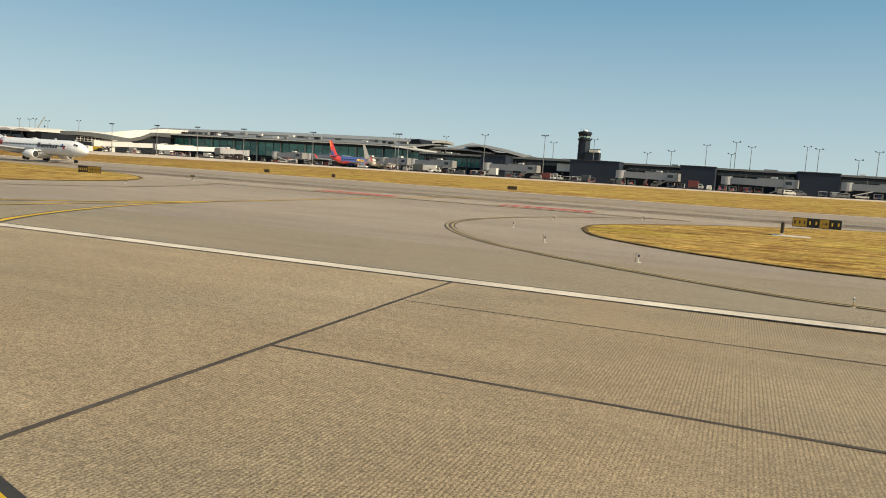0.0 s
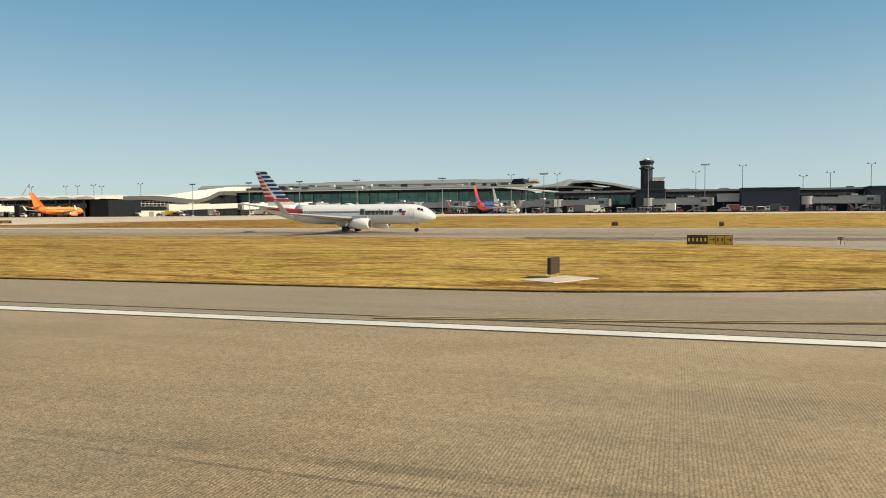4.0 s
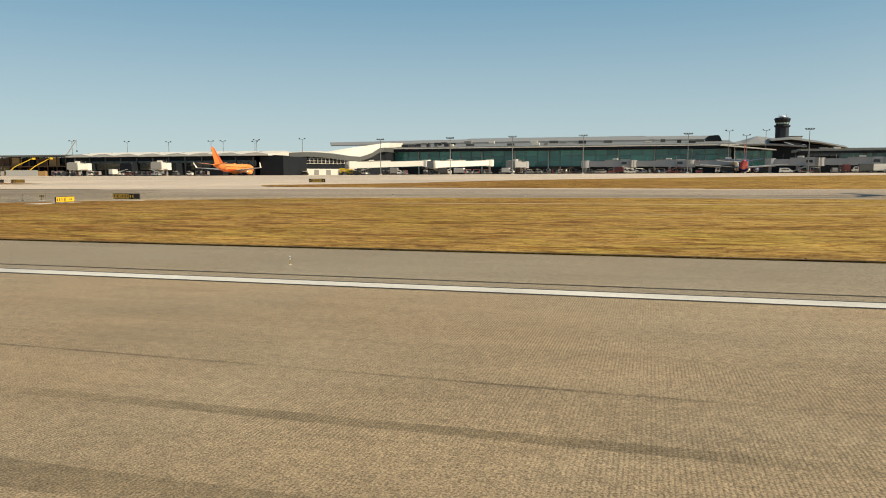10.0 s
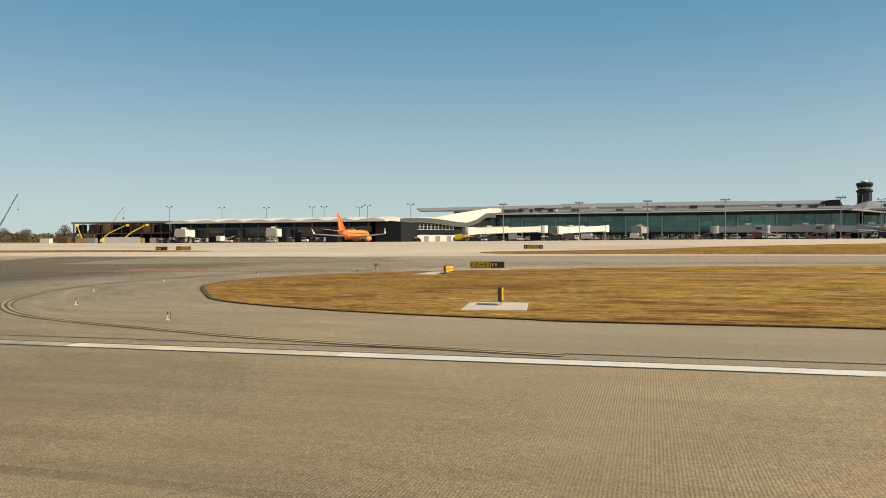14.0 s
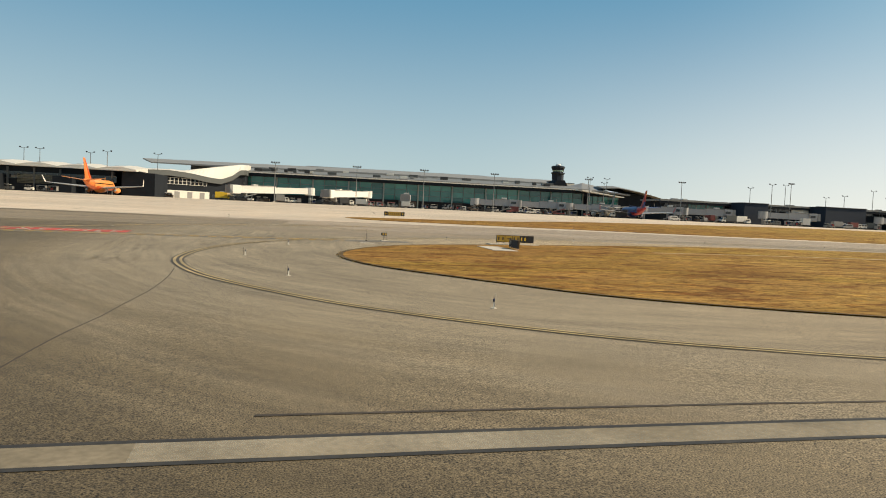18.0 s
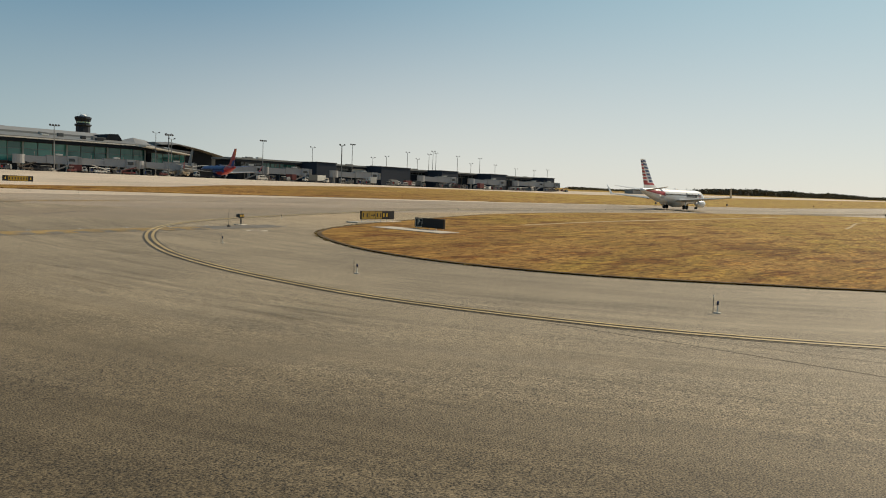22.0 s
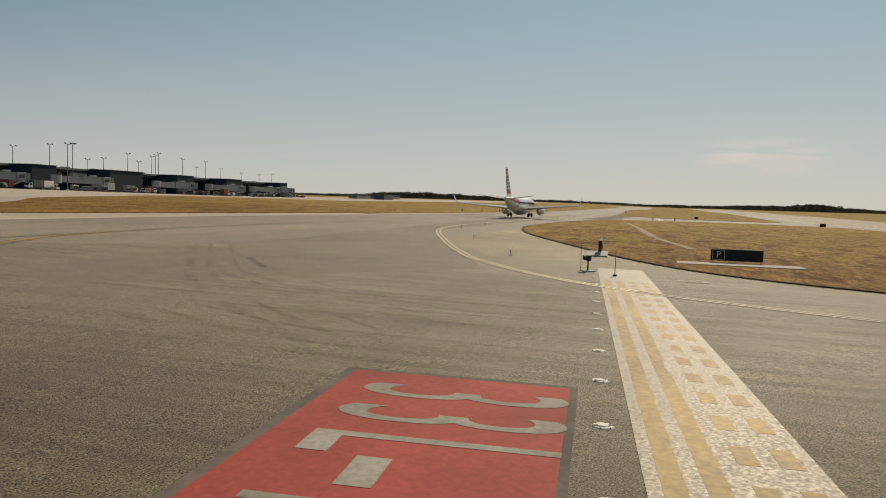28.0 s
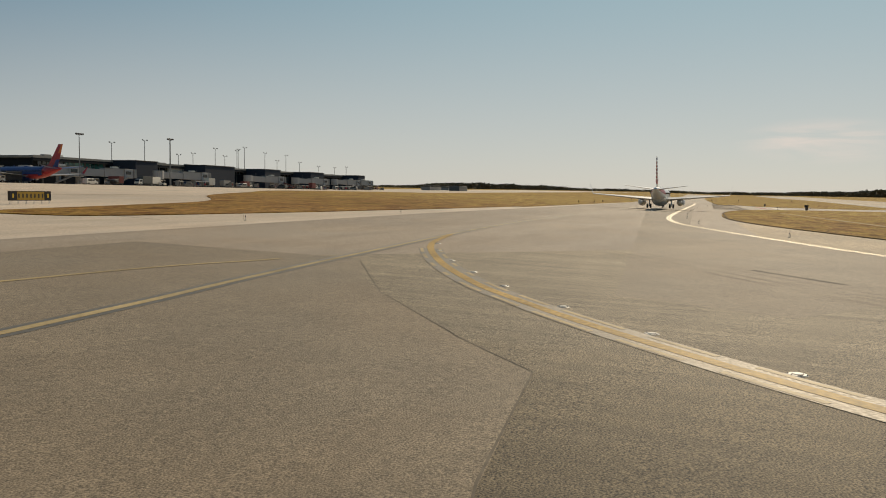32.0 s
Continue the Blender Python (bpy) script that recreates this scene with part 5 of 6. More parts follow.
# control tower
tw = building("control_tower", 129, 620, "dark concrete control tower with a flared glass cab")
tz = gh(129, 620) - 0.3
part("shaft", loft(bmesh.new(), [[(r * math.cos(a), r * math.sin(a), z) for a in [math.pi / 4 * k + math.pi / 8 for k in range(8)]] for z, r in ((0, 5.2), (36.2 - tz, 5.0), (41.0 - tz, 5.0))]), M["tower_navy"], tw)
part("gallery", loft(bmesh.new(), [[(r * math.cos(a), r * math.sin(a), z) for a in [math.pi / 6 * k for k in range(12)]] for z, r in ((40.6 - tz, 5.0), (41.2 - tz, 5.9), (42.2 - tz, 5.9), (42.4 - tz, 4.6))]), M["tower_navy"], tw, "overhanging gallery ring")
part("cab_glass", loft(bmesh.new(), [[(r * math.cos(a), r * math.sin(a), z) for a in [math.pi / 6 * k for k in range(12)]] for z, r in ((42.4 - tz, 4.2), (46.4 - tz, 5.6))]), M["tower_navy"], tw, "outward-leaning dark cab windows")
for k in range(12):
    a = math.pi / 6 * k
    part("cab_post", rod(bmesh.new(), (4.25 * math.cos(a), 4.25 * math.sin(a), 42.3 - tz), (5.65 * math.cos(a), 5.65 * math.sin(a), 46.4 - tz), 0.12), M["dark"], tw)
part("cab_roof", loft(bmesh.new(), [[(r * math.cos(a), r * math.sin(a), z) for a in [math.pi / 6 * k for k in range(12)]] for z, r in ((46.3 - tz, 5.9), (47.4 - tz, 5.9), (48.0 - tz, 4.4))]), M["tower_navy"], tw)
b = bmesh.new()
bmesh.ops.create_uvsphere(b, u_segments=14, v_segments=8, radius=1.7, matrix=Matrix.Translation((0, 0, 48.6 - tz)) @ Matrix.Diagonal((1.4, 1.4, 0.7, 1)))
part("radome", b, M["white"], tw, "white radome on the roof", True)
for a in (0.6, 2.2, 3.9, 5.3):
    part("aerial", rod(bmesh.new(), (4 * math.cos(a), 4 * math.sin(a), 47.5 - tz), (4 * math.cos(a), 4 * math.sin(a), 51.0 - tz), 0.05), M["grey"], tw)
part("annex", box(bmesh.new(), 8, -1, 0, 12, 9, 31 - tz, 0.08), M["tower_navy"], tw)
part("annex_top", box(bmesh.new(), 9.5, -1.5, 30.0 - tz, 8, 8, 3.0, 0.08), M["off_white"], tw, "pale equipment block at the shaft's side")
part("antenna_arm", box(bmesh.new(), 9, -2, 33.2 - tz, 11, 0.4, 0.6), M["dark"], tw)


# the sky's bright reflection is put into this ring's pale colour
part("window_band", loft(bmesh.new(), [[(r * math.cos(a), r * math.sin(a), z) for a in [math.pi / 6 * k for k in range(12)]] for z, r in ((43.0 - tz, 4.5), (44.1 - tz, 4.9))], True, False), M["sky_pale_glass"], tw, "band of cab windows with the sky's reflection painted pale")


# ---- jet bridges ----
def jet_bridge(x, y, turn, length, rise, colour, label):
    """A passenger bridge: rotunda at the wall, two telescoping tunnels, drive column, stairs and cab at the free end."""
    t = thing("jet_bridge", at(x, y, turn, 0.02), label, "jet bridge", "jet bridges")
    z0, z1 = 3.1 + max(rise, 0), 3.1 + max(-rise, 0)
    part("rotunda", rod(bmesh.new(), (0, 0, z0 - 0.5), (0, 0, z0 + 3.0), 2.2, 2.2, 16), colour, t)
    part("rotunda_column", rod(bmesh.new(), (0, 0, 0), (0, 0, z0 - 0.4), 0.6, 0.6, 12), M["grey"], t)

    def tunnel(a, b, w, h):
        pa, pb = a / length, b / length
        za, zb = z0 + (z1 - z0) * pa, z0 + (z1 - z0) * pb
        return loft(bmesh.new(), [[(p, -w / 2, z), (p, w / 2, z), (p, w / 2, z + h), (p, -w / 2, z + h)] for p, z in ((a, za), (b, zb))])

    part("inner_tunnel", tunnel(1.5, length * 0.55, 2.5, 2.7), colour, t)
    part("outer_tunnel", tunnel(length * 0.5, length - 2.0, 3.0, 3.1), colour, t)
    for s in (-1.58, 1.58):
        part("rail", loft(bmesh.new(), [[(p, s - 0.08, z + 3.1), (p, s + 0.08, z + 3.1), (p, s + 0.08, z + 3.35), (p, s - 0.08, z + 3.35)] for p, z in ((length * 0.5, z0 + (z1 - z0) * 0.5), (length - 2, z1 + (z0 - z1) * 2 / length))]), M["grey"], t)
    part("cab", box(bmesh.new(), length, 0, z1 - 0.3, 4.0, 4.0, 3.7, 0.15), colour, t)
    part("cab_hood", loft(bmesh.new(), [[(length + u, -2.4, z1 - 0.1), (length + u, 2.4, z1 - 0.1), (length + u, 2.2, z1 + 3.3), (length + u, -2.2, z1 + 3.3)] for u in (1.9, 3.2)]), M["grey"], t, "folding grey hood")
    part("cab_window", box(bmesh.new(), length - 0.3, -2.03, z1 + 1.2, 2.4, 0.08, 1.2), M["dark_glass"], t)
    d = length - 5.0
    part("drive_column", box(bmesh.new(), d, 0, 1.0, 0.8, 2.6, z1 - 0.6, 0.05), M["grey"], t)
    part("axle", box(bmesh.new(), d, 0, 0.4, 0.7, 3.4, 0.6, 0.05), M["dark"], t)
    for s in (-1.5, 1.5):
        part("wheel", rod(bmesh.new(), (d, s - 0.25, 0.55), (d, s + 0.25, 0.55), 0.55, seg=14), M["rubber"], t)
    part("stair", loft(bmesh.new(), [[(length - 1 - k, -3.2, h), (length - 1 - k, -2.2, h), (length - 1 - k, -2.2, h + 0.5), (length - 1 - k, -3.2, h + 0.5)] for k, h in ((0, z1 - 0.3), (6.2, 0.1))]), M["grey"], t, "steep service stair")
    part("air_unit", box(bmesh.new(), length * 0.75, 0, z1 + 3.2, 2.4, 1.8, 0.9, 0.06), M["off_white"], t)
    for k in (0.3, 0.6, 0.9):
        part("lamp_post", rod(bmesh.new(), (length * k, 1.2, z1 + 2.6), (length * k, 1.2, z1 + 4.6), 0.06), M["grey"], t)
    return t


W, OW, GW = M["bridge_white"], M["bridge_grey"], M["bridge_grey"]
BRIDGES = [(-77.0, 357, 214, 38, 1.3, W, "long white"), (-49.0, 379, 240.5, 40, 1.5, W, "white"), (-30.0, 376, 262, 20, 0.3, OW, "short pale grey"),
           (2.0, 362, -8, 19, 0.2, OW, "pale grey"), (24, 364, -6, 22, 0.3, OW, "pale grey"), (50.0, 362, -8, 22, 0.2, OW, "pale grey"), (82, 345, -20, 16, 0.2, OW, "pale grey"),
           (100.5, 341, -9, 21, 0.3, OW, "pale grey"), (141, 339, -9, 24, 0.4, OW, "long pale grey"), (205, 339, -9, 23, 0.4, OW, "pale grey"), (250, 339, -9, 25, 0.4, OW, "long pale grey"), (296, 339, -9, 23, 0.4, OW, "pale grey"), (318, 342, -9, 24, 0.4, OW, "pale grey"),
           (-243, 311, -70, 15, 0.2, W, "short white"), (-196, 311, -70, 14, 0.2, W, "short white")]
for x, y, turn, ln, rise, col, kind_ in BRIDGES:
    jet_bridge(x, y, turn, ln, rise, col, kind_ + " jet bridge standing on the apron")


# ---- apron floodlight masts ----
def mast(x, y, height, heads, label, group):
    t = thing("light_mast", at(x, y, 0, 0.0), label, "light mast", group)
    part("plinth", box(bmesh.new(), 0, 0, 0, 1.0, 1.0, 0.5, 0.04), M["pad"], t)
    part("pole", rod(bmesh.new(), (0, 0, 0.4), (0, 0, height), 0.22, 0.12, 10), M["mast_grey"], t)
    part("crossarm", box(bmesh.new(), 0, 0, height - 0.15, 3.2 if heads > 2 else 2.2, 0.16, 0.16), M["mast_grey"], t)
    for k in range(heads):
        u = (k - (heads - 1) / 2) * (3.0 / max(1, heads - 1))
        part("floodlight", box(bmesh.new(), u, -0.25, height + 0.05, 0.62, 0.5, 0.42, 0.04, Matrix.Rotation(0.5, 4, "X")), M["dark"], t)
    return t


for x in (-91.5, -57.2, -28, 3.5, 47.4):
    mast(x, 330, 16.6, 4, "tall grey floodlight mast before the glass hall", "apron floodlight masts")
for x, y, z in ((-159, 333, 22), (-267, 328, 22.8), (95, 334, 22.8), (141, 333, 24.3), (165, 353, 26.4), (89, 411, 27), (252, 374, 28.5), (284, 401, 29.5)):
    mast(x, y, z - gh(x, y), 4 if x in (95, 165) else 2, "tall slim floodlight mast by the concourse", "concourse light masts")
for x, z, y in ((-239.4, 22.1, 352), (-214, 21.6, 352), (-189, 21.6, 352), (-183, 21.6, 356), (-164, 21.1, 352), (-138, 22.0, 352), (130.6, 22, 384), (149, 24.2, 384), (171, 19.4, 386), (181, 20.6, 386), (196.5, 23.8, 384), (205, 20.6, 386), (214, 23.8, 384), (239, 23.9, 384), (252, 20.2, 386), (260, 23.6, 384), (276, 20.4, 386), (298, 19, 386), (319, 19, 386), (335, 20, 386), (57.4, 20.5, 384), (50.6, 22.5, 384)):
    z2 = 4.0 + (z - 4.0) * (y / 330.0)
    mast(x * 1.0 + (x + 60) * (y - 330) / 330.0, y, z2 - gh(x, y), 2, "slim grey light mast standing behind the concourse", "distant light masts")

# pale hoarding beside the building site
t = thing("site_hoarding", at(-273, 300, 0, 0.0), "long pale hoarding along the building site", "hoarding")
for i in range(8):
    part("panel", box(bmesh.new(), -8.75 + i * 2.5, 0, 0.1, 2.44, 0.08, 2.9, 0.01), M["off_white"], t)
    part("post", box(bmesh.new(), -10 + i * 2.5, 0.12, 0, 0.12, 0.12, 3.1), M["grey"], t)

# ---- airliners ----
def section(x, r, zc, ry=None, n=20):
    ry = ry or r
    return [(x, r * math.sin(2 * math.pi * k / n), zc + ry * math.cos(2 * math.pi * k / n)) for k in range(n)]


FUS = [(0, 0.06, 2.85), (-0.35, 0.55, 2.9), (-1.0, 1.0, 3.02), (-2.2, 1.48, 3.2), (-3.8, 1.78, 3.36), (-6.0, 1.88, 3.42), (-12, 1.88, 3.42), (-18, 1.88, 3.42), (-24, 1.88, 3.42), (-27.5, 1.80, 3.5), (-31, 1.45, 3.85), (-34.5, 0.95, 4.3), (-37.2, 0.5, 4.65), (-38.4, 0.18, 4.8)]


def fus(bm, x0, x1, grow=0.0, k=1.0):
    """The stretch of the fuselage from x0 back to x1, lengths scaled by k."""
    xs = [p[0] * k for p in FUS][::-1]
    rs, zs = [p[1] for p in FUS][::-1], [p[2] for p in FUS][::-1]
    stops = sorted({x0, x1, *[x for x in xs if x1 < x < x0]}, reverse=True)
    return loft(bm, [section(x, float(np.interp(x, xs, rs)) + grow, float(np.interp(x, xs, zs)), (float(np.interp(x, xs, rs)) + grow) * 1.04) for x in stops])


def hull_patch(x0, x1, s, a0, a1, grow, k=1.0):
    """A piece of skin that follows the fuselage from x0 to x1, between two angles from the crown."""
    xs, rs, zs = [-p[0] * k for p in FUS], [p[1] for p in FUS], [p[2] for p in FUS]
    rings = []
    for x in (x0, (x0 + x1) / 2, x1):
        r, zc = float(np.interp(-x, xs, rs)) + grow, float(np.interp(-x, xs, zs))
        rings.append([(x, s * r * math.sin(a), zc + r * 1.04 * math.cos(a)) for a in [a0 + (a1 - a0) * i / 6 for i in range(7)]])
    return loft(bmesh.new(), rings, False, False)


def wing(bm, root, tip, chord0, chord1, t0, t1):
    """A flat tapered surface from root to tip (leading-edge points), chords towards -x."""
    def prof(p, c, t):
        x, y, z = p
        return [(x, y, z), (x - 0.12 * c, y, z + t * 0.5), (x - 0.4 * c, y, z + t * 0.55), (x - c, y, z + 0.02), (x - c, y, z - 0.02), (x - 0.4 * c, y, z - t * 0.45), (x - 0.12 * c, y, z - t * 0.4)]
    return loft(bm, [prof(root, chord0, t0), prof(tip, chord1, t1)])


def airliner(m, look_, label, k=1.0, group="airliners"):
    """A twin-jet narrow-body: nose at x = 0, tail towards -x, standing on its wheels."""
    t = thing("airliner", m, label, "airliner", group)
    body, fin_col = look_["body"], look_["fin"]
    tail0 = -29.5 * k
    part("fuselage", fus(bmesh.new(), 0, tail0, 0, k), body, t, look_.get("body_label", ""), True)
    part("tail_cone", fus(bmesh.new(), tail0, -38.4 * k, 0.004, k), look_.get("tail", body), t, "", True)
    if "belly" in look_:
        b = fus(bmesh.new(), -1.5, -36 * k, 0.012, k)
        bmesh.ops.delete(b, geom=[f for f in b.faces if f.calc_center_median().z > 2.75], context="FACES")
        part("belly", b, look_["belly"], t, "", True)
    for s in (-1, 1):
        part("windscreen", loft(bmesh.new(), [[(-1.55, s * 0.12, 3.98), (-1.35, s * 0.95, 3.66), (-2.15, s * 1.28, 3.82), (-2.35, s * 0.2, 4.52)], [(-1.65, s * 0.12, 4.06), (-1.45, s * 1.02, 3.72), (-2.25, s * 1.38, 3.88), (-2.45, s * 0.2, 4.62)]]), M["dark_glass"], t, "dark cockpit windscreen")
        b = bmesh.new()
        for i in range(int(46 * k)):
            box(b, -5.6 - i * 0.508, s * 1.872, 3.72, 0.24, 0.05, 0.34)
        tagged(part("window_row", b, M["dark_glass"], t, "row of small dark cabin windows"), kind="stuff")
        for x in (-4.4, -29.0 * k):
            door = part("cabin_door", hull_patch(x + 0.43, x - 0.43, s, 1.05, 1.92, 0.014, k), body, t, "", True)
            part("door_seam", hull_patch(x + 0.48, x - 0.48, s, 1.02, 1.95, 0.007, k), M["grey"], door, "thin grey door seam", True)
        wr = -13.2 * k
        part("wing", wing(bmesh.new(), (wr, s * 1.2, 2.3), (wr - 8.6, s * 16.9, 3.55), 7.6, 1.6, 0.95, 0.25), M["wing_grey"], t, "grey metal wing")
        part("winglet", wing(bmesh.new(), (wr - 8.7, s * 16.9, 3.55), (wr - 10.9, s * 17.5, 6.0), 1.5, 0.55, 0.18, 0.08), look_.get("winglet", body), t, "upturned wing tip")
        part("flap_fairing", loft(bmesh.new(), [section(x, r, 2.45, n=8) for x, r in ((wr - 4.5, 0.05), (wr - 6.2, 0.32), (wr - 9.0, 0.05))]), M["wing_grey"], t).matrix_basis = Matrix.Translation((0, s * 7.2, 0.25))
        e = part("engine", loft(bmesh.new(), [[(x, y, z * 1.0 - 0.0) for x, y, z in section(x, r, 0, n=18)] for x, r in ((0, 0.86), (-0.25, 1.02), (-1.6, 1.1), (-3.0, 0.92), (-3.9, 0.62))]), look_.get("engine", body), t, "rounded engine cowl", True)
        e.matrix_basis = Matrix.Translation((wr + 1.6, s * 5.0, 1.62))
        part("intake", rod(bmesh.new(), (-0.05, 0, 0), (0.01, 0, 0), 0.74, 0.78, 18), M["dark"], e, "dark fan intake")
        part("exhaust", rod(bmesh.new(), (-4.5, 0, 0), (-3.85, 0, 0), 0.32, 0.55, 14), M["metal"], e)
        part("pylon", box(bmesh.new(), -2.0, 0, 0.7, 3.2, 0.3, 0.8, 0.05), M["wing_grey"], e)
        part("tailplane", wing(bmesh.new(), (-33.3 * k, s * 0.5, 4.75), (-37.6 * k, s * 7.1, 5.6), 3.7, 1.3, 0.4, 0.15), body, t)
        part("main_leg", rod(bmesh.new(), (-17.6 * k, s * 2.86, 0.5), (-17.4 * k, s * 2.7, 2.4), 0.14), M["metal"], t)
        for u in (-0.42, 0.42):
            part("wheel", rod(bmesh.new(), (-17.6 * k, s * 2.86 + u - 0.2, 0.56), (-17.6 * k, s * 2.86 + u + 0.2, 0.56), 0.56, seg=16), M["rubber"], t)
    part("wing_box", loft(bmesh.new(), [section(x, r, 2.2, 0.8 * r, 14) for x, r in ((-12.2 * k, 0.3), (-14 * k, 2.0), (-19 * k, 2.1), (-22 * k, 0.4))]), body, t, "", True)
    part("nose_leg", rod(bmesh.new(), (-4.0, 0, 0.35), (-4.0, 0, 2.0), 0.09), M["metal"], t)
    for u in (-0.2, 0.2):
        part("nose_wheel", rod(bmesh.new(), (-4.0, u - 0.1, 0.36), (-4.0, u + 0.1, 0.36), 0.36, seg=14), M["rubber"], t)

    # small dark side windows of the flight deck
    for s in (-1, 1):
        for x0, x1 in ((-2.2, -2.75), (-2.85, -3.35)):
            rings = []
            for x in (x0, x1):
                r = float(np.interp(-x, [-p[0] for p in FUS], [p[1] for p in FUS])) + 0.02
                zc = float(np.interp(-x, [-p[0] for p in FUS], [p[2] for p in FUS]))
                rings.append([(x, s * r * math.sin(a), zc + r * 1.04 * math.cos(a)) for a in (0.72, 0.9, 1.06)])
            part("cockpit_window", loft(bmesh.new(), rings, False, False), M["dark_glass"], t)

    # fin: cut in level bands between its leading and trailing edges
    lead = [(4.9, -27.6), (5.55, -29.6), (6.3, -31.4), (12.45, -36.9)]
    trail = [(4.9, -36.2), (12.45, -39.3)]

    def edge(tab, z):
        return float(np.interp(z, [p[0] for p in tab], [p[1] for p in tab])) * k

    def slab(z0, z1, f0, f1, mat, name, grow=0.0, lab=""):
        def ring(z):
            a, b_ = edge(lead, z), edge(trail, z)
            xa, xb = a + (b_ - a) * f0, a + (b_ - a) * f1
            w = 0.22 * (1 - (z - 4.9) / 11) + grow
            mid = (xa + xb) / 2
            tip = 0.35 if f0 > 0 else 0.15
            return [(xa, -w * tip, z), (mid, -w, z), (xb, -w * (0.2 if f1 > 0.99 else 0.9), z), (xb, w * (0.2 if f1 > 0.99 else 0.9), z), (mid, w, z), (xa, w * tip, z)]
        return part(name, loft(bmesh.new(), [ring(z0), ring(z1)]), mat, t, lab)

    zs = [4.9, 5.55, 6.3, 8.0, 10.0, 12.45]
    for a, b_ in zip(zs, zs[1:]):
        slab(a, b_, 0, 1, fin_col, "fin")
    for z0, z1, f0, f1, mat in look_.get("stripes", ()):
        slab(z0, z1, f0, f1, mat, "fin_stripe", 0.03)
    for a, b_ in zip([4.9, 8.6], [8.5, 12.2]):
        part("rudder_gap", box(bmesh.new(), (edge(trail, (a + b_) / 2) * 0.72 + edge(lead, (a + b_) / 2) * 0.28), 0, a, 0.06, 0.46, 0.05), M["grey"], t)
    for x0, x1, z, h, mat, side in look_.get("titles", ()):
        part("title_shape", hull_patch(max(x0, x1), min(x0, x1), side, math.acos(min(1, max(-1, (z + h - 3.42) / 1.955))), math.acos(min(1, max(-1, (z - 3.42) / 1.955))), 0.03, k), mat, t, "", True)
    part("aerial", box(bmesh.new(), -11 * k, 0, 5.25, 0.6, 0.08, 0.5), body, t)
    part("satcom_dome", loft(bmesh.new(), [section(x, r, 5.35, 0.5 * r, 10) for x, r in ((-17 * k, 0.05), (-18 * k, 0.6), (-20 * k, 0.05))]), body, t, "", True)
    return t


S, N, R, WH = M["silver"], M["navy"], M["red"], M["white"]
flag = []
for i in range(7):
    z = 11.85 - i * 0.82
    f = (0.6, 0.66, 0.62, 0.58, 0.54, 0.5, 0.46)[i]
    flag.append((z - 0.12, z + 0.40, 0.0, f, N))
    flag.append((z - 0.30, z + 0.20, f, 1.0, N if i == 0 else R))
flag += [(6.05, 6.65, 0.0, 1.0, R), (5.05, 5.5, 0.0, 1.0, WH)]
bars = []
run = -15.0
for w, h in ((0.95, 1.15), (1.15, 0.82), (0.7, 0.82), (0.5, 0.82), (0.25, 1.1), (0.65, 0.82), (0.75, 0.82), (0.75, 0.82)):
    bars.append((run, run + w, 3.3, h, M["title_grey"], -1))
    run += w + 0.16
bars += [(-6.9, -6.3, 3.7, 0.7, M["blue"], -1), (-6.3, -5.7, 3.2, 0.8, R, -1)]
taxi_z = 1.15
striped = {"body": M["pearl"], "fin": WH, "tail": WH, "stripes": flag, "titles": bars, "winglet": M["silver"], "engine": M["pearl"], "body_label": "pearl-white painted fuselage"}
plane = airliner(Matrix.Translation((109.6, 132.5, taxi_z)), striped, "white airliner with a striped red and blue tail")
for s in (-1, 1):
    rings = []
    for i in range(8):
        x = -27.6 - i * 1.25
        r, zc = float(np.interp(-x, [-p[0] for p in FUS], [p[1] for p in FUS])) + 0.015, float(np.interp(-x, [-p[0] for p in FUS], [p[2] for p in FUS]))
        rings.append([(x, s * (r + 0.02) * math.sin(a), zc + (r + 0.02) * 1.04 * math.cos(a)) for a in (1.0, 1.2, 1.4, 1.6)])
    part("tail_stripe", loft(bmesh.new(), rings, False, False), R, plane, "red band along the tail")

sw_tail = [(5.0, 7.6, 0.5, 1.0, M["blue"]), (9.6, 12.3, 0.55, 1.0, M["orange"])]
blue_livery = {"body": M["blue"], "fin": R, "tail": R, "stripes": sw_tail, "belly": R, "winglet": R, "engine": M["blue"], "titles": [(-12, -5.5, 3.5, 0.8, M["gold"], -1)]}
airliner(at(71.3, 345.6, 84, 0.02), blue_livery, "blue airliner with a red and gold tail parked nose-in", 0.85, "parked airliners")
orange_livery = {"body": M["apricot"], "fin": M["orange"], "tail": M["orange"], "stripes": [(5.2, 12.3, 0.0, 0.35, M["red_orange"])], "belly": M["red_orange"], "winglet": M["off_white"], "engine": M["apricot"]}
airliner(at(-153.0, 318.6, 88, 0.02), orange_livery, "orange-gold airliner with a bright orange tail parked at the concourse", 0.85, "parked airliners")
grey_livery = {"body": M["off_white"], "fin": M["grey"], "tail": M["grey"], "winglet": M["grey"], "engine": M["off_white"]}
airliner(at(72, 378, 82, 0.02), grey_livery, "pale grey airliner parked nose-in at the hall", 0.8, "parked airliners")


# ---- ground vehicles ----
def wheels(t, xs, w, r=0.38):
    for x in xs:
        for s in (-w / 2, w / 2):
            wh = part("wheel", rod(bmesh.new(), (x, s - 0.12, r), (x, s + 0.12, r), r, seg=12), M["rubber"], t)
            part("rim", rod(bmesh.new(), (x, s - 0.13, r), (x, s + 0.13, r), r * 0.5, seg=8), M["grey"], wh)


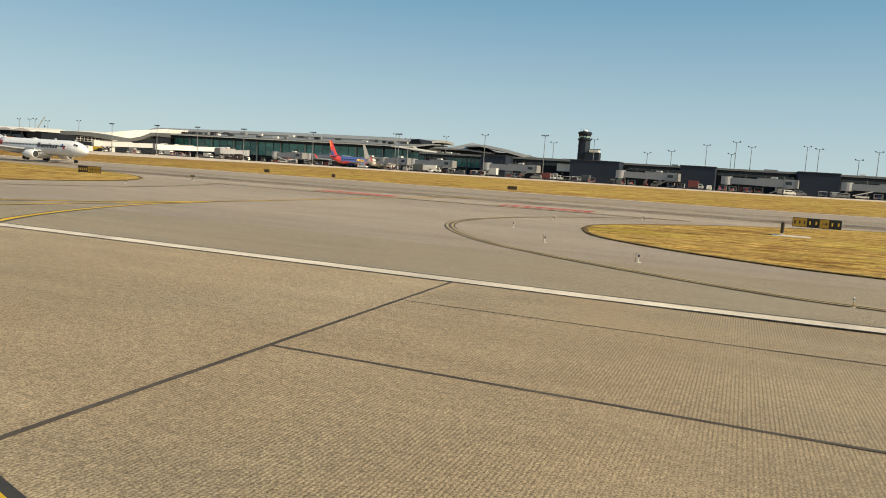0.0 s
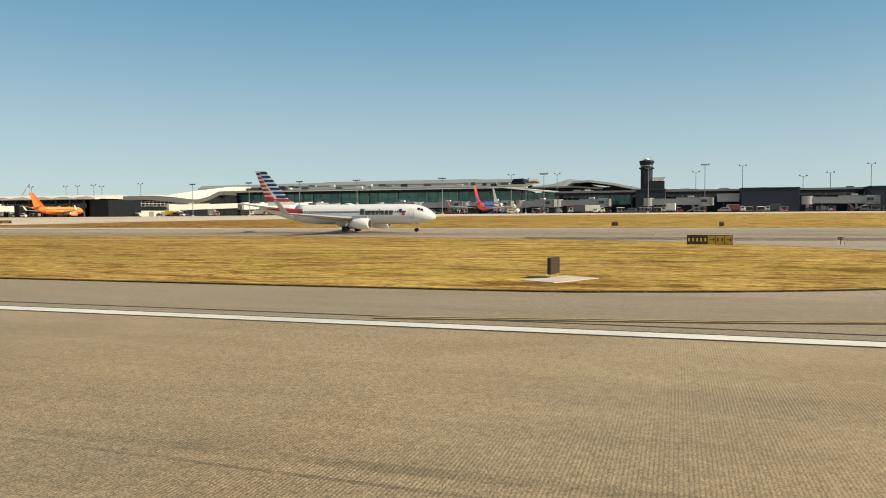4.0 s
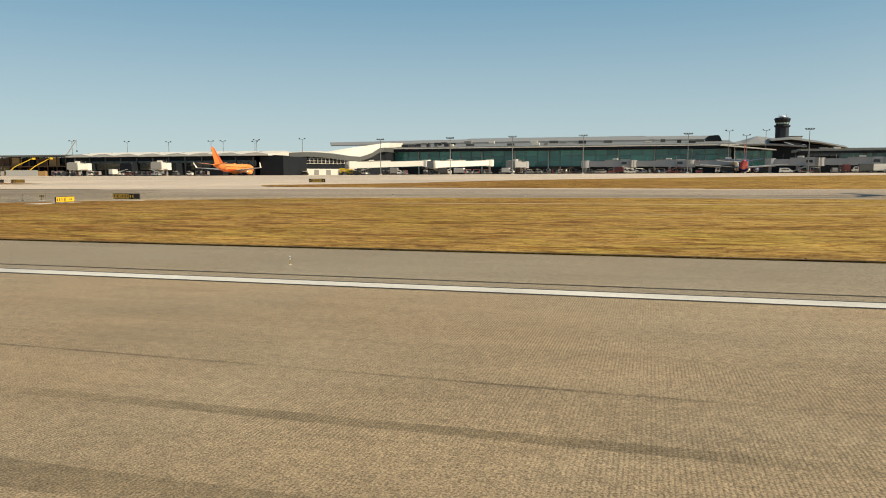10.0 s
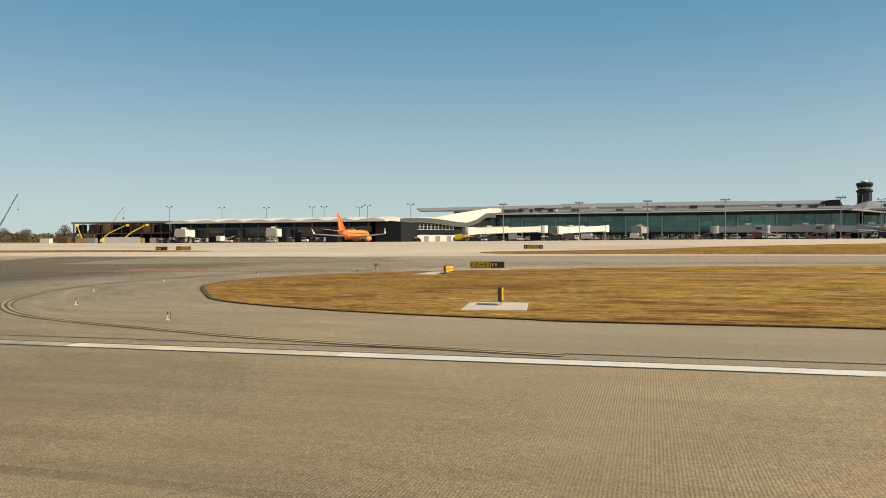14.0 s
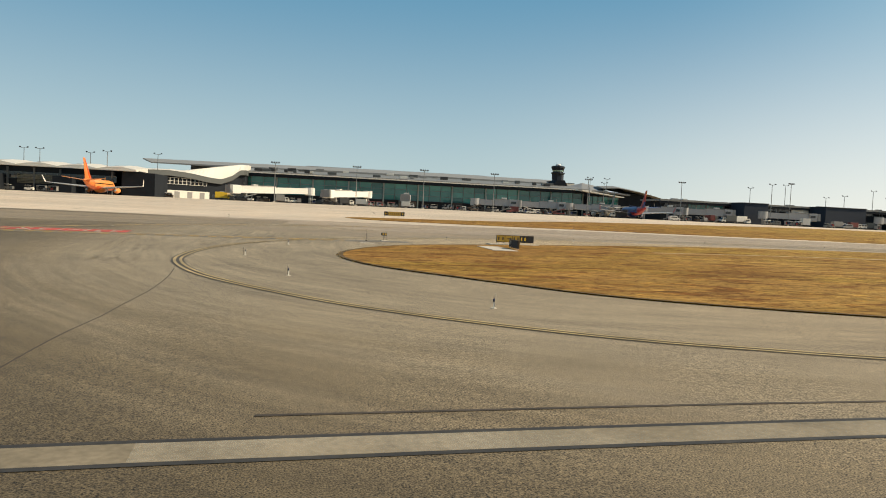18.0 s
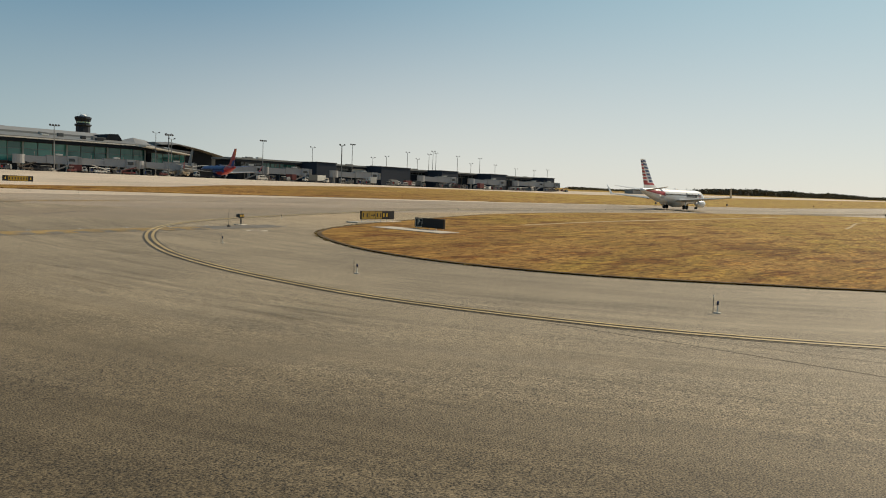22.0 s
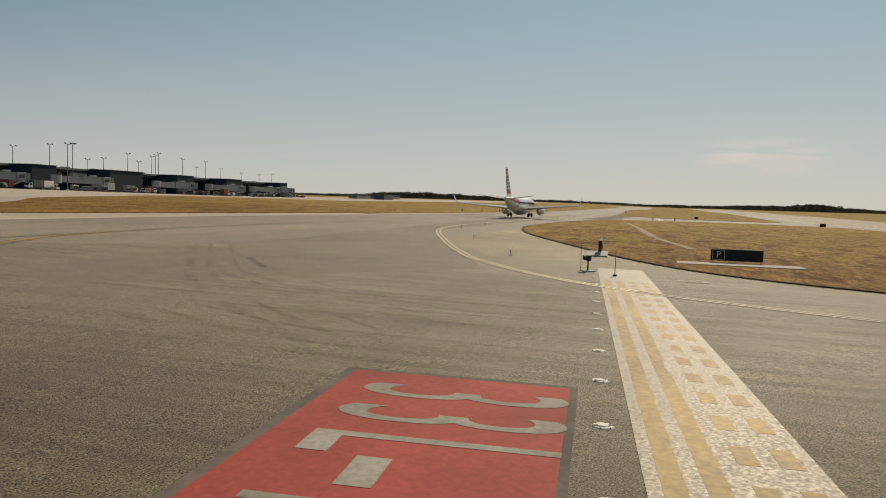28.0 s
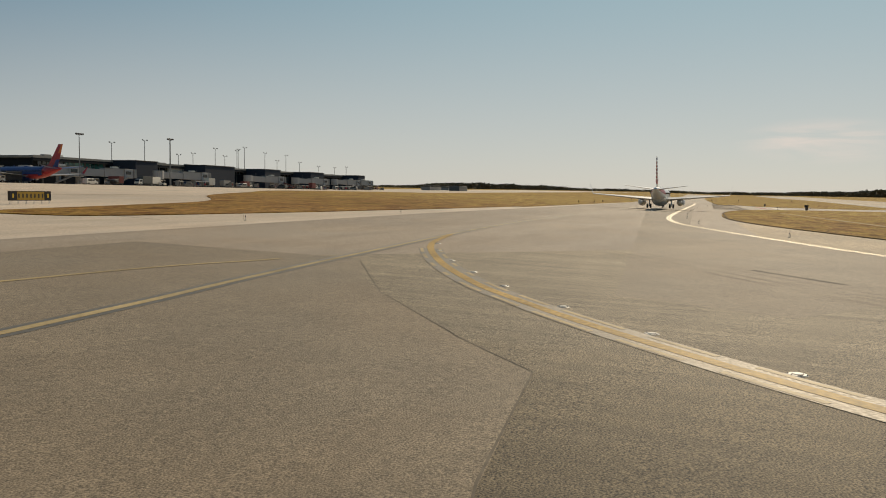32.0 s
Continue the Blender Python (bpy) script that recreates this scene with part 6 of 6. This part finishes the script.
def tug(m, col, label):
    t = thing("baggage_tug", m, label, "baggage tug", "baggage tugs")
    part("body", box(bmesh.new(), 0, 0, 0.4, 3.0, 1.6, 0.8, 0.08), col, t)
    part("hood", box(bmesh.new(), 1.0, 0, 1.15, 0.9, 1.4, 0.3, 0.06), col, t)
    part("roof", box(bmesh.new(), -0.4, 0, 2.05, 1.7, 1.5, 0.12, 0.04), M["off_white"], t)
    for u in (-1.1, 0.35):
        for s in (-0.65, 0.65):
            part("roof_post", rod(bmesh.new(), (u, s, 1.1), (u, s, 2.1), 0.04), M["dark"], t)
    part("seat", box(bmesh.new(), -0.6, 0, 1.1, 0.7, 1.1, 0.6, 0.08), M["dark"], t)
    wheels(t, (-1.0, 1.0), 1.5)
    return t


def cart(m, col, label, covered=True):
    t = thing("baggage_cart", m, label, "baggage cart", "baggage carts")
    part("deck", box(bmesh.new(), 0, 0, 0.5, 3.2, 1.7, 0.18, 0.03), M["grey"], t)
    for u in (-1.5, 1.5):
        part("end_frame", box(bmesh.new(), u, 0, 0.6, 0.08, 1.6, 1.5), M["grey"], t)
    if covered:
        part("roof", loft(bmesh.new(), [[(u, -0.9, 2.1), (u, -0.5, 2.3), (u, 0.5, 2.3), (u, 0.9, 2.1)] for u in (-1.6, 1.6)]), col, t, "curved sheet roof")
    rnd = random.Random(int(m.translation.x * 7))
    for i in range(4):
        part("suitcase", box(bmesh.new(), -1.1 + i * 0.72, rnd.uniform(-0.2, 0.2), 0.68, 0.6, 0.9, rnd.uniform(0.4, 1.1), 0.05), M[rnd.choice(("dark", "navy", "red", "grey", "brown_panel"))], t)
    wheels(t, (-1.1, 1.1), 1.5, 0.28)
    part("tow_bar", rod(bmesh.new(), (1.6, 0, 0.45), (2.6, 0, 0.4), 0.04), M["dark"], t)
    return t


def truck(m, col, box_col, label, high=2.6, long=4.2):
    t = thing("service_truck", m, label, "truck", "service trucks")
    part("cab", loft(bmesh.new(), [[(x0, -1.05, z), (x1, -1.05, z), (x1, 1.05, z), (x0, 1.05, z)] for z, x0, x1 in ((0.6, 1.6, 3.6), (1.5, 1.6, 3.55), (2.35, 1.6, 3.0), (2.45, 1.7, 2.8))]), col, t)
    part("windscreen", loft(bmesh.new(), [[(3.56, -0.95, 1.5), (3.56, 0.95, 1.5), (3.07, 0.9, 2.3), (3.07, -0.9, 2.3)], [(3.6, -0.95, 1.52), (3.6, 0.95, 1.52), (3.11, 0.9, 2.32), (3.11, -0.9, 2.32)]]), M["dark_glass"], t)
    for s in (-1.06, 1.06):
        part("side_window", box(bmesh.new(), 2.4, s, 1.5, 1.1, 0.04, 0.7), M["dark_glass"], t)
        part("headlight", box(bmesh.new(), 3.58, s * 0.75, 0.85, 0.08, 0.3, 0.2), M["white"], t)
    part("chassis", box(bmesh.new(), 0, 0, 0.5, long + 2.6, 1.7, 0.25), M["dark"], t)
    part("cargo_box", box(bmesh.new(), 1.4 - long / 2, 0, 0.85, long, 2.3, high, 0.06), box_col, t)
    part("bumper", box(bmesh.new(), 3.65, 0, 0.5, 0.2, 2.1, 0.3, 0.04), M["dark"], t)
    wheels(t, (2.6, 1.0 - long * 0.75), 2.0, 0.48)
    return t


def belt_loader(m, col, label):
    t = thing("belt_loader", m, label, "belt loader", "belt loaders")
    part("body", box(bmesh.new(), 0, 0, 0.45, 4.6, 1.7, 0.7, 0.08), col, t)
    part("conveyor", loft(bmesh.new(), [[(u, -0.4, z), (u, 0.4, z), (u, 0.4, z + 0.25), (u, -0.4, z + 0.25)] for u, z in ((-3.4, 1.0), (3.6, 3.0))]), M["dark"], t, "black rubber conveyor")
    for s in (-0.46, 0.46):
        part("side_rail", loft(bmesh.new(), [[(u, s - 0.04, z), (u, s + 0.04, z), (u, s + 0.04, z + 0.3), (u, s - 0.04, z + 0.3)] for u, z in ((-3.4, 1.05), (3.6, 3.05))]), col, t)
    part("seat", box(bmesh.new(), -0.4, 0.7, 1.1, 0.6, 0.5, 0.8, 0.06), M["dark"], t)
    part("strut", rod(bmesh.new(), (1.2, 0, 1.0), (2.0, 0, 2.5), 0.08), M["grey"], t)
    wheels(t, (-1.5, 1.5), 1.6)
    return t


def van(m, col, label):
    t = thing("van", m, label, "van", "vans")
    part("body", loft(bmesh.new(), [[(x0, -w, z), (x1, -w, z), (x1, w, z), (x0, w, z)] for z, x0, x1, w in ((0.35, -2.4, 2.5, 0.92), (1.05, -2.45, 2.45, 0.96), (1.25, -2.4, 1.7, 0.95), (1.95, -2.25, 0.9, 0.85), (2.05, -2.1, 0.7, 0.75))]), col, t)
    part("windscreen", loft(bmesh.new(), [[(1.66, -0.85, 1.27), (1.66, 0.85, 1.27), (0.98, 0.78, 1.9), (0.98, -0.78, 1.9)], [(1.72, -0.85, 1.29), (1.72, 0.85, 1.29), (1.04, 0.78, 1.92), (1.04, -0.78, 1.92)]]), M["dark_glass"], t)
    for s in (-0.93, 0.93):
        for u, ln in ((0.5, 1.0), (-1.0, 1.6)):
            part("side_window", box(bmesh.new(), u, s, 1.28, ln, 0.06, 0.5), M["dark_glass"], t)
        part("headlight", box(bmesh.new(), 2.42, s * 0.75, 0.75, 0.1, 0.3, 0.2), M["white"], t)
    part("bumper", box(bmesh.new(), 2.5, 0, 0.35, 0.16, 1.8, 0.25, 0.04), M["dark"], t)
    wheels(t, (-1.5, 1.55), 1.7, 0.34)
    return t


rnd = random.Random(77)
SPOTS = []
for lo, hi, y0, y1, n in ((-250, -170, 292, 308, 16), (-165, -100, 318, 345, 12), (-112, 80, 334, 356, 52), (84, 345, 318, 334, 50)):
    for i in range(n):
        SPOTS.append((lo + (hi - lo) * (i + rnd.uniform(0.1, 0.9)) / n, rnd.uniform(y0, y1)))
for i, (x, y) in enumerate(SPOTS):
    if 55 < x < 90 and y > 318 or -160 < x < -118 and y < 325:
        continue
    turn = rnd.choice((0, 180, 5, -8, 90, 172, 20))
    m, kind_ = at(x, y, turn, 0.02), rnd.random()
    hue, word = rnd.choice(((M["off_white"], "white"), (M["off_white"], "white"), (M["grey"], "grey"), (M["facade_grey"], "dark grey"), (M["dull_red"], "dull red"), (M["dark"], "dark grey"), (M["brown_panel"], "dark brown")))
    if kind_ < 0.24:
        tug(m, hue, word + " baggage tug parked on the concrete apron")
    elif kind_ < 0.58:
        cart(m, hue, word + " covered baggage cart loaded with suitcases")
        if rnd.random() < 0.7:
            cart(m @ Matrix.Translation((-4.2, 0.1, 0)), hue, word + " covered baggage cart in a short train")
    elif kind_ < 0.72:
        belt_loader(m, hue, word + " belt loader with a raised black conveyor")
    elif kind_ < 0.86:
        van(m, hue, word + " service van parked on the apron")
    else:
        truck(m, M["off_white"], hue, "service truck with a " + word + " box body", rnd.uniform(2.0, 3.0), rnd.uniform(3.4, 5.2))
truck(at(-113.5, 341, 10, 0.02), M["yellow"], M["yellow"], "bright yellow service truck beside the white jet bridge", 2.6, 5.0)
truck(at(62, 329, 175, 0.02), M["off_white"], M["dark"], "dark box truck beside the parked blue airliner", 2.8, 5.4)
truck(at(120, 322, 8, 0.02), M["off_white"], M["off_white"], "long white box truck on the apron", 2.6, 6.4)
truck(at(176, 320, 0, 0.02), M["off_white"], M["dull_red"], "white truck with a dull red box", 2.2, 4.0)
van(at(84, 318, 0, 0.02), M["off_white"], "white van crossing the apron")
van(at(-137, 341, 180, 0.02), M["off_white"], "white van beside the service wall")


# ---- construction machines and cranes in the west ----
def boom_lift(x, y, turn, reach, label):
    t = thing("boom_lift", at(x, y, turn, 0.02), label, "boom lift", "boom lifts")
    part("chassis", box(bmesh.new(), 0, 0, 0.5, 3.6, 2.3, 0.7, 0.06), M["yellow"], t)
    part("turret", box(bmesh.new(), -0.4, 0, 1.2, 2.4, 1.8, 1.1, 0.1), M["yellow"], t)
    part("lower_boom", rod(bmesh.new(), (-1, 0, 2.0), (2.5, 0, 5.2), 0.3, 0.26), M["yellow"], t)
    part("upper_boom", rod(bmesh.new(), (2.5, 0, 5.2), (reach, 0, 9.6), 0.26, 0.2), M["yellow"], t)
    part("basket", box(bmesh.new(), reach + 0.6, 0, 8.9, 1.4, 2.0, 1.1, 0.05), M["yellow"], t)
    wheels(t, (-1.2, 1.2), 2.1, 0.5)
    return t


boom_lift(-303, 322, 35, 11, "yellow boom lift raised at the unfinished building")
boom_lift(-288, 320, 40, 10, "yellow boom lift raised at the unfinished building")
boom_lift(-316, 321, 150, 7, "yellow boom lift folded half way")


def crane(x, y, turn, boom, height, mat, label):
    t = thing("crane", at(x, y, turn, 0.0), label, "crane", "cranes")
    part("crawler", box(bmesh.new(), 0, 0, 0, 9, 7, 1.6, 0.2), M["dark"], t)
    part("house", box(bmesh.new(), -1, 0, 1.6, 8, 4, 3.2, 0.2), mat, t)
    tip = Vector((boom, 0, height))
    for s in (-0.8, 0.8):
        for u in (-0.8, 0.8):
            part("chord", rod(bmesh.new(), (2, s, 3 + u), tip + Vector((0, s * 0.3, u * 0.3)), 0.2, 0.14, 6), mat, t)
    n = 14
    for i in range(n):
        a, b_ = Vector((2, 0, 3)).lerp(tip, i / n), Vector((2, 0, 3)).lerp(tip, (i + 1) / n)
        sgn = 0.8 if i % 2 else -0.8
        part("lacing", rod(bmesh.new(), a + Vector((0, sgn, 0)), b_ + Vector((0, -sgn, 0)), 0.12, seg=5), mat, t)
    part("hoist_rope", rod(bmesh.new(), tip, tip + Vector((0.2, 0, -height * 0.3)), 0.08, seg=5), M["dark"], t)
    part("hook_block", box(bmesh.new(), boom + 0.2, 0, height * 0.66, 1.2, 1.0, 1.8, 0.1), M["dark"], t)
    return t


crane(-790, 700, 0, 42, 58, M["crane_blue"], "tall blue lattice crane far behind the terminal")
crane(-634, 700, 0, 34, 40, M["off_white"], "pale lattice crane far behind the terminal")

# small works shed and barriers at the site's foot
for i in range(9):
    t = thing("site_container", at(-334 + i * 9.5, 316 + (i % 3) * 2, i * 3, 0.02), "weathered container standing on the building site", "container", "site containers")
    part("shell", box(bmesh.new(), 0, 0, 0.1, 6.0, 2.4, 2.5, 0.04), M[("off_white", "rust", "site_board", "grey")[i % 4]], t)
    for k in range(8):
        part("rib", box(bmesh.new(), -2.6 + k * 0.74, -1.22, 0.2, 0.18, 0.06, 2.3), M[("off_white", "rust", "site_board", "grey")[i % 4]], t)


# ---- trees ----
def tree(x, y, h, seed, label):
    rnd = random.Random(seed)
    t = thing("tree", at(x, y, seed * 40, 0.0), label, "tree", "trees behind the site")
    b = rod(bmesh.new(), (0, 0, 0), (0, 0, h * 0.55), h * 0.035, h * 0.018)
    for k in range(5):
        a = k * 1.3
        rod(b, (0, 0, h * (0.3 + 0.06 * k)), (math.cos(a) * h * 0.25, math.sin(a) * h * 0.25, h * (0.55 + 0.07 * k)), h * 0.014, h * 0.006, 5)
    part("trunk", b, M["bark"], t)
    verts, faces = [], []
    for k in range(620):
        u, v, r = rnd.uniform(0, 6.28), rnd.uniform(-1, 1), rnd.random() ** 0.4
        q = math.sqrt(1 - v * v)
        c = Vector((math.cos(u) * q * r * h * 0.33, math.sin(u) * q * r * h * 0.33, h * 0.66 + v * r * h * 0.32))
        c.x += 0.1 * h * noise.noise((k * 0.1, seed, 0))
        s = h * rnd.uniform(0.02, 0.042)
        i = len(verts)
        verts += [c + Vector((rnd.uniform(-s, s), rnd.uniform(-s, s), rnd.uniform(-s, s))) for _ in range(4)]
        faces += [(i, i + 1, i + 2), (i, i + 2, i + 3)]
    me = bpy.data.meshes.new("crown")
    me.from_pydata(verts, [], faces)
    me.materials.append(M["leaf"])
    o = new("crown", me)
    o.parent = t
    return t


rnd = random.Random(8)
for i in range(15):
    tree(-640 + i * 15 + rnd.uniform(-5, 5), 560 + rnd.uniform(-30, 40), rnd.uniform(11, 17), i + 1, "autumn tree with thinning olive-brown leaves")
for i, x in enumerate((-212, -200, -192)):
    tree(x, 500, 17.5 - 1.5 * (i == 1), 40 + i, "dark green tree showing above the roof")


def woods(name, spots, label, seed):
    """Far woods: each tree a ragged heap of leaf clumps."""
    rnd = random.Random(seed)
    verts, faces = [], []
    for x, y, h in spots:
        z = gh(x, y)
        for _ in range(22):
            c = Vector((x + rnd.gauss(0, h * 0.6), y + rnd.gauss(0, h * 0.5), z + h * rnd.uniform(0.0, 0.9)))
            s = h * rnd.uniform(0.14, 0.30)
            i = len(verts)
            verts += [c + Vector((rnd.uniform(-s, s), rnd.uniform(-s, s), rnd.uniform(-s, s))) for _ in range(5)]
            faces += [(i, i + 1, i + 2), (i, i + 2, i + 3), (i + 1, i + 3, i + 4)]
    me = bpy.data.meshes.new(name)
    me.from_pydata(verts, [], faces)
    me.materials.append(M["leaf"])
    return tagged(new(name, me), label, "woods", kind="stuff")


rnd = random.Random(12)
far = []
for i in range(2600):
    a = radians(rnd.uniform(-34, 33))
    d = 1750 + 500 * rnd.random()
    rise = 8 * math.exp(-((math.degrees(a) - 17.5) / 5.5) ** 2) + 5 * math.exp(-((math.degrees(a) + 9) / 5.0) ** 2)
    hgt = 4.0 + rise * (1 + noise.noise((a * 30, 2.4, 1))) + 6 * max(0, noise.noise((a * 14, 0.4, 1)) + 0.15) + rnd.uniform(0, 2.5)
    far.append((d * math.cos(a), 90 + d * math.sin(a), hgt))
woods("far_woods", far, "low dark line of woods on the horizon", 13)
far = [(rnd.uniform(-1500, -420), rnd.uniform(900, 1300), rnd.uniform(9, 17)) for _ in range(500)]
woods("west_woods", far, "distant olive-brown woods behind the terminal", 14)
for i in range(4):
    x, y = 420 + i * 60 + rnd.uniform(-20, 20), 300 + rnd.uniform(-20, 60)
    t = thing("low_shed", at(x, y, rnd.uniform(-5, 5), 0.0), "low grey shed far along the airfield", "shed", "far sheds")
    part("wall", box(bmesh.new(), 0, 0, 0, rnd.uniform(10, 26), 8, rnd.uniform(2.5, 4.0), 0.05), M[rnd.choice(("grey", "off_white", "facade_grey"))], t)
    part("roof", box(bmesh.new(), 0, 0, 3.4, 14, 9, 0.5, 0.05), M["roof_grey"], t)
